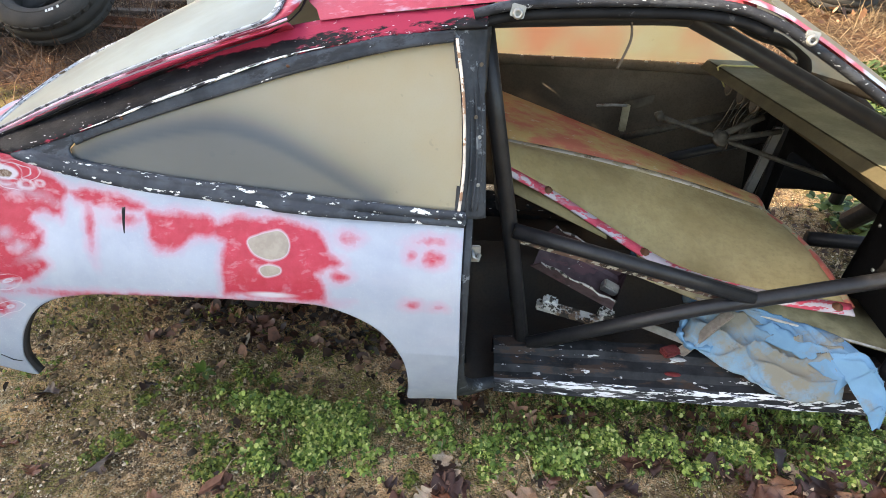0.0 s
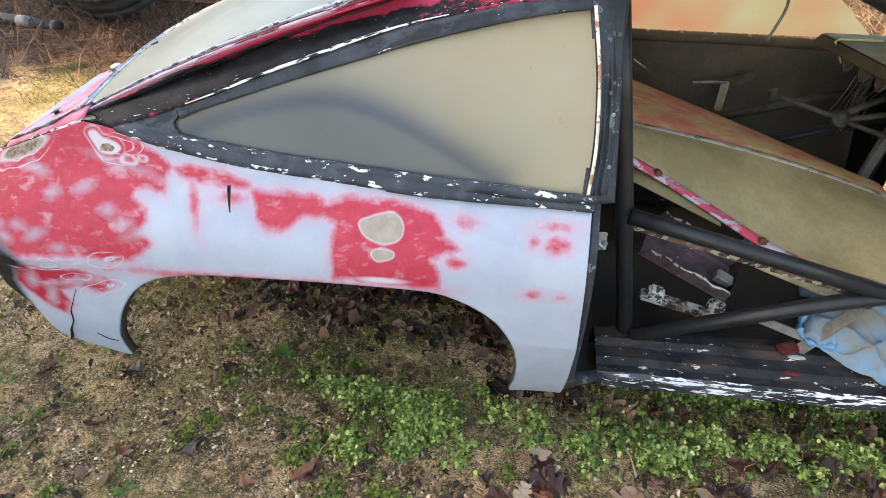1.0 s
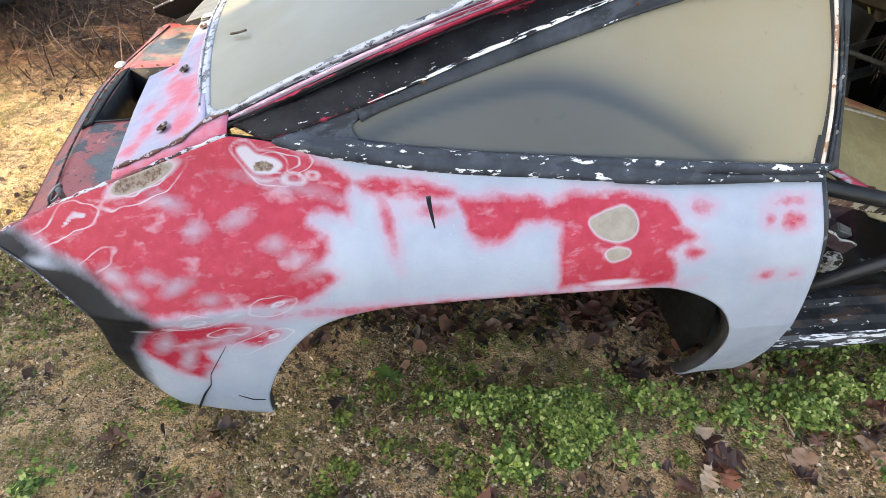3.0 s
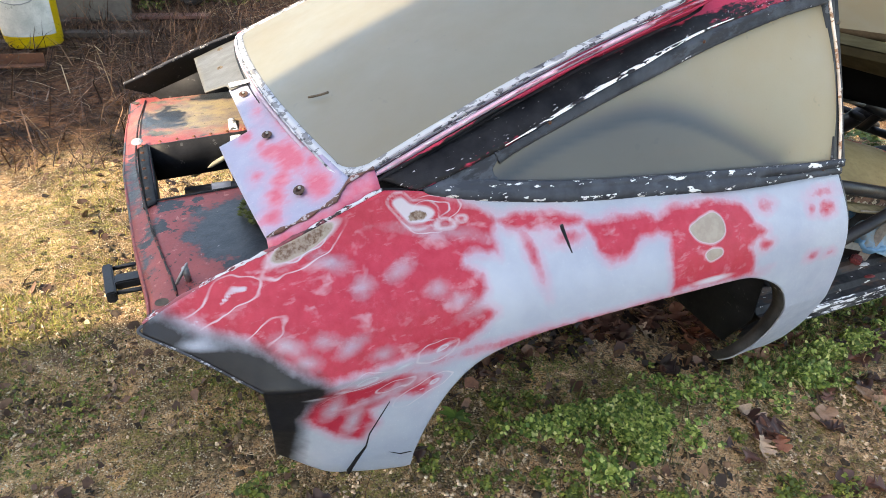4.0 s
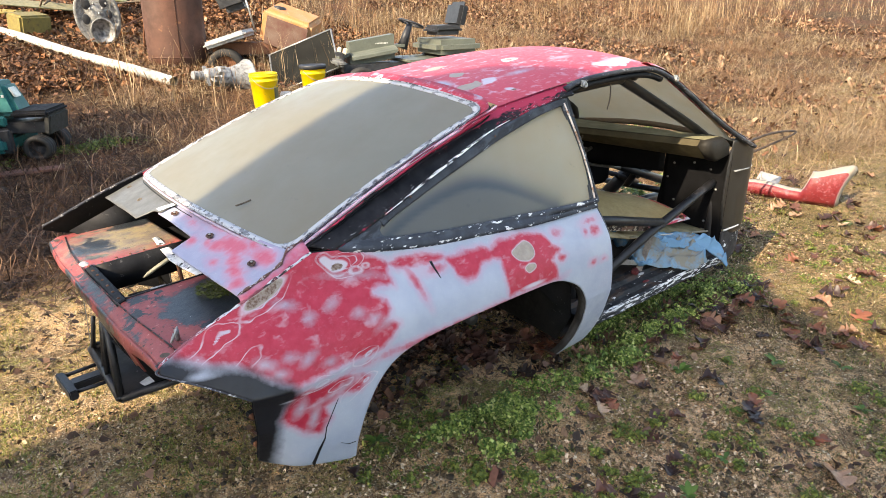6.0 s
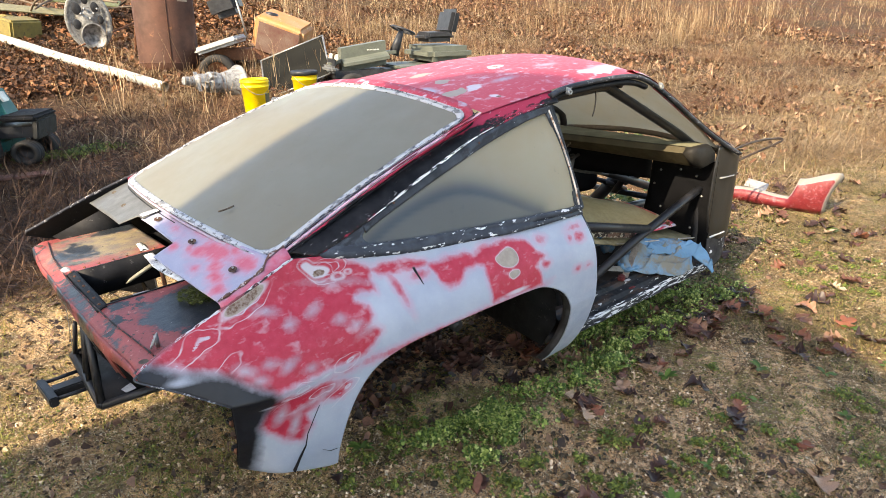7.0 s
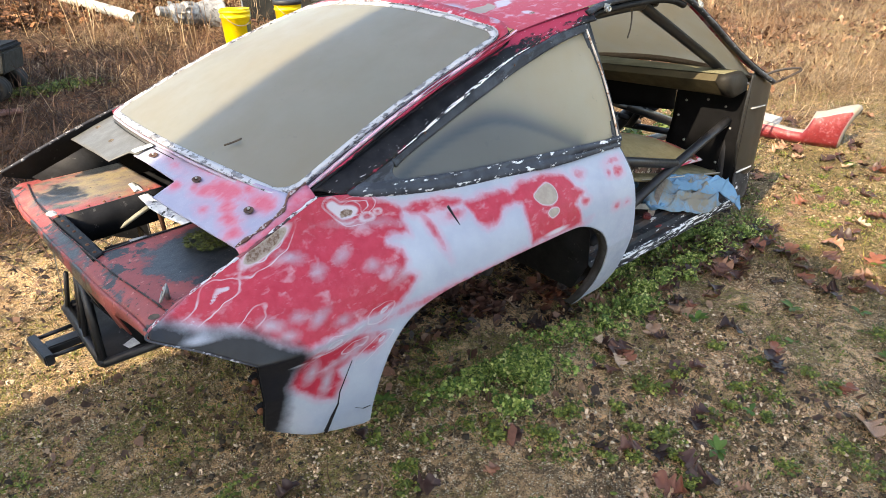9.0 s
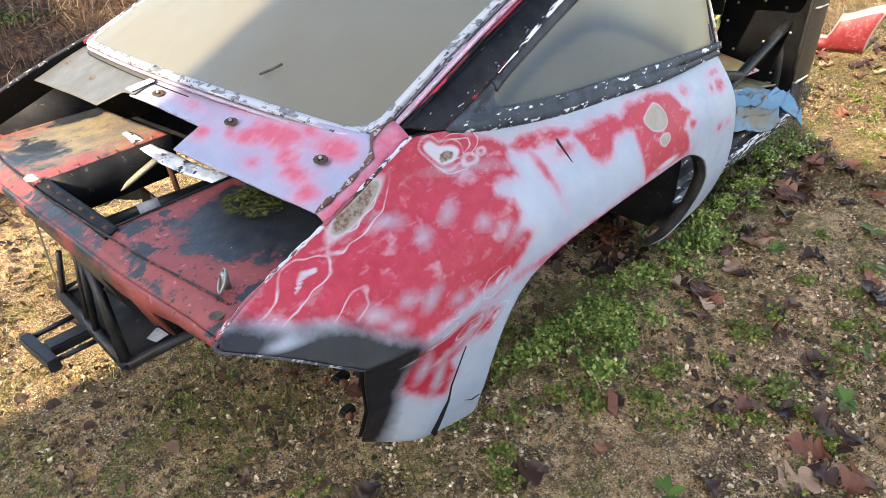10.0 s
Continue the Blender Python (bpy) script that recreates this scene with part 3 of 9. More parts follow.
DABS = [(-1.330, 0.700, 0.018, 0.009, -20), (-1.305, 0.672, 0.015, 0.009), (-1.225, 0.686, 0.018, 0.007, 20), (-1.19, 0.765, 0.012, 0.008), (-1.27, 0.70, 0.012, 0.007),
        (-1.02, 0.822, 0.045, 0.005, -12), (-1.056, 0.742, 0.012, 0.007), (-1.014, 0.718, 0.014, 0.008), (-1.115, 0.78, 0.014, 0.007, 20), (-1.17, 0.66, 0.012, 0.006), (-0.985, 0.70, 0.02, 0.006, 20), (-1.235, 0.805, 0.016, 0.006, -20),
        (-1.13, 0.578, 0.035, 0.008, 15), (-1.235, 0.520, 0.010, 0.030, -25), (-1.19, 0.565, 0.030, 0.006, 10), (-1.205, 0.470, 0.010, 0.022, -20), (-1.27, 0.565, 0.012, 0.022, -30)]
HALO = [(-0.422, 0.6535, 0.046, 0.006), (-1.207, 0.612, 0.014, 0.0024, 10), (-1.05, 0.642, 0.014, 0.0024, 10),
        (-1.135, 0.626, 0.008, 0.0016, 10), (-1.25, 0.606, 0.008, 0.002), (-1.30, 0.600, 0.010, 0.0014)]
BLOB = curve([(-1.112, 0.884), (-1.094, 0.890), (-1.078, 0.877), (-1.048, 0.869), (-1.034, 0.857), (-1.050, 0.845), (-1.080, 0.845), (-1.097, 0.860)], 4, True)
RINGS = [(-1.02, 0.832, 0.018, 0.009, -10), (-0.988, 0.838, 0.010, 0.006)]
SANDED = [(-1.278, 0.838, 0.105, 0.032, 23), (-1.42, 0.765, 0.075, 0.022, 22), (-1.365, 0.722, 0.035, 0.014, 28), (-1.47, 0.735, 0.040, 0.010, 24), (-1.05, 0.872, 0.062, 0.030), (-1.03, 0.832, 0.03, 0.010),
          (-1.21, 0.615, 0.085, 0.016, 8), (-1.05, 0.640, 0.06, 0.016, 12), (-1.30, 0.600, 0.05, 0.014, 20), (-1.16, 0.585, 0.05, 0.012, 10), (-1.10, 0.555, 0.04, 0.010, 20)]
FILLER = [(-0.477, 0.761), (-0.455, 0.771), (-0.439, 0.776), (-0.406, 0.780), (-0.385, 0.763), (-0.389, 0.739), (-0.422, 0.729), (-0.460, 0.739)]
FILLER_LOW = [(-0.446, 0.710), (-0.428, 0.718), (-0.401, 0.714), (-0.403, 0.703), (-0.433, 0.696)]
SPOTS = [(-1.062, 0.856, 0.018, 0.008), (-1.278, 0.839, 0.054, 0.0105, 23)]
PRIMED = [(-1.278, 0.839, 0.062, 0.015, 23)]
BLACK_EDGE = [(-1.56, 0.748), (-1.508, 0.735), (-1.47, 0.708), (-1.428, 0.706), (-1.371, 0.691), (-1.332, 0.659), (-1.290, 0.638), (-1.278, 0.612), (-1.312, 0.585), (-1.330, 0.552), (-1.338, 0.483), (-1.352, 0.36),
              (-1.40, 0.36), (-1.40, 0.62), (-1.47, 0.66), (-1.58, 0.70)]
red_field = np.maximum.reduce([depth_in(uv, poly) for poly in (REAR_RED, SIDE_RED, LINK_RED, LOW_RED)] + [blobs(uv, RED_SPOTS) - 0.0108 * smooth(-0.28, -0.20, uv[:, 0])])
# gloss highlight on the black tail corner, painted by thinning the black
painted_shine = 0.035 * np.exp(-(((uv[:, 0] + 1.483) / 0.035) ** 2 + ((uv[:, 1] - 0.700) / 0.010) ** 2))
filler = np.maximum.reduce([depth_in(uv, curve(FILLER, 4, True)), depth_in(uv, curve(FILLER_LOW, 4, True)), blobs(uv, PRIMED)])
fields = {"red": red_field, "dab": blobs(uv, DABS), "halo": np.maximum.reduce([blobs(uv, HALO), rings(uv, RINGS, 0.0016), filler + 0.0018, depth_in(uv, BLOB), 0.0004 - np.abs(depth_in(uv, BLOB) + 0.009 + 0.005 * vnoise(verts, 30, 8))]), "bare": filler, "rust": blobs(uv, SPOTS), "black": depth_in(uv, BLACK_EDGE) - painted_shine, "sanded": blobs(uv, SANDED) + 0.1}
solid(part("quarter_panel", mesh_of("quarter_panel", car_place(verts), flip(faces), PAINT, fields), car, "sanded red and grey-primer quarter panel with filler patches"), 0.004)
solid(part("quarter_panel", mesh_of("far_quarter_panel", car_place(mirror(verts)), faces, PAINT, fields), car, "far quarter panel in red and primer"), 0.004)

for side in (0, 1):
    inner = verts + [0, 0.010, 0]
    part("panel_liner", mesh_of("panel_liner", car_place(mirror(inner) if side else inner), flip(faces) if side else faces, BLACK), car, "black inner side of the quarter panel")

CREST_CHIPS = chipped("crest_chips", (0.15, 0.045, 0.055), (0.46, 0.46, 0.50), 0.50, 60, (0.035, 0.026, 0.028), 0.5, 20, 2.5)
crest = np.array(curve(CREST, 12))
part("crest_edge", pipe("crest_edge", car_place([(x, float(flank_y(x, z)) + 0.001, z + 0.0015 + 0.0015 * math.sin(x * 130)) for x, z in crest]), [0.0032 + 0.0016 * abs(math.sin(k * 1.7)) for k in range(len(crest))], CREST_CHIPS, 6), car, "chipped paint along the crest")
part("crest_edge", pipe("far_crest_edge", car_place(mirror(np.array([(x, float(flank_y(x, z)) + 0.001, z + 0.002) for x, z in crest]))), 0.006, chipped("far_crest_chips", (0.022, 0.022, 0.026), (0.30, 0.28, 0.28), 0.58, 60), 6), car, "dark chipped far crest")
tail_edge = np.array(curve([(-1.553, 0.735), (-1.556, 0.722), (-1.47, 0.678), (-1.383, 0.632)], 10))
part("tail_edge", pipe("tail_edge", car_place([(x, float(flank_y(x, z)) - 0.002, z) for x, z in tail_edge]), 0.003, chipped("tail_chips", (0.03, 0.032, 0.038), (0.30, 0.31, 0.34), 0.54, 60, None, 0.4, 20, 3.0), 6), car, "worn bright edge")

# drip of black paint, cracks in the lower corner, and the rolled lip of the wheel arch
for name, line, width in (("paint_drip", [(-0.776, 0.806), (-0.775, 0.798), (-0.770, 0.776), (-0.766, 0.760)], [0.005, 0.005, 0.0035, 0.0015]),
                          ("crack", [(-1.249, 0.368), (-1.231, 0.410), (-1.212, 0.44), (-1.205, 0.475), (-1.164, 0.548)], [0.010, 0.007, 0.0035, 0.0025, 0.001]),
                          ("crack", [(-1.165, 0.400), (-1.14, 0.380), (-1.116, 0.377)], [0.0008, 0.0016, 0.001])):
    part(name, pipe(name, car_place([(x, float(flank_y(x, z)) - 0.0055, z) for x, z in line]), width, BLACK, 8, flat=0.25), car)


def ribbon(name, line, a, b, material):
    """A strip between two offsets from a line of places."""
    line = np.asarray(line, float)
    v = np.concatenate([line + a, line + b])
    n = len(line)
    return mesh_of(name, v, [(k, k + 1, n + k + 1, n + k) for k in range(n - 1)], material)


for side in (0, 1):
    rim = np.array([(x, float(flank_y(x, z)), z) for x, z in ARCH])
    inner = rim + np.stack([0 * rim[:, 0], 0.022 + 0.012 * smooth(-0.3, -0.15, rim[:, 0]), 0 * rim[:, 0]], 1)
    v = np.concatenate([rim, inner])
    v = car_place(mirror(v) if side else v)
    n = len(rim)
    solid(part("wheel_arch_lip", mesh_of("wheel_arch_lip", v, [(k, k + 1, n + k + 1, n + k) for k in range(n - 1)], plain("arch_lip_paint", (0.018, 0.018, 0.02), (0.05, 0.05, 0.055), 0.6, wear=(0.25, 0.26, 0.29), wear_at=0.66, spec=0.15)), car, "rolled arch lip"), 0.004, 0)

# quarter window, its trims and the rail above it
WHITE_DOT = plain("white_screw_paint", (0.60, 0.61, 0.63), (0.34, 0.35, 0.37), 0.6, scale=200)
GLASS_LOW = [(-0.912, 0.911), (-0.908, 0.898), (-0.893, 0.888), (-0.790, 0.876), (-0.685, 0.866), (-0.489, 0.854), (-0.262, 0.842), (-0.018, 0.832)]
GLASS_TOP = [(-0.040, 1.168), (-0.169, 1.147), (-0.363, 1.100), (-0.497, 1.060), (-0.633, 1.018), (-0.737, 0.984), (-0.844, 0.948), (-0.893, 0.927), (-0.911, 0.913)]
POST_EDGE = [(-0.018, 0.832), (-0.012, 0.93), (-0.022, 1.06), (-0.040, 1.172)]
low, top, post = curve(GLASS_LOW, 4), curve(GLASS_TOP, 4), curve(POST_EDGE, 4)


def pane_lift(q, out=0.0):
    bulge = 0.012 * np.sin(np.clip((q[:, 1] - 0.83) / 0.34, 0, 1) * math.pi)
    return np.stack([q[:, 0], glass_y(q[:, 1]) + 0.010 - bulge - out, q[:, 1]], 1)


verts, faces, uv = sheet([*map(tuple, low[:-1]), *map(tuple, post[:-1]), *map(tuple, top)], 0.010, pane_lift)
# pane colour is darkest along and below this arc and pales above it
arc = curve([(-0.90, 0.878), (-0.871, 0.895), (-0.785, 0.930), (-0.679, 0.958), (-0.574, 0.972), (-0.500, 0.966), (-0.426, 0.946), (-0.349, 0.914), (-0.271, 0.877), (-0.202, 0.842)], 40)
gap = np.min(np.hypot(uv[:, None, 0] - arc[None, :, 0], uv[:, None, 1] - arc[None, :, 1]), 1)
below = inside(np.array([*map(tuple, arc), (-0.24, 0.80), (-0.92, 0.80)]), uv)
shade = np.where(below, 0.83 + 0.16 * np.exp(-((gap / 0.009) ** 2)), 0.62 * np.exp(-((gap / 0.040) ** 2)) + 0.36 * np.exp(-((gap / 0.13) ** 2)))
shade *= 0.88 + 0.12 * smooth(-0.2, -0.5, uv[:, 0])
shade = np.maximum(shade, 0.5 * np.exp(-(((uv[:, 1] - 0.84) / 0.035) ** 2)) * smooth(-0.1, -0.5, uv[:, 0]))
part("quarter_window", mesh_of("quarter_window", car_place(verts), flip(faces), PANE, {"shade": shade}), car, "dust-coated pane, darker below an arc")
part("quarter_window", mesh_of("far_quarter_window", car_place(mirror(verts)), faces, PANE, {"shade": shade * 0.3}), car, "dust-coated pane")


def trim_lift(out):
    return lambda q: np.stack([q[:, 0], np.where(q[:, 1] < 0.83, flank_y(q[:, 0], np.minimum(q[:, 1], 0.93)) - 0.003, glass_y(q[:, 1])) - out, q[:, 1]], 1)


belt = np.array([p for p in curve(BELT, 5) if p[0] > -1.06])
sill_poly = [*map(tuple, belt + [0, -0.001]), (-1.0, 0.903), *map(tuple, low[6:-1] + [0, 0.002]), (-0.018, 0.836), (0.0, 0.836)]
verts, faces, uv = sheet(sill_poly, 0.005, trim_lift(0.002))
verts[:, 1] -= 0.0022 * np.sin(np.clip((uv[:, 1] - np.interp(uv[:, 0], belt[::-1, 0], belt[::-1, 1])) / 0.024, 0, 1) * math.pi * 2)
sill_low, sill_top = np.interp(uv[:, 0], belt[::-1, 0], belt[::-1, 1]), np.interp(uv[:, 0], low[:, 0], low[:, 1])
sill_edge = np.maximum(np.exp(-(((uv[:, 1] - sill_low) / 0.005) ** 2)), np.exp(-(((uv[:, 1] - sill_top) / 0.006) ** 2)))
solid(part("window_sill_trim", mesh_of("window_sill_trim", car_place(verts), flip(faces), TRIM, {"edge": sill_edge}), car, "slate trim with white chips"), 0.006)
SLATE = chipped("slate_trim", (0.026, 0.031, 0.040), (0.62, 0.64, 0.66), 0.70, 120, (0.028, 0.031, 0.038), 0.5, 20, 2.5)
nose = [(-1.062, 0.897), (-1.009, 0.913), (-0.953, 0.930), (-0.903, 0.946), (-0.890, 0.938), (-0.900, 0.926), (-0.910, 0.915), (-0.906, 0.903), (-0.892, 0.894), (-0.95, 0.890), (-1.0, 0.896)]
verts, faces, uv = sheet(nose, 0.005, trim_lift(0.003))
solid(part("window_corner_trim", mesh_of("window_corner_trim", car_place(verts), flip(faces), SLATE), car, "slate corner trim with a rusty screw"), 0.006)
part("screw", lathe("screw", [(0.0, 0.004), (0.005, 0.003), (0.006, 0.0)], RUST, Matrix.Translation(car_place([(-1.000, glass_y(0.903) - 0.005, 0.903)])[0]) @ pose(0, 0, 0, 90, 0, 0), 8), car.children[-1])
CHANNEL_TOP = curve([(-0.04, 1.188), (-0.169, 1.170), (-0.363, 1.132), (-0.499, 1.092), (-0.583, 1.062), (-0.685, 1.026), (-0.811, 0.977), (-0.903, 0.944), (-1.009, 0.910), (-1.062, 0.897)], 4)
upper = CHANNEL_TOP[CHANNEL_TOP[:, 0] > -0.906]
channel_poly = [*map(tuple, upper[::-1]), *map(tuple, top[:-4] - [0, 0.003])]
verts, faces, uv = sheet(channel_poly, 0.005, lambda q: np.stack([q[:, 0], glass_y(q[:, 1]) - 0.001, q[:, 1]], 1))
over_pane = uv[:, 1] - np.interp(uv[:, 0], top[::-1, 0], top[::-1, 1])
verts[:, 1] -= 0.005 * np.sin(np.clip(over_pane / 0.032, 0, 1) * math.pi) + 0.002 * np.sin(np.clip(over_pane / 0.032, 0, 1) * 4 * math.pi)
for side in (0, 1):
    solid(part("drip_channel", mesh_of("drip_channel", car_place(mirror(verts) if side else verts), faces if side else flip(faces), SLATE), car, "slate channel over the pane"), 0.006)
RAIL_TOP = [(-1.125, 0.912), (-1.051, 0.938), (-0.95, 0.975), (-0.842, 1.015), (-0.726, 1.060), (-0.604, 1.106), (-0.477, 1.152), (-0.30, 1.190), (-0.10, 1.213), (0.03, 1.228)]
rail = curve(RAIL_TOP, 5)
strip_poly = [*map(tuple, rail), (0.03, 1.190), *map(tuple, CHANNEL_TOP - [0, 0.003])]
verts, faces, uv = sheet(strip_poly, 0.007, lambda q: np.stack([q[:, 0], glass_y(q[:, 1]) - 0.003 + 0.03 * smooth(-0.02, 0.05, q[:, 1] - np.interp(q[:, 0], rail[:, 0], rail[:, 1]) + 0.03), q[:, 1]], 1))
from_top = np.interp(uv[:, 0], rail[:, 0], rail[:, 1]) - uv[:, 1]
from_low = uv[:, 1] - np.interp(uv[:, 0], CHANNEL_TOP[::-1, 0], CHANNEL_TOP[::-1, 1])
worn = 0.25 * np.exp(-((from_top / 0.020) ** 2)) * smooth(-0.95, -0.45, uv[:, 0]) + 0.10 * np.exp(-((from_low / 0.007) ** 2)) * smooth(-0.62, -0.80, uv[:, 0]) + 0.15 * smooth(-0.66, -0.42, uv[:, 0]) - 0.115
for side in (0, 1):
    solid(part("sail_rail", mesh_of("sail_rail", car_place(mirror(verts) if side else verts), faces if side else flip(faces), RAIL, {"worn": worn, "edge": np.exp(-((from_low / 0.01) ** 2))}), car, "black rail worn through to red"), 0.008)
streak = np.array([(x, glass_y(z) - 0.009, z + 0.004) for x, z in CHANNEL_TOP if -0.88 < x < -0.28])
part("bare_streak", pipe("bare_streak", car_place(streak), [0.002 + 0.0095 * math.sin(math.pi * min(1.0, 1.1 * k / len(streak))) for k in range(len(streak))], chipped("streak_paint", (0.62, 0.63, 0.65), (0.02, 0.02, 0.025), 0.55, 60, None, 0.5, 20, 3.0), 6, flat=0.35), car, "streak of bare white primer")
seam = np.array([(x, glass_y(z) - 0.006, z) for x, z in top[:-6]])
part("window_channel", pipe("window_channel", car_place(seam), 0.004, chipped("channel_paint", (0.02, 0.022, 0.026), (0.66, 0.67, 0.70), 0.66, 110, None, 0.5, 22, 4.0), 8), car, "black edge over the pane")
for x in (-0.40, -0.78):
    z = float(np.interp(x, top[::-1, 0], top[::-1, 1])) + 0.016
    part("rivet", lathe("rivet", [(0.0, 0.006), (0.004, 0.004), (0.005, 0.0)], RUST, Matrix.Translation((x, glass_y(z) - 0.008, z)) @ pose(0, 0, 0, 90, 0, 0), 8), car)
for x, m in ((-0.60, WHITE_DOT), (-0.46, WHITE_DOT), (-0.245, RUST), (-0.06, RUST)):
    z = float(np.interp(x, belt[::-1, 0], belt[::-1, 1])) + 0.017
    part("screw", lathe("screw", [(0.0, 0.003), (0.004, 0.003), (0.0055, 0.0)], m, Matrix.Translation(car_place([(x, glass_y(z) - 0.004, z)])[0]) @ pose(0, 0, 0, 90, 0, 0), 8), car)

# upright edge of the pane in cream primer
part("pane_edge", pipe("pane_edge", car_place([(x + 0.006, glass_y(z) - 0.007, z) for x, z in post]), 0.0035, chipped("edge_primer", (0.46, 0.40, 0.35), (0.30, 0.17, 0.11), 0.53, 40), 8), car, "cream edge of the pane")

# door post: upper pillar and the lower jamb
post_poly = [(-0.022, 0.828), (-0.018, 0.94), (-0.028, 1.07), (-0.046, 1.19), (0.022, 1.205), (0.030, 1.07), (0.040, 0.93), (0.048, 0.815), (0.0, 0.815)]
verts, faces, uv = sheet(post_poly, 0.008, lambda q: np.stack([q[:, 0], glass_y(q[:, 1]) + 0.004 + 0.40 * np.clip(q[:, 0] + 0.012, 0, 1) + 0.006 * smooth(0.004, 0.010, q[:, 0]) * smooth(0.024, 0.018, q[:, 0]), q[:, 1]], 1))
PILLAR = plain("scuffed_pillar", (0.018, 0.020, 0.024), (0.040, 0.045, 0.053), 0.55, scale=16, wear=(0.12, 0.13, 0.145), wear_at=0.58, spec=0.2)
for side in (0, 1):
    solid(part("door_post", mesh_of("door_post", car_place(mirror(verts) if side else verts), flip(faces) if side else faces, PILLAR), car, "black scuffed door post"), 0.03)
for off, r in ((0.020, 0.0022), (0.034, 0.003), (0.046, 0.0022)):
    part("post_rib", pipe("post_rib", car_place([(x + off * (1 - 0.35 * (z - 0.83)), glass_y(z) + 0.004 + 0.40 * (off - 0.006), z) for x, z in post]), r, PILLAR, 6), car)
for x, z, m in ((0.020, 1.12, FELT), (0.026, 0.885, STEEL), (0.012, 1.02, FELT), (0.022, 0.98, STEEL)):
    part("post_screw", lathe("post_screw", [(0.0, 0.002), (0.0025, 0.002), (0.004, 0.0025), (0.005, 0.0)], m, Matrix.Translation(car_place([(x, glass_y(z) + 0.003 + 0.40 * (x + 0.012), z)])[0]) @ pose(0, 0, 0, 90, 0, 20), 8), car)
jamb_poly = [(0.004, 0.812), (0.020, 0.812), (0.022, 0.62), (0.020, 0.46), (0.026, 0.34), (0.050, 0.275), (0.098, 0.240), (0.100, 0.200), (0.0, 0.205), (0.008, 0.5)]
verts, faces, uv = sheet(curve(jamb_poly, 3, True), 0.007, lambda q: np.stack([q[:, 0], flank_y(-0.0 + 0 * q[:, 0], q[:, 1]) + 0.006 + 0.35 * np.clip(q[:, 0], 0, 0.16) * smooth(0.75, 0.5, q[:, 1]) + 0.12 * np.clip(q[:, 0], 0, 0.1), q[:, 1]], 1))
for side in (0, 1):
    solid(part("door_jamb", mesh_of("door_jamb", car_place(mirror(verts) if side else verts), flip(faces) if side else faces, PILLAR), car, "black door jamb"), 0.03)
part("striker_plate", box("striker_plate", (0.028, 0.006, 0.045), STEEL, pose(0.028, 0.0, 0.735, 0, 0, 8), 0.004), car, "steel striker plate")
part("striker_eye", pipe("striker_eye", [(0.022, -0.004, 0.745), (0.026, -0.018, 0.735), (0.036, -0.018, 0.730), (0.040, -0.004, 0.735)], 0.005, STEEL, 8), car)

# rocker: flange, step and inner ledge
rocker = [(0.10, 0.202), (0.103, 0.236), (0.112, 0.242), (0.135, 0.246), (0.15, 0.262), (0.185, 0.268), (0.20, 0.285), (0.245, 0.285), (0.255, 0.262), (0.262, 0.240), (0.265, 0.20)]
xs = np.linspace(0.10, 1.24, 40)
v = np.array([(x, y + 0.018 * (x - 0.1), z + 0.016 * (x - 0.1) + 0.0015 * math.sin(31 * x + 9 * y)) for y, z in rocker for x in xs])
f = [(j * 40 + k, j * 40 + k + 1, (j + 1) * 40 + k + 1, (j + 1) * 40 + k) for j in range(len(rocker) - 1) for k in range(39)]
for side in (0, 1):
    vv = car_place(mirror(v) if side else v)
    smear = np.repeat([0.30, 1.0, 0.75] + [0.0] * (len(rocker) - 3), 40) * np.tile(0.35 + 0.65 * smooth(0.15, 0.35, xs) * (0.75 + 0.25 * np.sin(xs * 9)), len(rocker))
    flange = [q for q in f if q[0] < 80]
    ob = part("rocker_sill", mesh_of("rocker_sill", vv, f[78:], SILL_STEP, smooth_shade=False), car, "black rocker sill")
    solid(part("rocker_flange", mesh_of("rocker_flange", vv, flange, SILL, {"edge": smear}, smooth_shade=False), car, "black flange with flaking white paint"), 0.004, 0)
for x, y, m, r in ((0.22, 0.228, RUST, 0.018), (0.62, 0.20, plain("white_chip", (0.42, 0.42, 0.42), scale=60), 0.016), (0.86, 0.215, plain("red_chip", (0.22, 0.03, 0.022), scale=60), 0.018), (0.60, 0.155, plain("red_chip_dark", (0.16, 0.02, 0.02), scale=60), 0.016)):
    part("paint_flake", lathe("paint_flake", [(0.0, 0.003), (r * 0.7, 0.003), (r, 0.0)], m, Matrix.Translation((x, y, 0.288 if y > 0.19 else 0.272)) @ Matrix.Diagonal((1.5, 0.6, 1, 1)), 9), car)

# roof
ROOF_EDGE = curve([(-0.50, 1.150), (-0.40, 1.178), (-0.25, 1.203), (-0.05, 1.228), (0.10, 1.244), (0.32, 1.256), (0.50, 1.256), (0.62, 1.232)], 6)


def roof_lift(q):
    edge = np.interp(q[:, 0], ROOF_EDGE[:, 0], ROOF_EDGE[:, 1])
    start = glass_y(edge) + 0.004
    s = np.clip((q[:, 1] - start) / (2 * (YC - start)), 0, 1)
    crown = (1 - (2 * s - 1) ** 2) * 0.052 + 0.012 * (1 - (2 * s - 1) ** 8)
    return np.stack([q[:, 0], q[:, 1], edge + crown], 1)


def roof_y(x):
    return float(glass_y(np.interp(x, ROOF_EDGE[:, 0], ROOF_EDGE[:, 1]))) + 0.004


near_edge = [(x, roof_y(x)) for x in np.linspace(-0.33, 0.57, 16)]
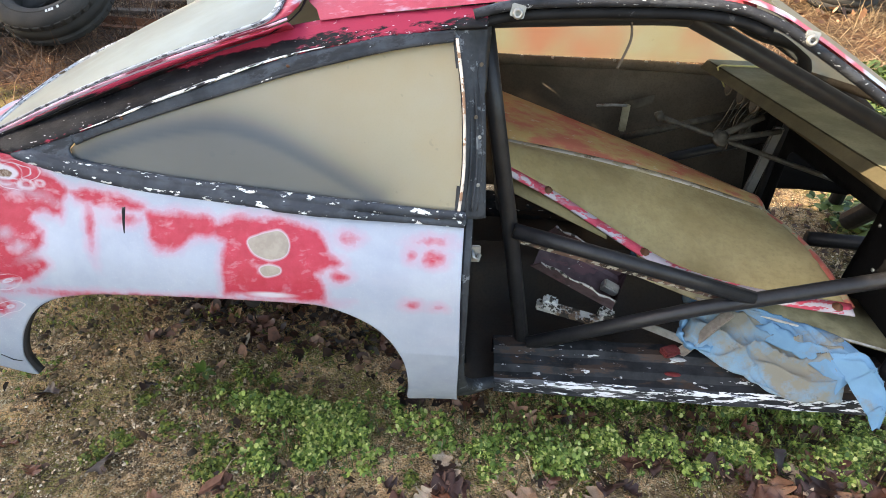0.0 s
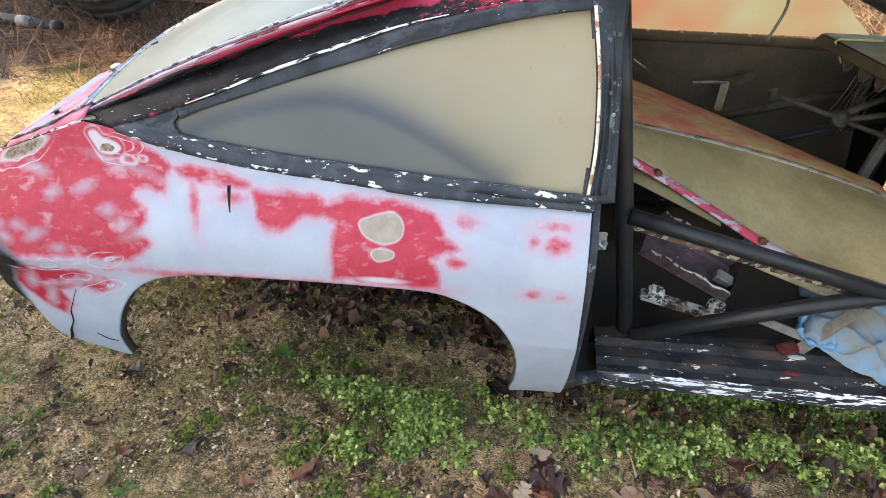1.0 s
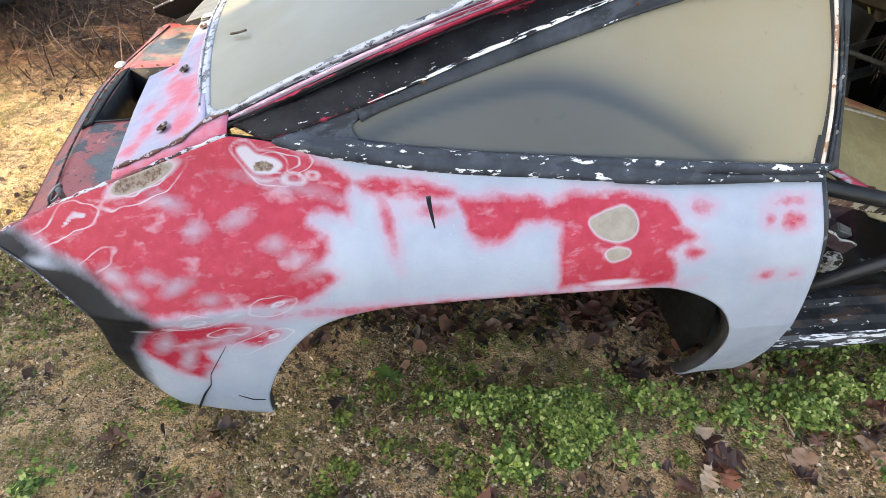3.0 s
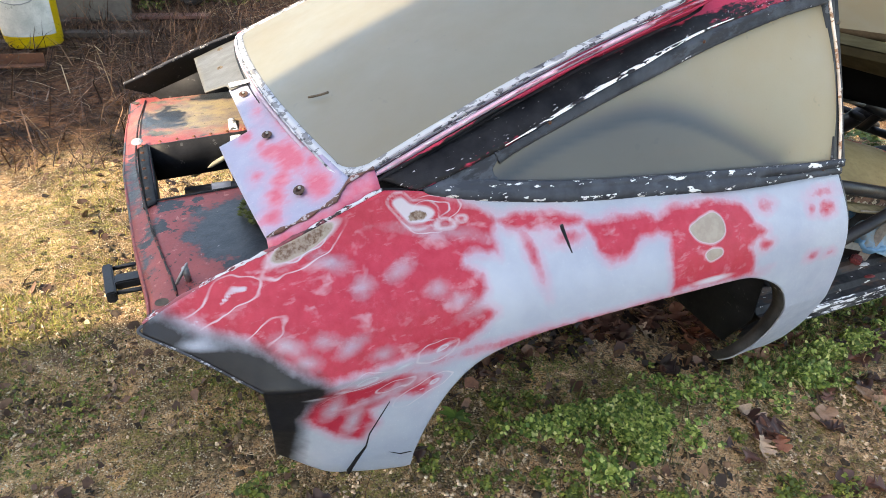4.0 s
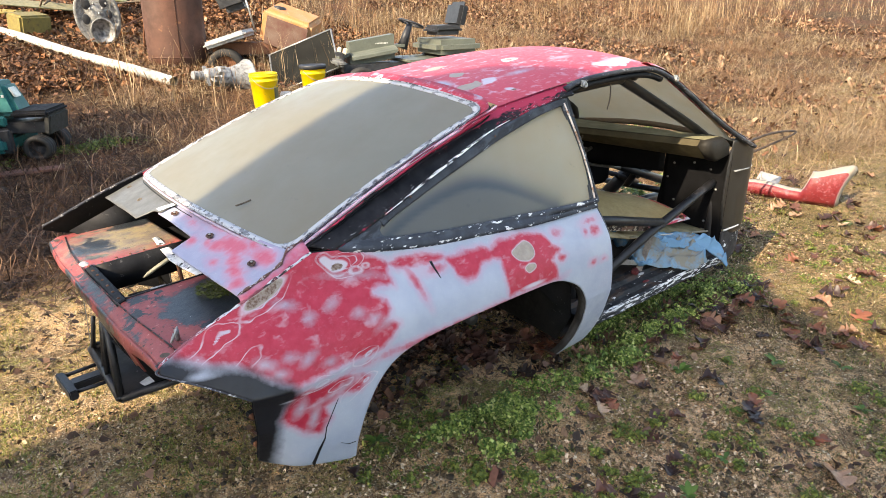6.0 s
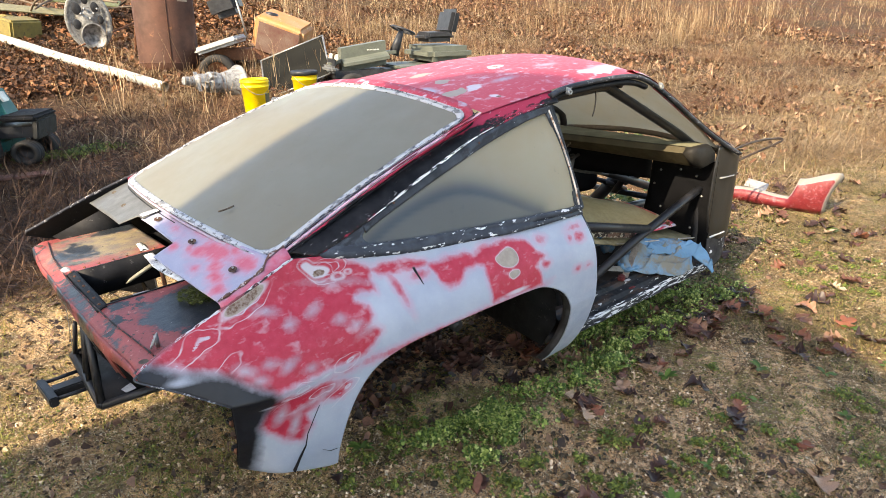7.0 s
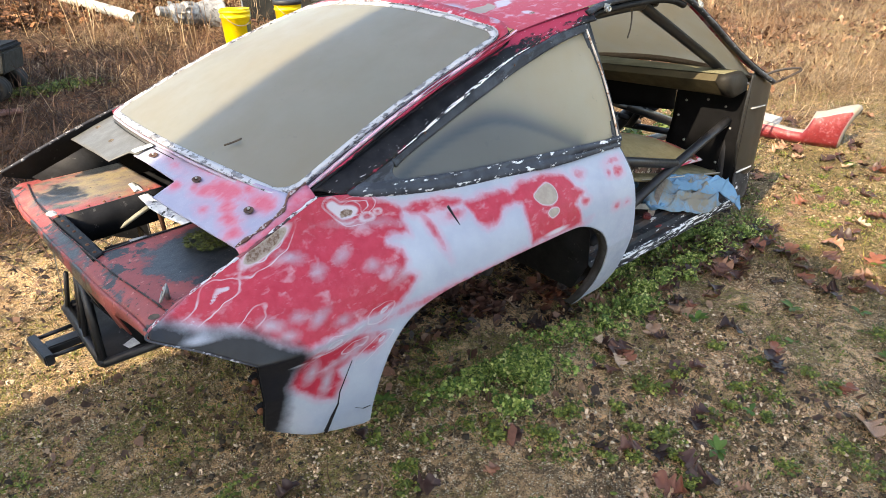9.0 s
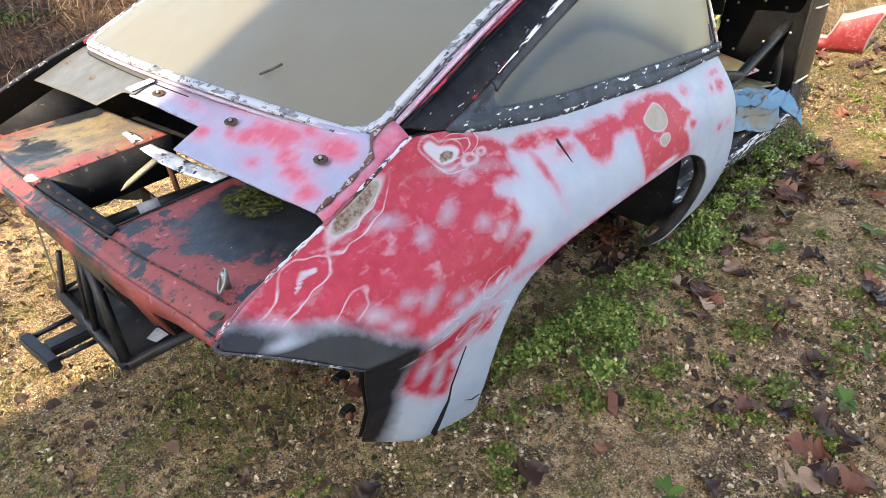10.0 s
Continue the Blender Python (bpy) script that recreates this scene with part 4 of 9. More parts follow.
roof_poly = near_edge + [(0.60, 0.30), (0.625, 0.50), (0.632, YC), (0.625, 2 * YC - 0.50), (0.60, 2 * YC - 0.30)] + [(x, 2 * YC - y) for x, y in near_edge[::-1]] + \
    [(-0.345, 2 * YC - 0.215), (-0.372, 2 * YC - 0.26), (-0.385, 2 * YC - 0.36), (-0.39, YC), (-0.385, 0.36), (-0.372, 0.26), (-0.345, 0.215)]
verts, faces, uv = sheet(roof_poly, 0.011, roof_lift)
ROOF_BARE = [(-0.20, 0.66, 0.06, 0.035), (-0.30, 0.36, 0.06, 0.025), (-0.24, 0.50, 0.03, 0.02)]
ROOF_HALO = [(-0.17, 0.61, 0.06, 0.020), (0.04, 0.51, 0.055, 0.050), (-0.20, 0.34, 0.09, 0.035), (0.05, 0.40, 0.08, 0.02), (-0.20, 0.25, 0.05, 0.03), (0.16, 0.50, 0.03, 0.012), (0.40, 0.27, 0.20, 0.045, 8),
             (0.18, 0.26, 0.10, 0.02), (0.34, 0.45, 0.09, 0.02), (0.30, 0.62, 0.12, 0.015), (-0.33, 0.52, 0.03, 0.02)]
wobble = 0.030 * np.stack([fbm(verts, 9, 61, 4), fbm(verts, 9, 67, 4)], 1)
ROOF_HOLE = [(0.04, 0.51, 0.018, 0.016), (-0.19, 0.24, 0.016, 0.012)]
none = np.full(len(uv), -1.0)
roof_dabs = blobs(uv, [(0.45, 0.29, 0.14, 0.035, 8), (-0.34, 0.45, 0.04, 0.05), (0.25, 0.42, 0.07, 0.02), (-0.05, 0.36, 0.07, 0.02)]) - 0.006
part("roof", mesh_of("roof", car_place(verts), faces, ROOF_PAINT, {"red": 0.03 + none * 0, "dab": roof_dabs, "halo": np.maximum(blobs(uv + wobble, ROOF_HALO) - 0.010, rings(uv + wobble, ROOF_HALO[:6], 0.003)) - 0.006, "bare": blobs(uv + wobble, ROOF_BARE), "rust": blobs(uv + wobble, ROOF_HOLE), "black": none}), car,
     "sun-faded red roof with sanded white patches")
solid(car.children[-1], 0.006)

# drip rail over the door and down the front pillar
RAIL_LINE = curve([(0.00, 1.216), (0.10, 1.238), (0.32, 1.251), (0.50, 1.250), (0.61, 1.223), (0.71, 1.172), (0.83, 1.102), (1.00, 1.000), (1.18, 0.895), (1.32, 0.820)], 6)


def rail_at(x, z, inward=0.0):
    return (x, glass_y(z) - 0.002 + inward + 0.10 * float(smooth(0.5, 1.25, x)) * 1.05, z)


for side in (0, 1):
    for name, inward, drop, r, m in (("door_rail", 0.0, 0.0, 0.0135, DOOR_RAIL), ("door_rail_inner", 0.024, -0.024, 0.016, BLACK)):
        line = np.array([rail_at(x, z + drop, inward) for x, z in RAIL_LINE if drop == 0 or x < 0.62])
        part(name, pipe(name, car_place(mirror(line) if side else line), r, m, 8, flat=0.8), car, "chipped black rail" if r < 0.02 else "")
for x, z in ((0.085, 1.224), (0.675, 1.196)):
    p = rail_at(x, z, -0.016)
    tab = part("latch_bracket", lathe("latch_bracket", [(0.010, -0.005), (0.012, 0.0), (0.010, 0.006), (0.005, 0.006), (0.0045, -0.004)], STEEL, Matrix.Translation(p) @ pose(0, 0, 0, 80, 0, 0), 12), car, "rusty steel latch bracket")
    part("tab", box("tab", (0.030, 0.004, 0.026), STEEL, Matrix.Translation(p) @ pose(0, 0.006, 0.004, -10, 12, 0), 0.003), tab)


# hatch
def hatch_at(s, t):
    """s from the lower edge of the glass to its upper edge, t from the near side to the far one."""
    low_x, up_x = -1.168 - 0.045 * 4 * t * (1 - t), -0.436 - 0.02 * 4 * t * (1 - t)
    near_y, far_y = 0.103 + 0.051 * s, 2 * YC - 0.103 - 0.051 * s
    return np.stack([low_x + (up_x - low_x) * s, near_y + (far_y - near_y) * t, 0.902 + 0.287 * s + 0.018 * np.sin(np.pi * np.clip(s, 0, 1)) + (0.016 + 0.034 * np.clip(s, 0, 1.1)) * 4 * t * (1 - t)], 1)


def hatch_lift(out):
    def lift(q):
        p = hatch_at(q[:, 0], q[:, 1])
        p[:, 2] += out
        return p
    return lift


def rounded(a, b, c, d, r, n=5):
    pts = []
    for (u, v), start in (((a + r[0], c + r[1]), 180), ((b - r[0], c + r[1]), 270), ((b - r[0], d - r[1]), 0), ((a + r[0], d - r[1]), 90)):
        pts += [(u + r[0] * math.cos(radians(start + 90 * k / n)), v + r[1] * math.sin(radians(start + 90 * k / n))) for k in range(n + 1)]
    return pts


pane_line = rounded(0.0, 1.0, 0.0, 1.0, (0.06, 0.045))
verts, faces, uv = sheet(pane_line, 0.014, hatch_lift(0.004))
part("hatch_glass", mesh_of("hatch_glass", car_place(verts), faces, dusty_glass("dusty_hatch_glass", (0.130, 0.118, 0.077), (0.1, 0.1, 0.1), 0.97, 0.06, 0.8), {"shade": np.zeros(len(uv))}), car, "rear glass under a coat of dried dust")


twig = thing("glass_twig", "short dry twig lying on the dusty rear glass", "twig")
part("stick", pipe("stick", curve([(-1.182, 0.432, 0.952), (-1.162, 0.416, 0.960), (-1.142, 0.404, 0.969)], 4), 0.0028, plain("twig_bark", (0.10, 0.075, 0.055), (0.06, 0.045, 0.035), 0.9, scale=60), 6), twig)
for x, y in ((-1.006, 0.382), (-0.86, 0.66), (-0.98, 0.80), (-0.74, 0.50)):
    bit = thing("leaf_bit", "small dark leaf bit on the dusty rear glass", "leaf bit", "bits on the rear glass")
    sx = float(np.interp(x, [-1.20, -0.45], [0, 1]))
    z = float(hatch_at(np.array([sx]), np.array([(y - 0.13) / 1.1]))[0, 2]) + 0.007
    part("scrap", mesh_of("scrap", [(x - 0.010, y, z), (x, y - 0.006, z + 0.004), (x + 0.012, y + 0.002, z + 0.006), (x + 0.002, y + 0.008, z + 0.002)], [(0, 1, 2, 3)], DARK_RUST), bit)


def band(name, outer, inner, cell_lift, material, label=""):
    """A flat frame between two outlines of as many points."""
    o, i = cell_lift(np.array(outer)), cell_lift(np.array(inner))
    n = len(o)
    return part(name, mesh_of(name, car_place(np.concatenate([o, i])), [(k, (k + 1) % n, n + (k + 1) % n, n + k) for k in range(n)], material), car, label)


def dense(poly, n=6):
    poly = np.array(poly)
    return np.concatenate([[p + (q - p) * k / n for k in range(n)] for p, q in zip(poly, np.roll(poly, -1, 0))])


solid(band("glass_gasket", dense(rounded(-0.026, 1.024, -0.017, 1.017, (0.072, 0.052))), dense(pane_line), hatch_lift(0.007), GASKET, "white-flecked black gasket"), 0.008)
part("gasket_edge", pipe("gasket_edge", car_place(hatch_lift(0.008)(np.concatenate([dense(rounded(-0.026, 1.024, -0.017, 1.017, (0.072, 0.052))), [dense(rounded(-0.026, 1.024, -0.017, 1.017, (0.072, 0.052)))[0]]]))), 0.0024, chipped("edge_white", (0.26, 0.26, 0.28), (0.07, 0.07, 0.08), 0.54, 40), 6), car, "flaking white edge of the gasket")
frame_out = dense(rounded(-0.036, 1.085, -0.034, 1.034, (0.12, 0.085)))
frame_ob = solid(band("hatch_frame", frame_out, dense(rounded(-0.026, 1.024, -0.017, 1.017, (0.072, 0.052))), hatch_lift(0.003), body_paint("frame_paint", (0.34, 0.012, 0.03), (0.42, 0.04, 0.07), 1.0), "hatch frame in red and primer"), 0.005)
frame_s = np.concatenate([frame_out[:, 0], dense(rounded(-0.026, 1.024, -0.017, 1.017, (0.072, 0.052)))[:, 0]])
for key, values in (("red", np.where(frame_s > 0.9, 0.05, -0.008)), ("dab", -1 + 0 * frame_s), ("halo", -1 + 0 * frame_s), ("bare", -1 + 0 * frame_s), ("rust", -1 + 0 * frame_s), ("black", -1 + 0 * frame_s)):
    frame_ob.data.attributes.new(key, "FLOAT", "POINT").data.foreach_set("value", values.astype(np.float32))
band("hatch_gap", dense(rounded(-0.040, 1.095, -0.042, 1.042, (0.13, 0.095))), frame_out, hatch_lift(-0.012), BLACK)
cap_s = np.linspace(-0.02, 1.06, 40)
cap_out = hatch_at(cap_s, np.full(40, -0.036)) + [0, 0, -0.003]
cap_x = np.clip(cap_out[:, 0], -1.13, 0.0)
cap_z = np.interp(cap_x, rail[:, 0], rail[:, 1])
cap_in = np.stack([cap_x, glass_y(cap_z) + 0.016, cap_z - 0.003], 1)
cap_mid = (cap_in + cap_out) / 2 + [0, -0.006, 0.005]
cap_v = np.concatenate([cap_in, cap_mid, cap_out])
cap_worn = np.concatenate([np.full(40, -0.06), np.full(40, 0.05), np.full(40, 0.18)]) + np.tile(0.10 * smooth(0.25, 0.8, cap_s) - 0.03, 3)
for side in (0, 1):
    solid(part("sail_cap", mesh_of("sail_cap", car_place(mirror(cap_v) if side else cap_v), [(j * 40 + k, j * 40 + k + 1, (j + 1) * 40 + k + 1, (j + 1) * 40 + k)[::-1 if side else 1] for j in (0, 1) for k in range(39)], RAIL, {"worn": cap_worn, "edge": np.zeros(120)}), car, "black cap with red wear beside the hatch frame"), 0.004, 0)
    for off, r, tone in ((0.0, 0.0028, (0.42, 0.24, 0.31)), (0.010, 0.0016, (0.03, 0.02, 0.025))):
        line = hatch_at(cap_s, np.full(40, -0.033 + off)) + [0, 0, 0.004]
        part("gutter_edge", pipe("gutter_edge", car_place(mirror(line) if side else line), r, chipped("gutter_paint", tone, (0.5, 0.5, 0.53), 0.60, 100, (0.16, 0.02, 0.04), 0.5, 22, 6.0), 6), car)


# lower edge of the hatch: painted panel with its notch, bare plate, and the strip below
def lip_lift(q):
    return np.stack([q[:, 0], q[:, 1], 0.876 + 0.40 * (q[:, 0] + 1.25) + 0.03 * np.sin(np.clip(q[:, 1], 0, 1.36) / 1.36 * math.pi)], 1)


def glass_foot(y):
    """The lower edge of the hatch frame, at y."""
    t = (y - 0.103) / 1.154
    return -1.176 - 0.045 * 4 * t * (1 - t) + SKEW * max(0, y - 0.1)


lip_poly = [(glass_foot(y), y) for y in np.linspace(0.79, 0.085, 12)] + [(-1.21, 0.040), (-1.275, 0.032), (-1.337, 0.034), (-1.352, 0.15), (-1.372, 0.31), (-1.386, 0.452), (-1.352, 0.458), (-1.320, 0.462), (-1.328, 0.62), (-1.337, 0.79)]
verts, faces, uv = sheet(lip_poly, 0.006, lip_lift)
verts[:, 2] += 0.0015 * fbm(verts, 11, 91, 2)
none = np.full(len(uv), -1.0)
LIP_RED = [(-1.327, 0.441, 0.020, 0.030), (-1.282, 0.312, 0.030, 0.060, 20), (-1.262, 0.247, 0.030, 0.060), (-1.284, 0.192, 0.026, 0.034), (-1.325, 0.245, 0.016, 0.030), (-1.285, 0.556, 0.013, 0.06), (-1.319, 0.085, 0.024, 0.036),
           (-1.248, 0.40, 0.010, 0.10, 6), (-1.222, 0.20, 0.018, 0.05), (-1.30, 0.37, 0.014, 0.03), (-1.225, 0.12, 0.030, 0.06), (-1.258, 0.265, 0.034, 0.095, 8), (-1.215, 0.30, 0.022, 0.07), (-1.30, 0.14, 0.022, 0.05)]
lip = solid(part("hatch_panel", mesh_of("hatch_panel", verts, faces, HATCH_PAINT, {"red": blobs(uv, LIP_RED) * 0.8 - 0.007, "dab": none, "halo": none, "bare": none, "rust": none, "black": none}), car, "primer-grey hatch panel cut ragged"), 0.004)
# near corner between the crest and the hatch panel
corner_x = np.linspace(-1.335, -1.128, 16)
corner_low = np.array([(x, float(flank_y(x, z)) + 0.001, z - 0.001) for x, z in zip(corner_x, np.interp(corner_x, [p[0] for p in CREST[::-1]], [p[1] for p in CREST[::-1]]))])
corner_y = np.interp(corner_x, [-1.337, -1.275, -1.21, -1.176, -1.128], [0.038, 0.036, 0.044, 0.084, 0.082])
corner_up = lip_lift(np.stack([corner_x, corner_y], 1)) - [0, 0, 0.003]
corner_v = np.concatenate([corner_low, (corner_low + corner_up) / 2 + [0, -0.001, 0.003], corner_up])
corner_none = np.full(48, -1.0)
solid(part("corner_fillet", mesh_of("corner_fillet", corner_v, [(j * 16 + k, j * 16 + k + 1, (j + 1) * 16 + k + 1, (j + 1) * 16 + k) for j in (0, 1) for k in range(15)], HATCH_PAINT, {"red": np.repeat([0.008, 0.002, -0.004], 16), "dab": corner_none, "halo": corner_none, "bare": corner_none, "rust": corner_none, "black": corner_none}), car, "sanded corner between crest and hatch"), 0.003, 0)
part("seam_rust", pipe("seam_rust", corner_up + [0, -0.003, 0.002], [0.0015 + 0.0065 * abs(math.sin(k * 0.9)) ** 2 for k in range(16)], chipped("seam_flakes", (0.075, 0.040, 0.032), (0.34, 0.30, 0.32), 0.56, 60, (0.13, 0.06, 0.05)), 6, flat=0.6), car, "rust-brown seam beside the hatch panel")
plate_poly = [(glass_foot(1.27) + 0.004, 1.27), (-1.258, 1.325), (-1.335, 1.338), (-1.416, 1.336), (-1.408, 1.10), (-1.398, 0.850), (-1.340, 0.818), (-1.334, 0.765)] + [(glass_foot(y), y) for y in np.linspace(0.76, 1.24, 9)]
verts, faces, uv = sheet(plate_poly, 0.012, lambda q: lip_lift(q) + [0, 0, 0.005])
verts[:, 2] += 0.003 * fbm(verts, 4, 92, 2) * smooth(-1.28, -1.40, verts[:, 0])
solid(part("bare_plate", mesh_of("bare_plate", verts, faces, GREY_SHEET), car, "flat bare grey sheet-metal plate"), 0.003)
LIP_BAND = chipped("bare_band", (0.40, 0.42, 0.46), (0.14, 0.14, 0.14), 0.60, 60, (0.30, 0.33, 0.38), 0.45)
verts, faces, uv = sheet([(-1.335, 0.775), (-1.285, 0.742), (-1.285, 0.775), (-1.334, 0.818)], 0.01, lambda q: lip_lift(q) + [0, 0, 0.009])
part("bright_band", mesh_of("bright_band", verts, faces, LIP_BAND), lip, "bright rubbed band where the plate joins")
strip = [(-1.348, 0.915), (-1.330, 0.918), (-1.318, 0.70), (-1.288, 0.452), (-1.322, 0.448), (-1.356, 0.66)]
verts, faces, uv = sheet(strip, 0.008, lambda q: np.stack([q[:, 0], q[:, 1], 0.745 + 0.10 * (q[:, 0] + 1.34) + 0.002 * np.sin(q[:, 1] * 30)], 1))
solid(part("bare_strip", mesh_of("bare_strip", verts, faces, chipped("strip_paint", (0.44, 0.45, 0.46), (0.03, 0.035, 0.04), 0.585, 34, (0.30, 0.32, 0.37), 0.4)), car, "bare metal strip with black flecks"), 0.003)
for u, v in ((-1.262, 0.115), (-1.285, 0.387), (-1.306, 0.683), (-1.345, 1.02), (-1.33, 1.27)):
    p = lip_lift(np.array([[u, v]]))[0] + [0, 0, 0.007]
    at = Matrix.Translation(p) @ pose(0, 0, 0, 0, -22, 30 * v)
    if v < 0.8:
        part("rusty_hole", lathe("rusty_hole", [(0.016, 0.0), (0.012, 0.001), (0.009, 0.0012), (0.007, 0.0008), (0.006, -0.010), (0.0, -0.010)], DARK_RUST, at @ Matrix.Diagonal((0.72, 1.15, 1, 1)), 9), lip)
        part("stud", lathe("stud", [(0.0, 0.0035), (0.003, 0.003), (0.004, 0.0)], STEEL, at @ Matrix.Translation((0.003, 0.004, 0)), 6), lip)
    else:
        part("bolt_hole", lathe("bolt_hole", [(0.010, 0.0), (0.006, 0.001), (0.005, -0.006), (0.0, -0.006)], FELT, at, 9), lip)

# tail deck with the square opening
DECK_Z = 0.728


def deck_lift(q):
    return np.stack([q[:, 0], q[:, 1], DECK_Z + 0.06 * (q[:, 0] + 1.56) * (q[:, 0] > -1.56) + 0.012 * np.sin(np.clip(q[:, 1] / 1.36, 0, 1) * math.pi) - 0.038 * smooth(0.55, 1.30, q[:, 1]) - 0.020 * smooth(-1.505, -1.57, q[:, 0])], 1)


deck = [(-1.545, 0.02), (-1.565, 0.30), (-1.575, YC), (-1.565, 1.06), (-1.545, 1.34), (-1.20, 1.30), (-1.22, 0.79), (-1.51, 0.79), (-1.51, 0.44), (-1.20, 0.44), (-1.18, 0.06)]
verts, faces, uv = sheet(deck, 0.012, deck_lift)
dark = blobs(uv, [(-1.31, 0.25, 0.16, 0.15), (-1.26, 0.10, 0.10, 0.10), (-1.555, 0.20, 0.012, 0.05), (-1.53, 0.34, 0.02, 0.04), (-1.555, 0.52, 0.02, 0.08), (-1.44, 1.06, 0.05, 0.12), (-1.25, 1.25, 0.1, 0.06), (-1.55, 0.66, 0.025, 0.10), (-1.50, 1.05, 0.03, 0.12)])
solid(part("tail_deck", mesh_of("tail_deck", car_place(verts), faces, DECK, {"dark": dark, "moss": blobs(uv, [(-1.33, 1.06, 0.22, 0.24)]) + 0.03}), car, "flaking red tail deck with black overspray"), 0.006)
for line in ([(-1.51, 0.44), (-1.20, 0.44)], [(-1.51, 0.79), (-1.22, 0.79)], [(-1.51, 0.44), (-1.51, 0.79)]):
    mid = deck_lift(np.array(line))
    top_edge = np.linspace(mid[0], mid[1], 6)
    v = np.concatenate([top_edge + [0, 0, 0.003], top_edge - [0, 0, 0.035 if line[0][1] < 0.5 and line[1][1] < 0.5 else 0.10]])
    solid(part("opening_flange", mesh_of("opening_flange", car_place(v), [(k, k + 1, 7 + k, 6 + k) for k in range(5)], BLACK), car), 0.006, 0)
hinge = [(-1.512, 0.425), (-1.512, 0.80), (-1.54, 0.80), (-1.54, 0.425)]
verts, faces, uv = sheet(hinge, 0.01, lambda q: deck_lift(q) + [0, 0, 0.006])
solid(part("opening_strip", mesh_of("opening_strip", car_place(verts), faces, BLACK), car, "riveted black strip"), 0.005)

for y in np.linspace(0.44, 0.78, 7):
    part("rivet", lathe("rivet", [(0.0, 0.004), (0.004, 0.003), (0.005, 0.0)], RUST, Matrix.Translation(car_place(deck_lift(np.array([[-1.526, y]])) + [0, 0, 0.012])[0]), 7), car)
for x in np.linspace(-1.48, -1.26, 6):
    part("rivet", lathe("rivet", [(0.0, 0.004), (0.0035, 0.003), (0.0045, 0.0)], RUST, Matrix.Translation(car_place(deck_lift(np.array([[x, 0.805]])) + [0, 0, 0.004])[0]), 7), car)
# strut, rod and capped tube seen through the opening
part("pale_strut", pipe("pale_strut", [(-1.475, 0.83, 0.615), (-1.46, 0.82, 0.625), (-1.31, 0.745, 0.73)], [0.002, 0.014, 0.016], plain("weathered_strut", (0.26, 0.25, 0.20), (0.17, 0.165, 0.13), 0.8, scale=30), 6, flat=0.5), car, "weathered grey strut")
part("rusty_rod", pipe("rusty_rod", [(-1.32, 0.72, 0.725), (-1.30, 0.74, 0.42)], 0.007, RUST, 8), car)
tube = part("capped_tube", pipe("capped_tube", [(-1.49, 0.725, 0.615), (-1.20, 0.70, 0.63)], 0.017, TUBE, 10), car)
part("cap", pipe("cap", [(-1.42, 0.719, 0.619), (-1.37, 0.715, 0.621)], 0.0185, plain("grey_cap", (0.5, 0.51, 0.54)), 10), tube, "pale grey tape round the tube")

# rear apron: a torn red skirt below the deck edge
ys = np.linspace(0.02, 1.34, 60)
edge_x = np.interp(ys, [0.02, 0.30, 0.68, 1.06, 1.34], [-1.545, -1.565, -1.575, -1.565, -1.545])
drop = (0.45 + 0.55 * smooth(0.02, 0.30, ys)) * (0.075 + 0.03 * np.abs(vnoise(np.stack([ys, 0 * ys, 0 * ys], 1), 9, 2)) + 0.03 * np.sin(ys * 5.2))
rows_ = [(0.0, 0.0), (0.06, 0.004), (0.35, 0.006), (1.0, -0.016)]
v = np.array([(edge_x[k] - off, ys[k], deck_lift(np.array([[edge_x[k], ys[k]]]))[0, 2] - drop[k] * s) for s, off in rows_ for k in range(60)])
f = [(j * 60 + k, j * 60 + k + 1, (j + 1) * 60 + k + 1, (j + 1) * 60 + k) for j in range(3) for k in range(59) if not (j == 2 and (5 <= k <= 8 or 12 <= k <= 16 or 30 <= k <= 32))]
solid(part("rear_apron", mesh_of("rear_apron", car_place(v), f, DECK, {"moss": np.full(len(v), -1.0), "dark": 0.10 * fbm(v, 7, 83, 3) - 0.012}), car, "torn red rear apron with holes"), 0.004, 0)
crease = np.array([(edge_x[k] + 0.052 - 0.022 * math.sin(math.pi * ys[k] / 1.36), ys[k], deck_lift(np.array([[edge_x[k] + 0.05, ys[k]]]))[0, 2] + 0.002) for k in range(2, 58)])
# dark line laid along the folded crease of the deck
part("deck_crease", pipe("deck_crease", car_place(crease), [0.0016 + 0.0012 * abs(math.sin(k * 1.3)) for k in range(56)], chipped("crease_dark", (0.016, 0.014, 0.014), (0.16, 0.05, 0.045), 0.55, 50), 6), car, "dark folded crease in the tail deck")
part("white_patch", lathe("white_patch", [(0.0, 0.004), (0.02, 0.004), (0.028, 0.0)], plain("white_flake", (0.42, 0.42, 0.41), (0.2, 0.2, 0.2), scale=60), Matrix.Translation(car_place([(-1.535, 0.80, 0.746)])[0]) @ Matrix.Diagonal((0.55, 0.9, 1, 1)), 7), car)
clump_at = deck_lift(np.array([[-1.30, 0.30]]))[0]
r_moss = random.Random(12)
v, f = [], []
for k in range(420):
    a, d = r_moss.uniform(0, 6.28), 0.055 * r_moss.random() ** 0.6
    x, y, s2, h = d * math.cos(a), 1.3 * d * math.sin(a), r_moss.uniform(0.003, 0.008), 0.022 * max(0.0, 1 - d / 0.06) * r_moss.random()
    b = len(v)
    v += [(clump_at[0] + x + s2 * math.cos(a + 2.1 * q), clump_at[1] + y + s2 * math.sin(a + 2.1 * q), clump_at[2] + 0.004 + h + 0.006 * r_moss.random()) for q in range(3)]
    f.append((b, b + 1, b + 2))
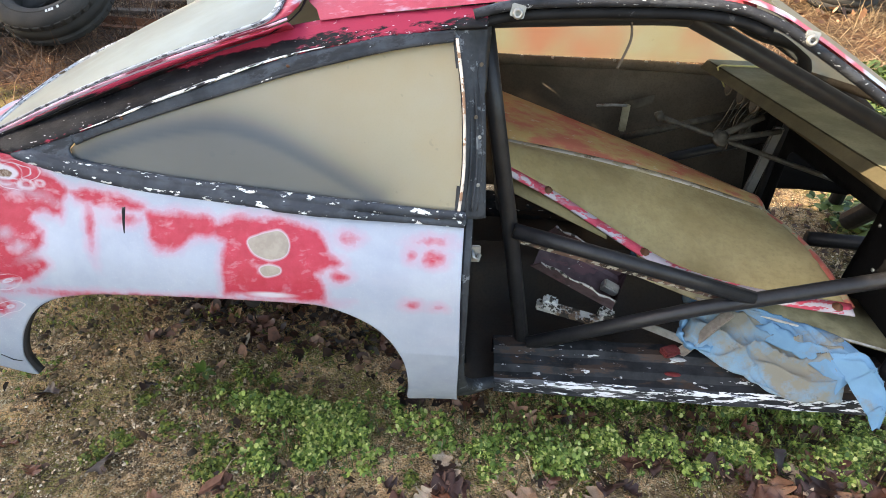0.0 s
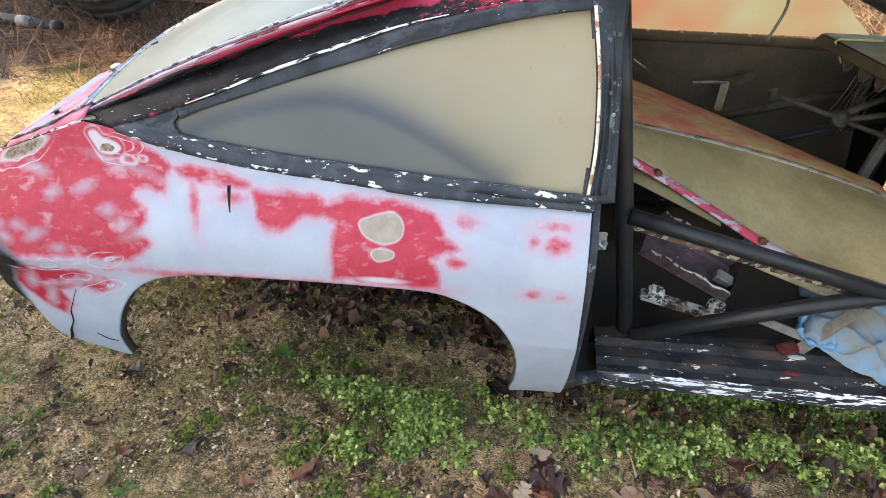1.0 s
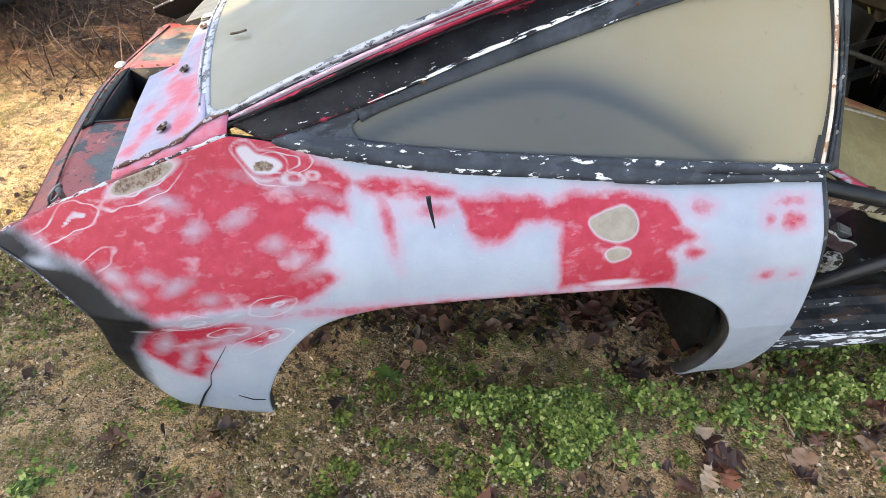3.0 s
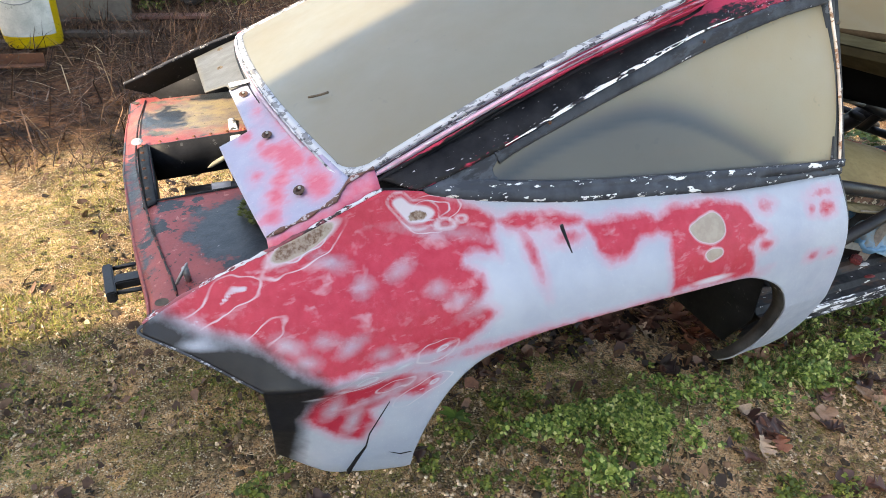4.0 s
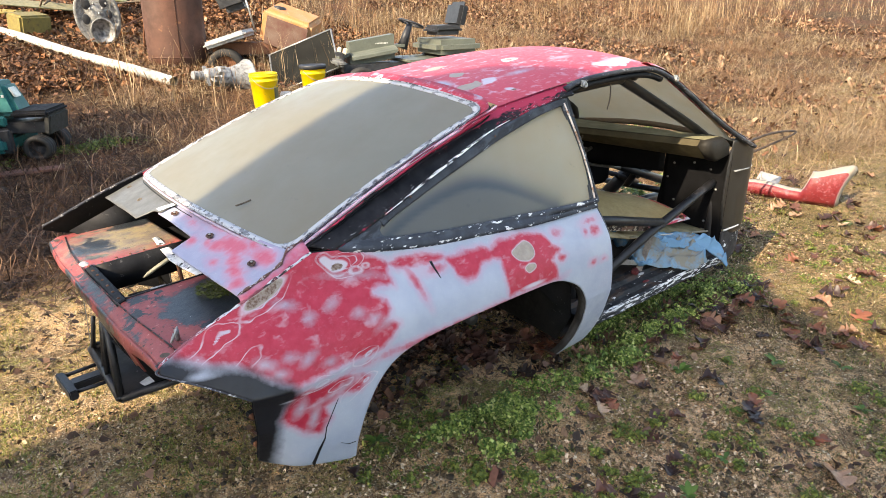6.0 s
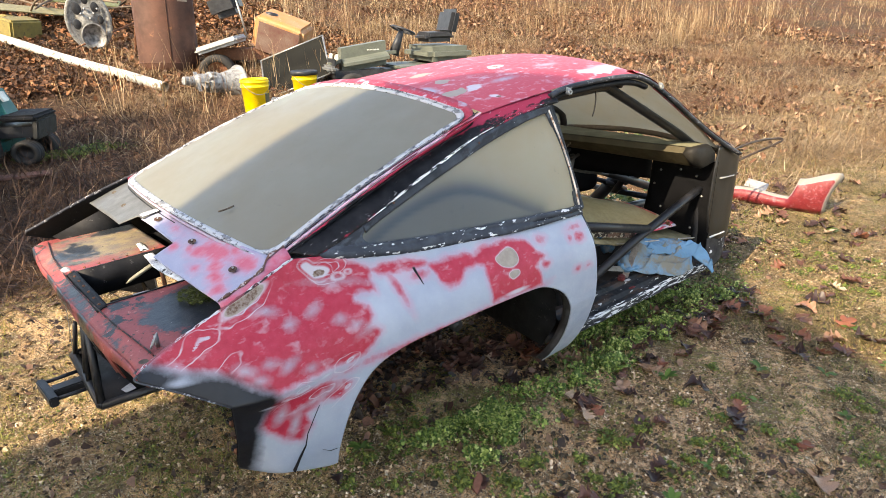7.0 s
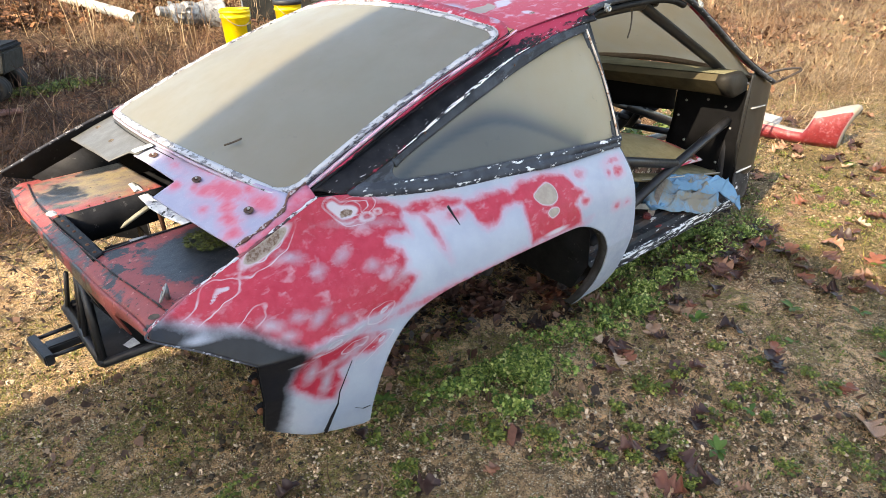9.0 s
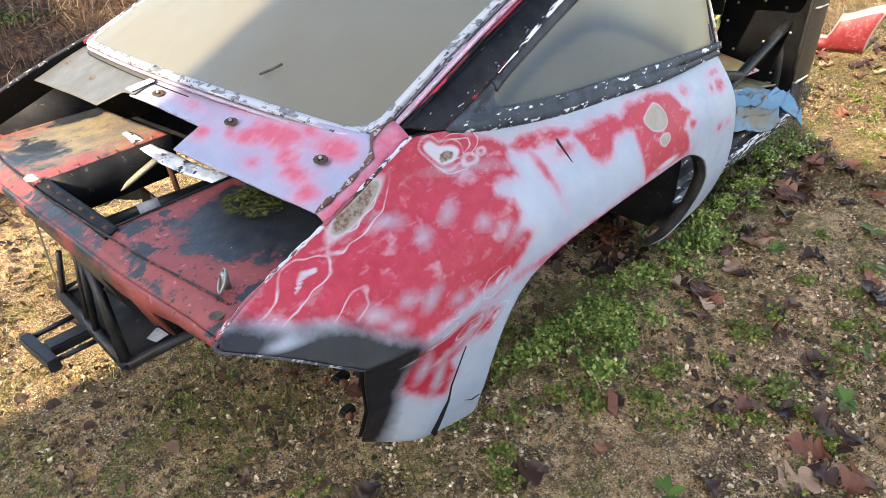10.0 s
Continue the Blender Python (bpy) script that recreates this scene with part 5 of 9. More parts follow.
tagged(new("moss_clump", mesh_of("moss_clump", car_place(v), f, MOSS_CLUMP)), "dark green moss clump growing on the tail deck", "moss", kind="stuff")
part("hood_pin", pipe("hood_pin", car_place([(-1.478, 0.105, 0.735), (-1.480, 0.100, 0.768)]), 0.006, STEEL, 8), car, "steel hood pin")
part("pin_ring", pipe("pin_ring", car_place([(-1.487 + 0.006 * math.cos(a) + 0.010 * math.sin(a), 0.098 + 0.016 * math.cos(a), 0.757 + 0.017 * math.sin(a)) for a in np.linspace(0, 6.1, 12)]), 0.0025, STEEL, 6), car)
for x, y in ((-1.525, 0.055), (-1.53, 1.29)):
    part("drain_hole", lathe("drain_hole", [(0.012, 0.003), (0.009, 0.002), (0.0, 0.0015)], FELT, Matrix.Translation(car_place(deck_lift(np.array([[x, y]])) + [0, 0, 0.003])[0]), 10), car)

# far inner flank seen through the tail, and the trunk's dark sides
for side in (0, 1):
    wall = np.array([(-1.48, 0.055, 0.715), (-1.20, 0.075, 0.83), (-1.20, 0.09, 0.62), (-1.40, 0.07, 0.66)])
    solid(part("trunk_side", mesh_of("trunk_side", car_place(mirror(wall) if side else wall), [(0, 1, 2, 3)], BLACK), car), 0.004, 0)

# black frame rails, tray and push bar under the tail
for pts, r in (([(-1.604, 0.476, 0.405), (-1.622, 0.882, 0.405)], 0.015), ([(-1.35, 0.476, 0.405), (-1.36, 0.885, 0.405)], 0.015), ([(-1.604, 0.476, 0.405), (-1.30, 0.476, 0.405)], 0.015), ([(-1.622, 0.882, 0.405), (-1.30, 0.885, 0.405)], 0.015),
               ([(-1.585, 0.560, 0.655), (-1.604, 0.480, 0.415)], 0.012), ([(-1.590, 0.575, 0.655), (-1.612, 0.640, 0.415)], 0.008), ([(-1.585, 0.545, 0.655), (-1.45, 0.478, 0.415)], 0.011), ([(-1.600, 0.79, 0.56), (-1.618, 0.86, 0.415)], 0.008),
               ([(-1.59, 0.60, 0.655), (-1.612, 0.70, 0.415)], 0.007), ([(-1.57, 0.50, 0.66), (-1.42, 0.478, 0.42)], 0.009), ([(-1.30, 0.476, 0.405), (-0.40, 0.42, 0.42)], 0.024), ([(-1.30, 0.92, 0.40), (-0.40, 0.96, 0.42)], 0.024),
               ([(-0.55, 0.05, 0.50), (-0.55, 1.31, 0.50)], 0.022), ([(-0.95, 0.20, 0.52), (-0.95, 1.16, 0.52)], 0.020)):
    part("frame_tube", pipe("frame_tube", pts, r, TUBE, 4 if r < 0.02 else 8), car)
part("frame_strap", mesh_of("frame_strap", [(-1.600, 0.865, 0.69), (-1.600, 0.905, 0.69), (-1.623, 0.895, 0.40), (-1.623, 0.868, 0.40)], [(0, 1, 2, 3)], TUBE), car, "flat black strap")
solid(car.children[-1], 0.008, 0)
for name, quad, m in (("frame_gusset", [(-1.575, 0.635, 0.67), (-1.585, 0.720, 0.66), (-1.60, 0.640, 0.45), (-1.595, 0.60, 0.55)], GREY_SHEET), ("frame_gusset", [(-1.59, 0.485, 0.60), (-1.36, 0.485, 0.62), (-1.36, 0.485, 0.42), (-1.50, 0.485, 0.42)], BLACK),
                      ("tray", [(-1.60, 0.480, 0.402), (-1.618, 0.880, 0.402), (-1.36, 0.880, 0.402), (-1.35, 0.480, 0.402)], BLACK), ("tray_back", [(-1.36, 0.48, 0.62), (-1.36, 0.88, 0.62), (-1.36, 0.88, 0.41), (-1.36, 0.48, 0.41)], BLACK)):
    solid(part(name, mesh_of(name, quad, [(0, 1, 2, 3)], m), car), 0.004, 0)
part("white_scrap", mesh_of("white_scrap", [(-1.53, 0.500, 0.409), (-1.49, 0.505, 0.411), (-1.47, 0.535, 0.410), (-1.51, 0.55, 0.409), (-1.54, 0.53, 0.409)], [(0, 1, 2, 3, 4)], plain("white_scrap_paint", (0.5, 0.5, 0.49), scale=40)), car, "scrap of white paint")
solid(car.children[-1], 0.003, 0)
for x0, y0, y1 in ((-1.605, 0.630, 0.634), (-1.615, 0.770, 0.764)):
    part("push_bar_arm", pipe("push_bar_arm", [(x0, y0, 0.395), (-1.725, y1, 0.390)], 0.0065, TUBE, 8), car)
part("push_bar", box("push_bar", (0.026, 0.155, 0.034), TUBE, pose(-1.727, 0.69, 0.390, 0, 0, 8), 0.004), car, "square black push bar")
part("push_bar_block", box("push_bar_block", (0.095, 0.045, 0.026), TUBE, pose(-1.666, 0.688, 0.392, 0, 0, 4), 0.004), car)
for z in (0.415, 0.505):
    stub = part("corner_bracket", box("corner_bracket", (0.030, 0.022, 0.016), BLACK, pose(-1.352, 0.014, z, 0, 0, 8), 0.004), car, "small black bumper bracket")
    part("bolt", lathe("bolt", [(0.0, 0.010), (0.008, 0.009), (0.009, 0.0)], RUST, pose(-1.358, 0.003, z, 90, 0, 0), 6), stub)

# closing plate ahead of the wheel, underbody and inner walls
solid(part("wheel_tub", mesh_of("wheel_tub", car_place([(-0.110, 0.06, 0.26), (-0.06, 0.60, 0.26), (-0.06, 0.60, 0.66), (-0.18, 0.60, 0.70), (-0.24, -0.02, 0.66), (-0.125, -0.01, 0.52), (-0.105, 0.0, 0.38)]),
     [(0, 1, 2, 6), (6, 2, 3, 5), (5, 3, 4)], BLACK), car, "black inner wheel tub"), 0.004, 0)
# black sheet added under the hatch so that the wheel arch stays dark
solid(part("trunk_floor", mesh_of("trunk_floor", car_place([(-1.16, 0.10, 0.66), (-0.10, 0.06, 0.66), (-0.10, 1.30, 0.66), (-1.16, 1.26, 0.66)]), [(0, 1, 2, 3)], BLACK), car, "black sheet added to darken the wheel arch"), 0.004, 0)
floor_poly = [(0.0, 0.13), (1.18, 0.16), (1.18, 1.20), (0.0, 1.23)]
verts, faces, uv = sheet(floor_poly, 0.05, lambda q: np.stack([q[:, 0], q[:, 1], 0.20 + 0.012 * np.sin(q[:, 0] * 40) * (np.abs(q[:, 1] - YC) > 0.15) + 0.11 * np.exp(-((q[:, 1] - YC) / 0.13) ** 4)], 1))
solid(part("floor_pan", mesh_of("floor_pan", car_place(verts), faces, plain("dirty_floor", (0.03, 0.028, 0.026), (0.06, 0.045, 0.035), 0.9, scale=6)), car, "dirty black floor pan"), 0.004)
solid(part("rear_bulkhead", mesh_of("rear_bulkhead", car_place([(0.02, 0.20, 0.20), (0.02, 1.16, 0.20), (-0.10, 1.16, 0.62), (-0.10, 0.20, 0.62)]), [(0, 1, 2, 3)], BLACK), car), 0.004, 0)

# roll cage
CAGE = [
    ([(0.025, 0.26, 1.185), (0.07, 0.25, 0.94), (0.12, 0.245, 0.67), (0.19, 0.24, 0.25)], 0.022),
    ([(0.025, 1.10, 1.185), (0.07, 1.11, 0.94), (0.12, 1.12, 0.67), (0.19, 1.12, 0.25)], 0.022),
    ([(0.025, 0.26, 1.185), (0.03, 0.36, 1.215), (0.03, 1.00, 1.215), (0.025, 1.10, 1.185)], 0.022),
    ([(0.13, 0.22, 0.67), (0.46, 0.22, 0.59), (0.78, 0.22, 0.51)], 0.021),
    ([(0.20, 0.22, 0.285), (0.66, 0.22, 0.465), (1.10, 0.22, 0.605), (1.20, 0.22, 0.635)], 0.021),
    ([(0.025, 0.26, 1.19), (0.30, 0.27, 1.205), (0.46, 0.29, 1.205), (0.52, 0.295, 1.185), (0.84, 0.295, 1.037), (1.14, 0.29, 0.89), (1.22, 0.26, 0.80), (1.22, 0.22, 0.60), (1.20, 0.21, 0.28)], 0.021),
    ([(0.025, 1.10, 1.19), (0.30, 1.09, 1.205), (0.54, 1.08, 1.205), (0.60, 1.08, 1.185), (0.96, 1.08, 1.005), (1.18, 1.09, 0.88), (1.20, 1.15, 0.28)], 0.021),
    ([(0.56, 0.28, 1.21), (0.57, 1.08, 1.21)], 0.019),
    ([(0.20, 1.14, 0.30), (1.20, 1.14, 0.62)], 0.020),
    ([(0.10, 0.26, 0.72), (0.10, 1.10, 0.72)], 0.020),
]
for pts, r in CAGE:
    line = curve(pts, 6) if len(pts) > 4 else np.array(pts)
    part("cage_tube", pipe("cage_tube", car_place(line), r, TUBE, 14), car, "black roll-cage tube")

rail_v = np.array([(x, y, 0.628 - 0.246 * (x - 0.13) + dz) for y, dz in ((0.262, 0.014), (0.254, -0.012), (0.285, -0.018)) for x in np.linspace(0.15, 0.74, 24)])
solid(part("side_bar_flange", mesh_of("side_bar_flange", car_place(rail_v), [(24 * j + k, 24 * j + k + 1, 24 * j + 25 + k, 24 * j + 24 + k) for j in (0, 1) for k in range(23)], chipped("flange_rust", (0.085, 0.050, 0.038), (0.32, 0.29, 0.24), 0.53, 60, (0.028, 0.022, 0.020), 0.7, 14, 2.0), smooth_shade=False), car, "rusty chipped flange under the side bar"), 0.003, 0)

# dash beam, windshield, firewall, far door
ys = np.linspace(0.185, 1.20, 14)


def dash_section(y):
    """Front lip, top and back of the dash, which stands a little askew in the shell."""
    f, g, z = 1.0025 - 0.115 * y, 1.088 - 0.07 * y, 0.889 - 0.018 * y
    return [(f + 0.002, z - 0.030), (f + 0.022, z - 0.004), (1.13, z - 0.004), (1.19, z - 0.045), (1.20, 0.79), (g + 0.02, 0.772), (g - 0.01, 0.784)]


v = np.array([(x, y, z) for y in ys for x, z in dash_section(y)])
f = [(j * 7 + k, j * 7 + (k + 1) % 7, (j + 1) * 7 + (k + 1) % 7, (j + 1) * 7 + k) for j in range(13) for k in range(7)] + [tuple(range(7))[::-1], tuple(range(91, 98))]
# the face is coloured darker than the top, as its shaded side
dash = part("dash_beam", mesh_of("dash_beam", car_place(v), f, plain("shaded_dash", (0.080, 0.066, 0.038), (0.055, 0.046, 0.028), 0.85, scale=7, spec=0.15), smooth_shade=False), car, "dark olive dash beam")
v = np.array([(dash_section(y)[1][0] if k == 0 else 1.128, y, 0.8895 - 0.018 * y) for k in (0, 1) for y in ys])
part("dash_top", mesh_of("dash_top", car_place(v), [(k, k + 1, 15 + k, 14 + k) for k in range(13)], DASH), dash, "dusty dash top, coloured lighter as lit through the windshield")
ring0 = np.array([(p[0], 0.0, p[1]) for p in dash_section(0.185)])
mid_ring = ring0.mean(0)
cap_rings = [mid_ring + (ring0 - mid_ring) * k + [0, y, 0] for k, y in ((1.04, 0.205), (1.04, 0.172), (0.96, 0.160), (0.80, 0.154))]
m7 = len(ring0)
solid(part("dash_end", mesh_of("dash_end", car_place(np.concatenate(cap_rings)), [(j * m7 + k, j * m7 + (k + 1) % m7, (j + 1) * m7 + (k + 1) % m7, (j + 1) * m7 + k) for j in range(3) for k in range(m7)] + [tuple(range(3 * m7, 4 * m7))], plain("dash_end_black", (0.014, 0.013, 0.012), (0.026, 0.024, 0.021), 0.6, scale=12, spec=0.15)), dash, "rounded black end of the dash"), 0.003, 0)
for k in range(3):
    part("gauge_hole", lathe("gauge_hole", [(0.034, 0.0), (0.036, 0.006), (0.028, 0.006), (0.027, -0.01), (0.0, -0.01)], FELT, Matrix.Translation(car_place([(0.925 + 0.01 * k, 1.04 - 0.085 * k, 0.825)])[0]) @ pose(0, 0, 0, 0, -84, 0), 16), dash)
part("chalk_mark", pipe("chalk_mark", car_place([(0.93, 1.10, 0.80), (0.889, 1.10, 0.868), (0.90, 1.10, 0.876), (1.03, 1.10, 0.877)]), 0.006, plain("yellow_chalk", (0.7, 0.68, 0.3)), 6, flat=0.5), dash)


def screen(q):
    x = q[:, 0]
    return np.stack([x + 0.10 * np.sin((q[:, 1] - 0.16) / 1.04 * math.pi) * (x - 0.3), q[:, 1], 1.262 - 0.575 * np.clip(x - 0.58, 0, None) - 0.09 * np.clip(x - 0.58, 0, None) ** 2 + 0.03 * np.sin((q[:, 1] - 0.16) / 1.04 * math.pi)], 1)


verts, faces, uv = sheet([(0.60, 0.205), (0.75, 0.195), (0.9, 0.188), (1.27, 0.17), (1.27, 1.19), (0.9, 1.172), (0.60, 1.155)], 0.03, screen)
part("windshield", mesh_of("windshield", car_place(verts), faces, SCREEN, {"shade": np.zeros(len(uv))}), car, "dust-coated windshield")
skin_line = np.array([rail_at(x, z) for x, z in RAIL_LINE if 0.50 < x < 1.30])
skin_v = np.concatenate([skin_line + [0, dy, dz] for dy, dz in ((-0.002, 0.017), (0.016, 0.026), (0.040, 0.024), (0.056, 0.014))])
count = len(skin_line)
skin_red = 0.02 + 0.05 * fbm(skin_v, 14, 71, 3)
for side in (0, 1):
    lows = np.full(len(skin_v), -1.0)
    part("pillar_skin", mesh_of("pillar_skin", car_place(mirror(skin_v) if side else skin_v), [(j * count + k, j * count + k + 1, (j + 1) * count + k + 1, (j + 1) * count + k) for j in range(3) for k in range(count - 1)], ROOF_PAINT,
         {"red": skin_red, "dab": lows, "halo": 0.02 * fbm(skin_v, 22, 73, 3) - 0.006, "bare": lows, "rust": lows, "black": lows}), car, "faded red pillar skin worn to white")
edge = screen(np.array([(1.255, y) for y in np.linspace(0.155, 1.205, 12)]))
part("windshield_edge", pipe("windshield_edge", car_place(edge), 0.022, FELT, 8), car)
PLATE = plain("black_plate", (0.0045, 0.0045, 0.005), (0.008, 0.008, 0.009), 0.5, scale=10, wear=(0.06, 0.06, 0.06), wear_at=0.7, spec=0.06)
SATIN = plain("satin_black", (0.009, 0.0095, 0.0105), (0.015, 0.0155, 0.017), 0.36, scale=9, wear=(0.06, 0.06, 0.06), wear_at=0.72, spec=0.55, bump=0.05)
fire = [(0.14, 0.26), (0.54, 0.26), (0.52, 0.46), (0.50, 0.60), (0.495, 0.79), (0.14, 0.79)]
verts, faces, uv = sheet(fire, 0.03, lambda q: np.stack([0 * q[:, 0] + 1.20, q[:, 0], q[:, 1]], 1))
firewall = solid(part("firewall", mesh_of("firewall", car_place(verts), faces, PLATE), car, "black firewall plate with rivets"), 0.004)
for y, z in ((0.24, 0.70), (0.33, 0.72), (0.44, 0.70), (0.30, 0.55), (0.42, 0.50), (0.24, 0.42), (0.36, 0.36), (0.20, 0.60), (0.47, 0.62)):
    part("rivet", lathe("rivet", [(0.0, 0.006), (0.006, 0.004), (0.007, 0.0)], STEEL, Matrix.Translation(car_place([(1.197, y, z)])[0]) @ pose(0, 0, 0, 0, -90, 0), 7), firewall)
verts, faces, uv = sheet([(1.06, 0.26), (1.37, 0.26), (1.37, 0.79), (0.50, 0.79), (0.50, 0.64), (1.04, 0.60)], 0.04, lambda q: np.stack([0 * q[:, 0] + 1.20, q[:, 0], q[:, 1]], 1))
solid(part("firewall", mesh_of("firewall_far", car_place(verts), faces, PLATE), car), 0.004)
part("drive_tunnel_brace", box("drive_tunnel_brace", (0.035, 0.02, 0.26), GREY_SHEET, pose(0.99, 0.92, 0.60, 0, 8, 0), 0.004), car, "bare grey brace")

# cowl side: bowed black panel, and the chipped foot below it
cowl = [(1.19, 0.86), (1.33, 0.825), (1.455, 0.765), (1.525, 0.67), (1.542, 0.54), (1.512, 0.395), (1.20, 0.40)]
verts, faces, uv = sheet(curve(cowl, 3, True), 0.014, lambda q: np.stack([q[:, 0], 0.135 + 0.012 * smooth(1.30, 1.18, q[:, 0]) + 0.11 * smooth(1.30, 1.56, q[:, 0]) ** 2, q[:, 1]], 1))
solid(part("cowl_side", mesh_of("cowl_side", car_place(verts), flip(faces), SATIN), car, "satin black cowl side panel"), 0.006)
solid(part("cowl_side", mesh_of("far_cowl_side", car_place(mirror(verts) + [0, -0.02, 0]), faces, PLATE), car), 0.006)
foot = [(1.19, 0.385), (1.475, 0.385), (1.44, 0.31), (1.37, 0.24), (1.30, 0.205), (1.20, 0.22)]
verts, faces, uv = sheet(foot, 0.012, lambda q: np.stack([q[:, 0], 0.140 + 0.09 * smooth(1.30, 1.52, q[:, 0]) ** 2, q[:, 1]], 1))
solid(part("cowl_foot", mesh_of("cowl_foot", car_place(verts), flip(faces), chipped("foot_chips", (0.02, 0.02, 0.022), (0.75, 0.75, 0.75), 0.60, 26)), car, "black foot with white chips"), 0.006)
part("cowl_seam", pipe("cowl_seam", car_place([(1.20, 0.130, 0.392), (1.34, 0.131, 0.392), (1.47, 0.195, 0.392)]), 0.005, plain("bare_edge", (0.6, 0.6, 0.6)), 6), car)
part("cowl_strap", pipe("cowl_strap", car_place([(1.22, 0.130, 0.705), (1.34, 0.131, 0.70), (1.44, 0.163, 0.695)]), 0.008, STEEL, 6, flat=0.5), car)
# struts and crossmember of the stripped engine bay
for pts, r in (([(1.64, 0.93, 0.575), (1.64, 1.24, 0.215)], 0.042), ([(1.64, 0.90, 0.56), (1.64, 1.42, 0.575)], 0.014), ([(1.60, 1.02, 0.585), (1.60, 1.42, 0.525)], 0.012), ([(1.66, 1.42, 0.43), (1.66, 1.12, 0.425)], 0.016), ([(1.58, 0.86, 0.60), (1.58, 0.98, 0.40)], 0.022),
               ([(1.70, 0.88, 0.53), (1.70, 1.0, 0.44)], 0.03), ([(1.75, 0.70, 0.36), (1.75, 1.30, 0.34)], 0.02), ([(1.50, 1.0, 0.47), (1.80, 1.06, 0.36)], 0.018), ([(1.85, 0.90, 0.55), (1.62, 1.10, 0.35)], 0.012), ([(1.66, 1.36, 0.58), (1.66, 1.40, 0.22)], 0.03)):
    part("bay_strut", pipe("bay_strut", car_place(pts), r, TUBE, 10), car, "black engine-bay strut")
for pts in ([(1.30, 0.5, 0.30), (2.1, 0.5, 0.28)], [(1.30, 0.92, 0.30), (2.1, 0.92, 0.28)], [(1.25, 0.5, 0.62), (2.0, 0.52, 0.34)], [(1.25, 0.92, 0.62), (2.0, 0.90, 0.34)], [(1.62, 0.5, 0.29), (1.62, 0.92, 0.29)]):
    part("front_rail", pipe("front_rail", car_place(pts), 0.028, TUBE, 10), car)

door = part("far_door", mesh_of("far_door", car_place([(0.04, 1.31, 0.24), (1.20, 1.28, 0.26), (1.20, 1.34, 0.785), (0.60, 1.36, 0.795), (0.04, 1.345, 0.80), (0.04, 1.40, 0.55), (1.20, 1.37, 0.55)]),
             [(0, 1, 6, 5), (5, 6, 2, 3, 4)], FELT), car, "black inner side of the far door")
solid(door, 0.03)
sill_top = np.array([(0.03, 1.32, 0.800), (0.35, 1.33, 0.795), (0.75, 1.33, 0.795), (1.18, 1.30, 0.790)])
part("far_door_sill", pipe("far_door_sill", car_place(curve(sill_top, 5)), 0.020, FELT, 8), car)
verts, faces, uv = sheet([(0.06, 0.812), (1.14, 0.812), (0.90, 1.00), (0.72, 1.12), (0.60, 1.20), (0.05, 1.19)], 0.03, lambda q: np.stack([q[:, 0], 2 * YC - glass_y(q[:, 1]) - 0.012, q[:, 1]], 1))
part("far_door_window", mesh_of("far_door_window", car_place(verts), faces, PANE_FAR, {"shade": np.clip(0.45 + 0.8 * fbm(verts, 5, 4), 0, 1)}), car, "far side pane mottled orange and yellow with dust")
for k in range(9):
    part("sill_clip", box("sill_clip", (0.012, 0.010, 0.008), STEEL, Matrix.Translation(car_place([(0.10 + 0.12 * k, 1.305, 0.818 - 0.004 * (k > 6))])[0]), 0.002, 1), car)
part("torn_felt", mesh_of("torn_felt", car_place([(0.64, 1.30, 0.655), (0.70, 1.29, 0.675), (0.76, 1.30, 0.695), (0.75, 1.28, 0.665), (0.69, 1.265, 0.645), (0.645, 1.28, 0.64)]), [(0, 1, 4, 5), (1, 2, 3, 4)], plain("faded_felt", (0.075, 0.068, 0.055), (0.04, 0.036, 0.03), 0.95, scale=20)), car, "torn flap of door felt")
part("window_crank_plate", box("window_crank_plate", (0.03, 0.012, 0.12), plain("cream_paint", (0.5, 0.46, 0.33), rough=0.5), pose(0.56, 1.27, 0.60, 4, 0, 0), 0.006), car, "cream handle plate")
part("window_crank", pipe("window_crank", [(0.56, 1.26, 0.655), (0.50, 1.25, 0.658), (0.44, 1.25, 0.652)], 0.006, STEEL, 6), car)
DIM_STEEL = plain("grimy_steel", (0.060, 0.058, 0.052), (0.032, 0.030, 0.027), 0.6, 0.3, scale=30, wear=(0.12, 0.07, 0.045), wear_at=0.62)
for pts, r in (([(0.53, 1.12, 0.575), (0.94, 1.06, 0.73)], 0.014), ([(0.59, 0.85, 0.768), (0.80, 0.85, 0.704), (1.0, 0.85, 0.641), (1.19, 0.80, 0.60)], 0.0085), ([(0.80, 0.86, 0.71), (0.93, 0.88, 0.775)], 0.011), ([(0.81, 0.85, 0.70), (0.99, 0.86, 0.737)], 0.010)):
    part("brake_linkage", pipe("brake_linkage", pts, r, DIM_STEEL, 10), car, "grimy steel linkage rod")
part("linkage_joint", lathe("linkage_joint", [(0.0, 0.028), (0.016, 0.024), (0.02, 0.008), (0.03, 0.006), (0.03, -0.006), (0.02, -0.008), (0.016, -0.024), (0.0, -0.028)], DIM_STEEL, pose(0.80, 0.85, 0.705, 40, 20, 0), 12), car)
part("linkage_knob", lathe("linkage_knob", [(0.006, -0.014), (0.016, -0.012), (0.018, 0.0), (0.016, 0.012), (0.006, 0.014)], DIM_STEEL, pose(0.587, 0.85, 0.769, 0, 70, 0), 12), car)
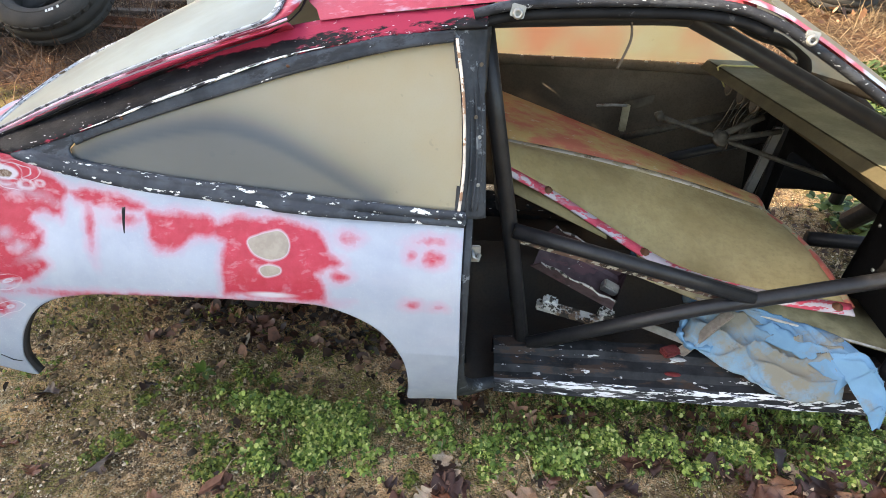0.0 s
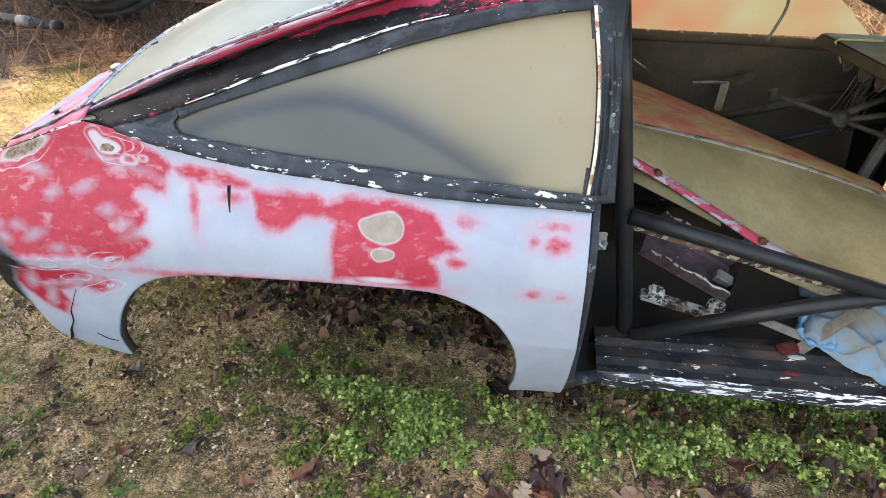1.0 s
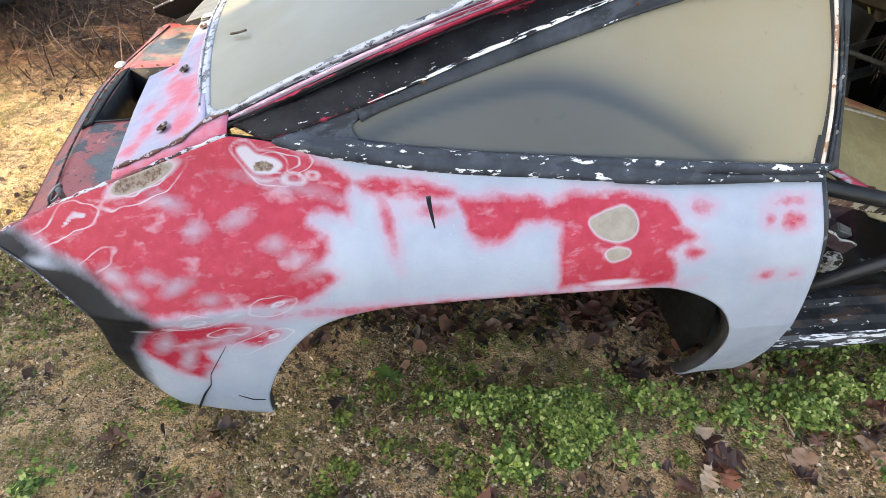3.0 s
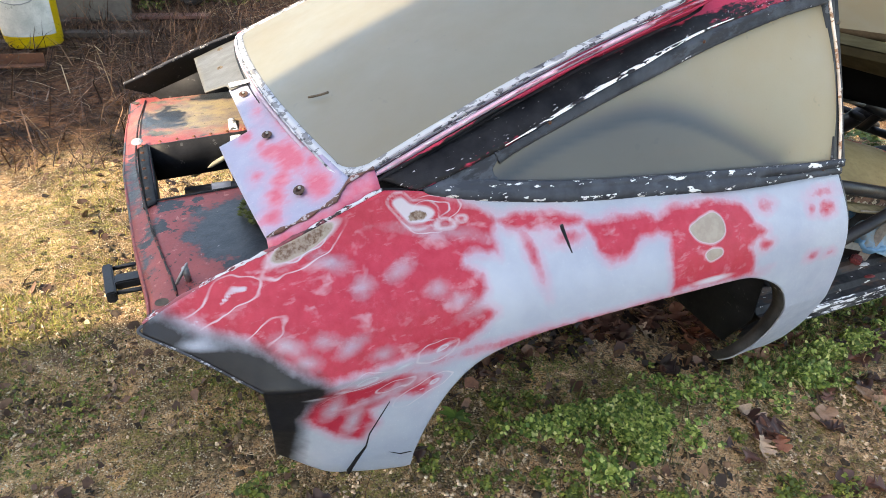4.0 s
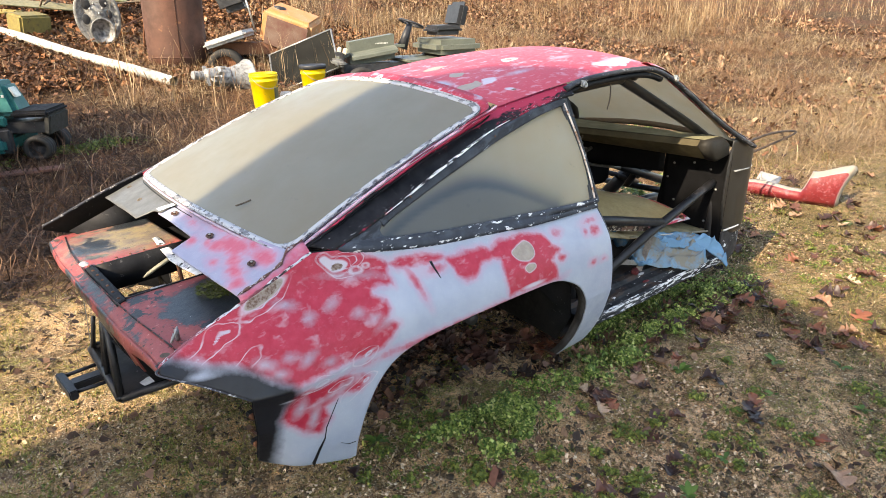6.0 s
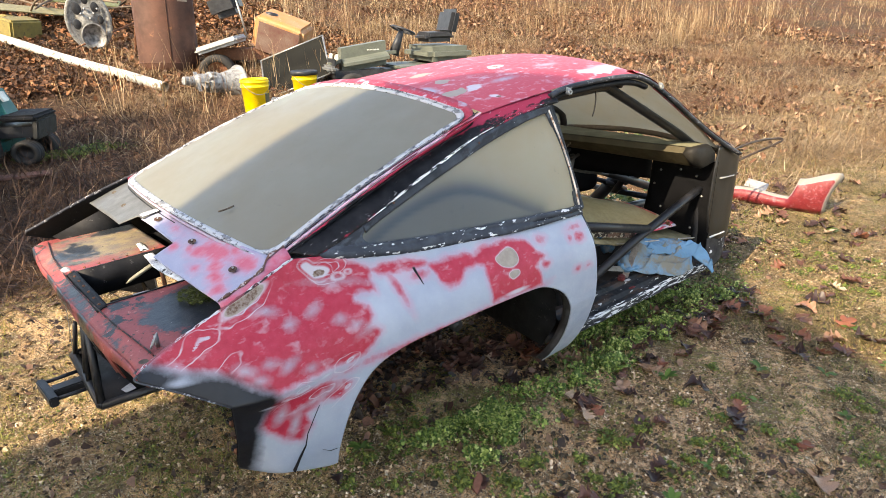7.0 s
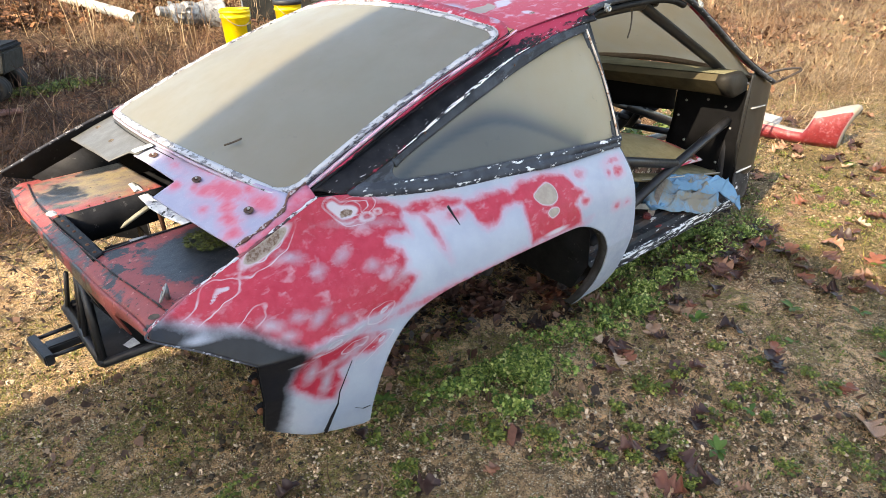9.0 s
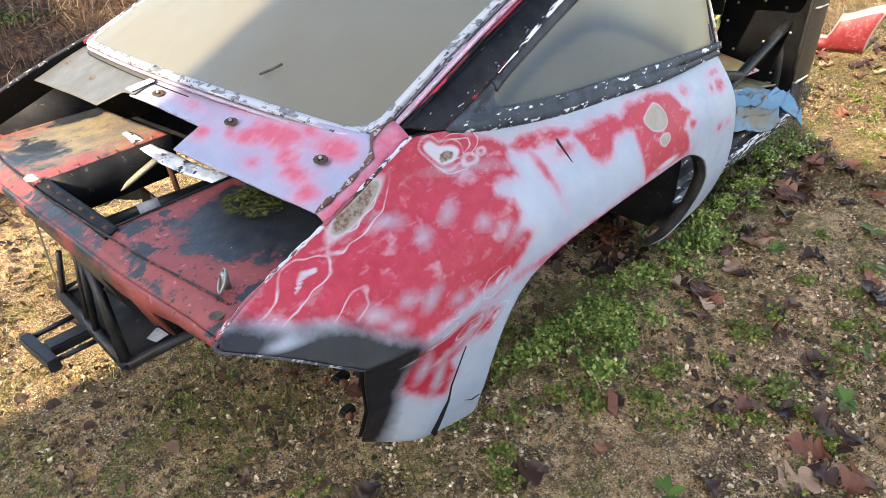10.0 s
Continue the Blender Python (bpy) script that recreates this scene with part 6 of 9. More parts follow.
for k in range(9):
    x0 = 0.86 + 0.012 * k
    part("loose_wire", pipe("loose_wire", curve([(x0, 0.98 - 0.01 * k, 0.80), (x0 - 0.02, 0.97, 0.74 - 0.01 * (k % 3)), (x0 - 0.05 + 0.008 * (k % 4), 0.96, 0.68 - 0.02 * (k % 5))], 4), 0.0022, DIM_STEEL if k % 3 else FELT, 5), car)
part("hanging_wire", pipe("hanging_wire", curve([(0.33, 0.24, 1.20), (0.335, 0.24, 1.165), (0.325, 0.235, 1.13), (0.315, 0.235, 1.10)], 4), 0.003, FELT, 6), car)


# ---- things lying in the shell ----
PANEL_LIP = curve([(0.085, 0.50, 0.718), (0.245, 0.50, 0.636), (0.362, 0.46, 0.583), (0.532, 0.40, 0.508), (0.661, 0.36, 0.471), (0.839, 0.31, 0.462), (1.062, 0.275, 0.462)], 8)
PANEL_FOLD = curve([(0.085, 0.62, 0.736), (0.365, 0.65, 0.681), (0.649, 0.68, 0.609), (0.945, 0.70, 0.515)], 8)
PANEL_TOP = curve([(0.045, 0.95, 0.791), (0.495, 0.92, 0.645), (0.955, 0.85, 0.500)], 8)


def panel_point(a, b):
    """a along the panel, b across it: 0 at the near lip, 0.5 at the fold, 1 at the far edge."""
    at = [np.stack([np.interp(a, np.linspace(0, 1, len(line)), line[:, k]) for k in range(3)], 1) for line in (PANEL_LIP, PANEL_FOLD, PANEL_TOP)]
    lower, upper = np.clip(b * 2, 0, 1)[:, None], np.clip(b * 2 - 1, 0, 1)[:, None]
    p = at[0] + (at[1] - at[0]) * lower + (at[2] - at[1]) * upper
    p[:, 2] += 0.030 * np.sin(np.clip(b * 2, 0, 1) * math.pi) + 0.012 * np.sin(np.clip(b * 2 - 1, 0, 1) * math.pi)
    return p


def faded_band():
    """Olive and orange grime that gives way to old red in soft streaks."""
    n = Nodes("band_paint", 0.85, 0, 0.2)
    at = n.along(18, 4)
    c = n.mix(n.ramp(n.noise(5, 5), 0.38, 0.62), (0.40, 0.30, 0.13), (0.44, 0.24, 0.11))
    c = n.mix(n.ramp(n.noise(9, 6, 0.65, at), 0.47, 0.60, 0, 0.85), c, (0.42, 0.11, 0.085))
    c = n.mix(n.ramp(n.noise(40, 6, 0.7, at), 0.60, 0.66, 0, 0.7), c, (0.50, 0.43, 0.32))
    n.colour(c)
    n.bump(n.noise(150, 3), 0.15, 0.003)
    return n.mat


loose = thing("loose_fender_panel", "olive mossy fibreglass panel with a red lip, inside the shell", "car panel")
na, nb = 40, 24
a, b = np.meshgrid(np.linspace(0, 1, na), np.linspace(0, 1, nb), indexing="ij")
v = panel_point(a.ravel(), b.ravel())
f = [(i * nb + j, i * nb + j + 1, (i + 1) * nb + j + 1, (i + 1) * nb + j) for i in range(na - 1) for j in range(nb - 1)]
solid(part("panel_skin", mesh_of("panel_skin", v, f, MOSSY), loose), 0.006)
LIP = chipped("red_lip_paint", (0.42, 0.055, 0.085), (0.50, 0.44, 0.48), 0.50, 26, (0.46, 0.20, 0.24), 0.55, 20, 6)
t = np.linspace(0, 1, 40)
lipv = panel_point(t, 0 * t) + [0, 0, 0.002]
solid(part("panel_lip", ribbon("panel_lip", lipv, np.array([0, -0.030, -0.004]), np.array([0, 0.006, 0.010]), LIP), loose, "red flange worn to primer"), 0.006)
fold = 0.5 + 0 * t
ridge = panel_point(t, fold) + [0, 0, 0.006]
solid(part("panel_ridge", ribbon("panel_ridge", ridge, np.array([0, -0.006, -0.002]), np.array([0, 0.016, 0.008]), chipped("ridge_paint", (0.22, 0.19, 0.13), (0.42, 0.38, 0.33), 0.5, 30, (0.13, 0.10, 0.08), 0.7, 15, 5)), loose), 0.004)
band_v = np.concatenate([panel_point(t, fold + (1 - fold) * k) + [0, 0, 0.008] for k in (0.04, 0.25, 0.5, 0.75, 1.0)])
solid(part("panel_band", mesh_of("panel_band", band_v, [(40 * j + k, 40 * j + k + 1, 40 * j + 41 + k, 40 * j + 40 + k) for j in range(4) for k in range(39)], faded_band()), loose, "olive band fading to red"), 0.004)
t = np.linspace(0, 1, 16)
part("panel_end", pipe("panel_end", panel_point(0 * t + 1, t), 0.014, chipped("end_paint", (0.30, 0.08, 0.06), (0.3, 0.25, 0.15), 0.5, 14), 8, flat=0.6), loose)
for s in (0.14, 0.48, 0.96):
    p = panel_point(np.array([s]), np.array([0.0]))[0] + [0, -0.012, 0.006]
    part("bolt", lathe("bolt", [(0.0, 0.012), (0.006, 0.011), (0.007, 0.004), (0.014, 0.003), (0.015, 0.0)], RUST, Matrix.Translation(p) @ pose(0, 0, 0, 18, 0, 0), 8), loose)

under = thing("weathered_sheet", "weathered tan flat sheet under the fender panel", "sheet")
v = np.array([(0.50, 0.345, 0.470), (0.66, 0.310, 0.430), (1.185, 0.205, 0.372), (1.185, 0.42, 0.385), (0.68, 0.60, 0.465), (0.52, 0.62, 0.500)])
solid(part("skin", mesh_of("loose_under", v, [(0, 1, 4, 5), (1, 2, 3, 4)], chipped("tan_flake", (0.20, 0.17, 0.10), (0.30, 0.28, 0.22), 0.66, 30)), under), 0.006)
solid(part("flap", mesh_of("loose_flap", [(0.10, 0.46, 0.665), (0.40, 0.405, 0.553), (0.40, 0.62, 0.575), (0.10, 0.72, 0.70)], [(0, 1, 2, 3)], MOSSY), under, "olive mossy flap"), 0.004)
part("bright_edge", pipe("bright_edge", [(0.66, 0.308, 0.433), (0.90, 0.260, 0.407), (1.185, 0.203, 0.374), (1.188, 0.30, 0.381)], 0.0035, plain("scraped_edge", (0.5, 0.48, 0.44), (0.3, 0.28, 0.24), 0.6, scale=30), 6), under, "scraped pale edge")

lid = thing("battery_tray", "grimy black metal trough with torn bright edges on the shell floor", "tray")
tray_at = pose(0.33, 0.36, 0.47, 24, 24, -8)
tray_line = [(-0.066, 0.030), (-0.058, -0.022), (-0.050, -0.028), (0.046, -0.028), (0.056, -0.020), (0.064, 0.036)]
tray_x = np.linspace(-0.13, 0.13, 14)
v = np.array([tray_at @ Vector((x + 0.010 * math.sin(9 * k + 40 * x), y, z + 0.006 * math.sin(70 * x + k) * (k in (0, 5)))) for k, (y, z) in enumerate(tray_line) for x in tray_x])
solid(part("pan", mesh_of("pan", v, [(14 * j + k, 14 * j + k + 1, 14 * j + 15 + k, 14 * j + 14 + k) for j in range(5) for k in range(13)], chipped("grimy_pan", (0.045, 0.030, 0.034), (0.30, 0.29, 0.27), 0.66, 60, (0.10, 0.055, 0.062), 0.5, 10, 2), smooth_shade=False), lid), 0.003)
for k in (0, 5):
    part("torn_edge", pipe("torn_edge", v[14 * k:14 * k + 14], [0.002 + 0.0025 * abs(math.sin(j * 2.1 + k)) for j in range(14)], chipped("torn_edge_steel", (0.20, 0.19, 0.18), (0.03, 0.027, 0.025), 0.52, 60), 6), lid, "bright torn edge")
part("end_plate", mesh_of("end_plate", v[13::14], [(0, 1, 2, 3, 4, 5)], plain("purple_grime", (0.085, 0.045, 0.055), (0.05, 0.03, 0.035), 0.5, scale=20)), lid)
part("tab", box("tab", (0.05, 0.03, 0.03), STEEL, pose(0.42, 0.33, 0.43, 20, 24, -8), 0.004), lid)
bracket = thing("steel_bracket", "bare steel bracket with lugs on the shell floor", "bracket")
part("bar", box("bar", (0.24, 0.035, 0.022), chipped("bracket_grime", (0.26, 0.255, 0.24), (0.04, 0.035, 0.03), 0.52, 40, (0.15, 0.10, 0.07)), pose(0.33, 0.31, 0.335, 8, 10, -6), 0.004), bracket)
for k in (0, 1):
    part("lug", box("lug", (0.045, 0.04, 0.04), chipped("white_lug", (0.30, 0.30, 0.29), (0.05, 0.045, 0.04), 0.53, 50), pose(0.25 + 0.17 * k, 0.31, 0.372 - 0.028 * k, 8, 10, -6), 0.008), bracket)
board = thing("wooden_slat", "short grey wooden slat leaning on the sill", "slat")
part("slat", box("slat", (0.19, 0.03, 0.012), plain("grey_wood", (0.22, 0.19, 0.16), (0.13, 0.11, 0.095), 0.9, scale=30), pose(0.685, 0.235, 0.365, 20, -52, 12), 0.003), board)
angle = thing("steel_angle", "bare steel angle lying on the sill", "bracket")
part("flange", box("flange", (0.20, 0.028, 0.005), STEEL, pose(0.575, 0.26, 0.335, 0, 14, -10), 0.001), angle)
part("web", box("web", (0.20, 0.005, 0.024), STEEL, pose(0.575, 0.247, 0.347, 0, 14, -10), 0.001), angle)
flake = thing("red_plastic_piece", "small broken red plastic piece on the sill", "debris")
part("piece", box("piece", (0.06, 0.035, 0.02), plain("broken_red", (0.13, 0.022, 0.022), scale=50), pose(0.60, 0.22, 0.300, 10, 5, 30), 0.006), flake)


def cloth_material(name, clean, grime):
    n = Nodes(name, 0.9, 0, 0.1)
    c = n.mix(n.ramp(n.noise(6, 5), 0.4, 0.62), clean, tuple(v * 1.25 for v in clean))
    c = n.mix(n.ramp(n.noise(7, 7, 0.72), 0.60 - 0.2 * grime, 0.74 - 0.2 * grime, 0, 0.9), c, (0.185, 0.165, 0.125))
    c = n.mix(n.ramp(n.noise(24, 6, 0.7), 0.60, 0.70, 0, 0.5 * grime), c, (0.07, 0.065, 0.055))
    n.colour(c)
    n.bump(n.noise(420, 2), 0.25, 0.002)
    return n.mat


def pleats(p, way, scale, seed):
    """Sharp creases that run along a direction, warped a little."""
    a = radians(way)
    q = np.stack([p[:, 0] * math.cos(a) + p[:, 1] * math.sin(a), -p[:, 0] * math.sin(a) + p[:, 1] * math.cos(a), 0 * p[:, 0]], 1)
    q[:, 1] += 0.018 * vnoise(q, 9, seed + 3)
    return (1 - np.abs(vnoise(q * [0.22, 1.0, 1.0], scale, seed))) ** 3


def drape(name, back, front, nu, nv, fold, seed, hump_z=0.02):
    """Cloth stretched between two edges, with creases; it falls flat towards its edges."""
    u, w = np.meshgrid(np.linspace(0, 1, nu), np.linspace(0, 1, nv), indexing="ij")
    u, w = u.ravel(), w.ravel()
    b, f = (np.stack([np.interp(u, np.linspace(0, 1, len(line)), line[:, k]) for k in range(3)], 1) for line in (curve(back, 8), curve(front, 8)))
    p = b + (f - b) * w[:, None]
    body = np.sin(math.pi * np.clip(0.06 + 0.9 * w, 0, 1)) * smooth(0, 0.08, u) * smooth(1, 0.92, u)
    flat = p * [1, 1, 0]
    h = pleats(flat, -32, 24, seed) * 0.6 + pleats(flat, -50, 40, seed + 1) * 0.16 + pleats(flat, -8, 34, seed + 2) * 0.45
    p[:, 2] += hump_z * np.sin(math.pi * w) + fold * h * (0.2 + 0.8 * body)
    p[:, 1] += 0.004 * vnoise(flat, 9, seed + 5)
    faces = [(i * nv + j, i * nv + j + 1, (i + 1) * nv + j + 1, (i + 1) * nv + j) for i in range(nu - 1) for j in range(nv - 1)]
    return p, faces


jacket = thing("blue_jacket", "crumpled pale blue work jacket with grime, hanging over the sill", "jacket")
CLOTH, DIRTY = cloth_material("blue_cloth", (0.105, 0.215, 0.33), 0.35), cloth_material("soiled_cloth", (0.12, 0.20, 0.27), 1.0)
v, f = drape("cloth", [(0.645, 0.31, 0.335), (0.72, 0.33, 0.350), (0.85, 0.32, 0.355), (0.97, 0.30, 0.350), (1.07, 0.25, 0.360)], [(0.625, 0.235, 0.318), (0.70, 0.195, 0.290), (0.80, 0.140, 0.272), (0.90, 0.098, 0.262), (1.03, 0.098, 0.270)], 150, 80, 0.075, 31, 0.020)
solid(part("cloth", mesh_of("jacket_body", v, f, DIRTY), jacket, "soiled grey-blue jacket body"), 0.004)
v, f = drape("sleeve", [(0.74, 0.31, 0.385), (0.88, 0.285, 0.395), (1.02, 0.24, 0.395), (1.10, 0.16, 0.365), (1.120, 0.075, 0.315), (1.105, 0.028, 0.255)], [(0.72, 0.285, 0.372), (0.86, 0.245, 0.372), (0.97, 0.175, 0.350), (1.03, 0.11, 0.325), (1.062, 0.058, 0.292), (1.085, 0.022, 0.252)], 120, 40, 0.058, 47, 0.012)
solid(part("sleeve", mesh_of("jacket_sleeve", v, f, CLOTH), jacket, "clean blue sleeve hanging over the sill"), 0.008)
v, f = drape("flap", [(0.76, 0.30, 0.37), (0.90, 0.25, 0.375), (1.0, 0.19, 0.345), (1.05, 0.13, 0.32)], [(0.79, 0.27, 0.355), (0.90, 0.20, 0.345), (0.98, 0.145, 0.320), (1.01, 0.105, 0.292)], 90, 30, 0.050, 61, 0.010)
solid(part("flap", mesh_of("jacket_flap", v, f, CLOTH), jacket, "folded blue front edge"), 0.006)
loop = curve([(0.640, 0.285, 0.365), (0.622, 0.250, 0.345), (0.648, 0.222, 0.325), (0.700, 0.222, 0.325), (0.722, 0.262, 0.350), (0.715, 0.300, 0.372)], 8)
part("collar", pipe("collar", loop, [0.008 + 0.004 * math.sin(k * 0.9) + 0.002 * math.sin(k * 2.3) for k in range(len(loop))], CLOTH, 10, flat=2.4), jacket, "rolled blue collar")
# far sleeve, in a darker blue than the rest of the jacket
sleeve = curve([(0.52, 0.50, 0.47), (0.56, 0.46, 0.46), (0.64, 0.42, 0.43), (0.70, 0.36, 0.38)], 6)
part("far_sleeve", pipe("far_sleeve", sleeve, [0.032 + 0.012 * math.sin(k * 1.7) for k in range(len(sleeve))], cloth_material("dark_blue_cloth", (0.035, 0.085, 0.14), 0.5), 12), jacket, "dark blue far sleeve")


# ---- things in the yard ----
def M(x, y, z=0.0, turn=0.0, tx=0.0, ty=0.0):
    return pose(x, y, gz(x, y) + z, tx, ty, turn)


RUBBER = plain("old_rubber", (0.016, 0.0155, 0.015), (0.034, 0.031, 0.028), 0.8, scale=9)
YELLOW = plain("yellow_plastic", (0.75, 0.52, 0.01), (0.62, 0.42, 0.01), 0.45, scale=5)
WHITE = plain("white_pvc", (0.66, 0.65, 0.62), (0.46, 0.44, 0.40), 0.5, scale=6, wear=(0.26, 0.21, 0.15), wear_at=0.60)
# pipe dirt; its dark tone and blotches also paint the tree's shadow bands
PVC = plain("dirty_shaded_pvc", (0.44, 0.43, 0.40), (0.27, 0.26, 0.23), 0.6, scale=4, wear=(0.14, 0.12, 0.09), wear_at=0.58)
TANK_RUST = plain("tank_rust", (0.085, 0.035, 0.022), (0.055, 0.028, 0.02), 0.7, scale=4, wear=(0.14, 0.06, 0.03), wear_at=0.62)
TEAL = plain("teal_plastic", (0.006, 0.082, 0.080), (0.008, 0.105, 0.102), 0.45, scale=8)
GREY_GREEN = plain("grey_green_plastic", (0.078, 0.086, 0.070), (0.108, 0.116, 0.094), 0.5, scale=5, fine=60)
VINYL = plain("black_vinyl", (0.016, 0.0165, 0.02), (0.03, 0.032, 0.036), 0.45, scale=14)
ORANGE = plain("faded_orange_paint", (0.42, 0.17, 0.055), (0.33, 0.20, 0.11), 0.7, scale=6, wear=(0.45, 0.33, 0.2), wear_at=0.6)
ALLOY = plain("cast_alloy", (0.32, 0.32, 0.31), (0.14, 0.14, 0.14), 0.65, 0.4, scale=16, wear=(0.12, 0.11, 0.1), wear_at=0.58)


def tyre_mesh(name, r, w, at):
    """A tyre about its axle, with shoulder and tread grooves."""
    line = [(r * 0.60, -w * 0.36), (r * 0.66, -w * 0.46), (r * 0.84, -w * 0.50), (r * 0.95, -w * 0.44), (r, -w * 0.34), (r, -w * 0.20), (r * 0.975, -w * 0.185), (r * 0.975, -w * 0.14), (r, -w * 0.12),
            (r, w * 0.12), (r * 0.975, w * 0.14), (r * 0.975, w * 0.185), (r, w * 0.20), (r, w * 0.34), (r * 0.95, w * 0.44), (r * 0.84, w * 0.50), (r * 0.66, w * 0.46), (r * 0.60, w * 0.36), (r * 0.58, 0.0), (r * 0.60, -w * 0.36)]
    return lathe(name, line, RUBBER, at, 44)


def tyre(label, r, w, at):
    ob = thing("tyre", label, "tyre", "tyres in the yard", at)
    part("casing", tyre_mesh("casing", r, w, Matrix.Translation((0, 0, w * 0.5))), ob)
    for side in (-1, 1):
        part("sidewall_rib", lathe("sidewall_rib", [(r * 0.74, 0.0), (r * 0.75, 0.006 * side), (r * 0.765, 0.006 * side), (r * 0.775, 0.0)], RUBBER, Matrix.Translation((0, 0, w * 0.5 + side * w * 0.482)), 44), ob)
    for k in range(36):
        a = 2 * math.pi * k / 36
        for side in (-1, 1):
            part("tread_block", box("tread_block", (0.014, r * 0.12, w * 0.13), RUBBER, Matrix.Rotation(a, 4, "Z") @ Matrix.Translation((r, 0, w * (0.5 + 0.27 * side))), 0.003, 1), ob)
    return ob


tyre("large worn black tyre lying flat in dead brush", 0.42, 0.27, M(-3.30, 3.42, 0.22, 10, 34, -6))
tyre("worn black tyre leaning under another in dead brush", 0.40, 0.25, M(-3.72, 3.66, 0.12, 20, 24, -14))
for k, (x, z) in enumerate(((0.02, 0.012), (0.05, 0.0), (0.075, 0.006), (0.13, 0.0))):
    mark = tagged(new("paint_mark", box("paint_mark", (0.016, 0.002, 0.024), plain("white_mark", (0.6, 0.6, 0.58)), Matrix(), 0.0005, 1)), "")
    mark.parent = [o for o in scene.objects if o.name == "tyre"][0]
    mark.matrix_local = Matrix.Rotation(-1.35 + 2.2 * x, 4, "Z") @ Matrix.Translation((0.335, 0, 0.272)) @ pose(0, 0, 0, 90, 0, 90)
tyre("worn black tyre lying in leaves beyond the shell", 0.30, 0.2, M(2.95, 4.95, 0.0, 0, 8, 3))
for k, (a, b, r) in enumerate(([(-4.6, 3.12), (-3.55, 2.92), 0.035],)):
    ob = thing("grey_pipe", "black corrugated drain pipe with a grey coupling beside the tyre", "pipe")
    part("tube", pipe("tube", [(*a, gz(*a) + r), (*b, gz(*b) + r)], r, plain("black_pipe_plastic", (0.03, 0.03, 0.032), (0.05, 0.05, 0.05), 0.5), 14), ob)
    part("coupling", pipe("coupling", [(-3.92, 2.99, gz(-3.92, 2.99) + r), (-3.80, 2.967, gz(-3.80, 2.967) + r)], r + 0.006, plain("grey_coupling", (0.20, 0.20, 0.20)), 14), ob, "grey pipe coupling")
    part("end_ring", pipe("end_ring", [(-3.60, 2.929, gz(-3.60, 2.93) + r), (-3.55, 2.92, gz(-3.55, 2.92) + r)], r + 0.005, plain("pipe_ring", (0.03, 0.03, 0.03)), 14), ob)
ob = thing("rusty_angle_iron", "rusty angle iron lying in brush", "scrap")
part("flange", box("flange", (0.9, 0.07, 0.008), RUST, M(-2.75, 3.55, 0.03, -6), 0.001), ob)
part("web", box("web", (0.9, 0.008, 0.06), RUST, M(-2.75, 3.59, 0.06, -6), 0.001), ob)
for k, (x, y, turn) in enumerate(((-2.95, 3.95, 4), (-2.15, 4.10, -12), (-2.55, 4.3, 20))):
    ob = thing("plank", "dark rotten wooden plank in the brush", "plank", "planks in the brush", M(x, y, 0.02, turn))
    part("board", box("board", (0.9, 0.11, 0.035), plain("rotten_wood", (0.09, 0.065, 0.05), (0.05, 0.038, 0.03), 0.95, scale=18), Matrix(), 0.006), ob)


def bucket(label, at, scale=1.0, lid=None, label_patch=None, group="yellow buckets"):
    ob = thing("bucket", label, "bucket", group, at)
    s = scale
    part("shell", lathe("shell", [(0.0, 0.004), (0.126 * s, 0.0), (0.131 * s, 0.006 * s), (0.146 * s, 0.285 * s), (0.154 * s, 0.288 * s), (0.155 * s, 0.300 * s), (0.148 * s, 0.304 * s), (0.149 * s, 0.335 * s), (0.157 * s, 0.338 * s),
                                 (0.157 * s, 0.350 * s), (0.150 * s, 0.352 * s), (0.150 * s, 0.366 * s), (0.154 * s, 0.372 * s), (0.147 * s, 0.372 * s), (0.143 * s, 0.35 * s), (0.124 * s, 0.012), (0.0, 0.012)], YELLOW, Matrix(), 36), ob)
    part("bail", pipe("bail", [(0.157 * s * math.cos(a), 0.157 * s * math.sin(a), (0.335 - 0.12 * math.sin((a - 3.4) / 2.6 * math.pi)) * s) for a in np.linspace(3.4, 6.0, 12)], 0.003, STEEL, 6), ob, "thin wire handle")
    if lid:
        part("lid", lathe("lid", [(0.0, 0.385 * s), (0.13 * s, 0.385 * s), (0.135 * s, 0.392 * s), (0.158 * s, 0.392 * s), (0.164 * s, 0.385 * s), (0.164 * s, 0.345 * s), (0.158 * s, 0.345 * s)], VINYL, Matrix(), 36), ob, "black lid")
    if label_patch:
        m, a0, a1, z0, z1 = label_patch
        aa = np.linspace(radians(a0), radians(a1), 14)
        rr = lambda z: (0.132 + 0.052 * z / s * 1.0) * s + 0.0015
        v = [(rr(z) * math.cos(a), rr(z) * math.sin(a), z) for z in (z0 * s, z1 * s) for a in aa]
        patch = part("label", mesh_of("label", v, [(k, k + 1, 15 + k, 14 + k) for k in range(13)], m), ob)
    return ob


DARK_LABEL = plain("dark_label", (0.05, 0.055, 0.03), (0.12, 0.12, 0.08), 0.5, scale=20, wear=(0.5, 0.5, 0.45), wear_at=0.62)
bucket("bright yellow plastic bucket with a dark label, standing in dead grass", M(0.95, 5.58), 1.03, None, (DARK_LABEL, -68, -8, 0.06, 0.22))
bucket("yellow plastic bucket with a black lid among scrap", M(1.66, 5.78), 1.0, True)
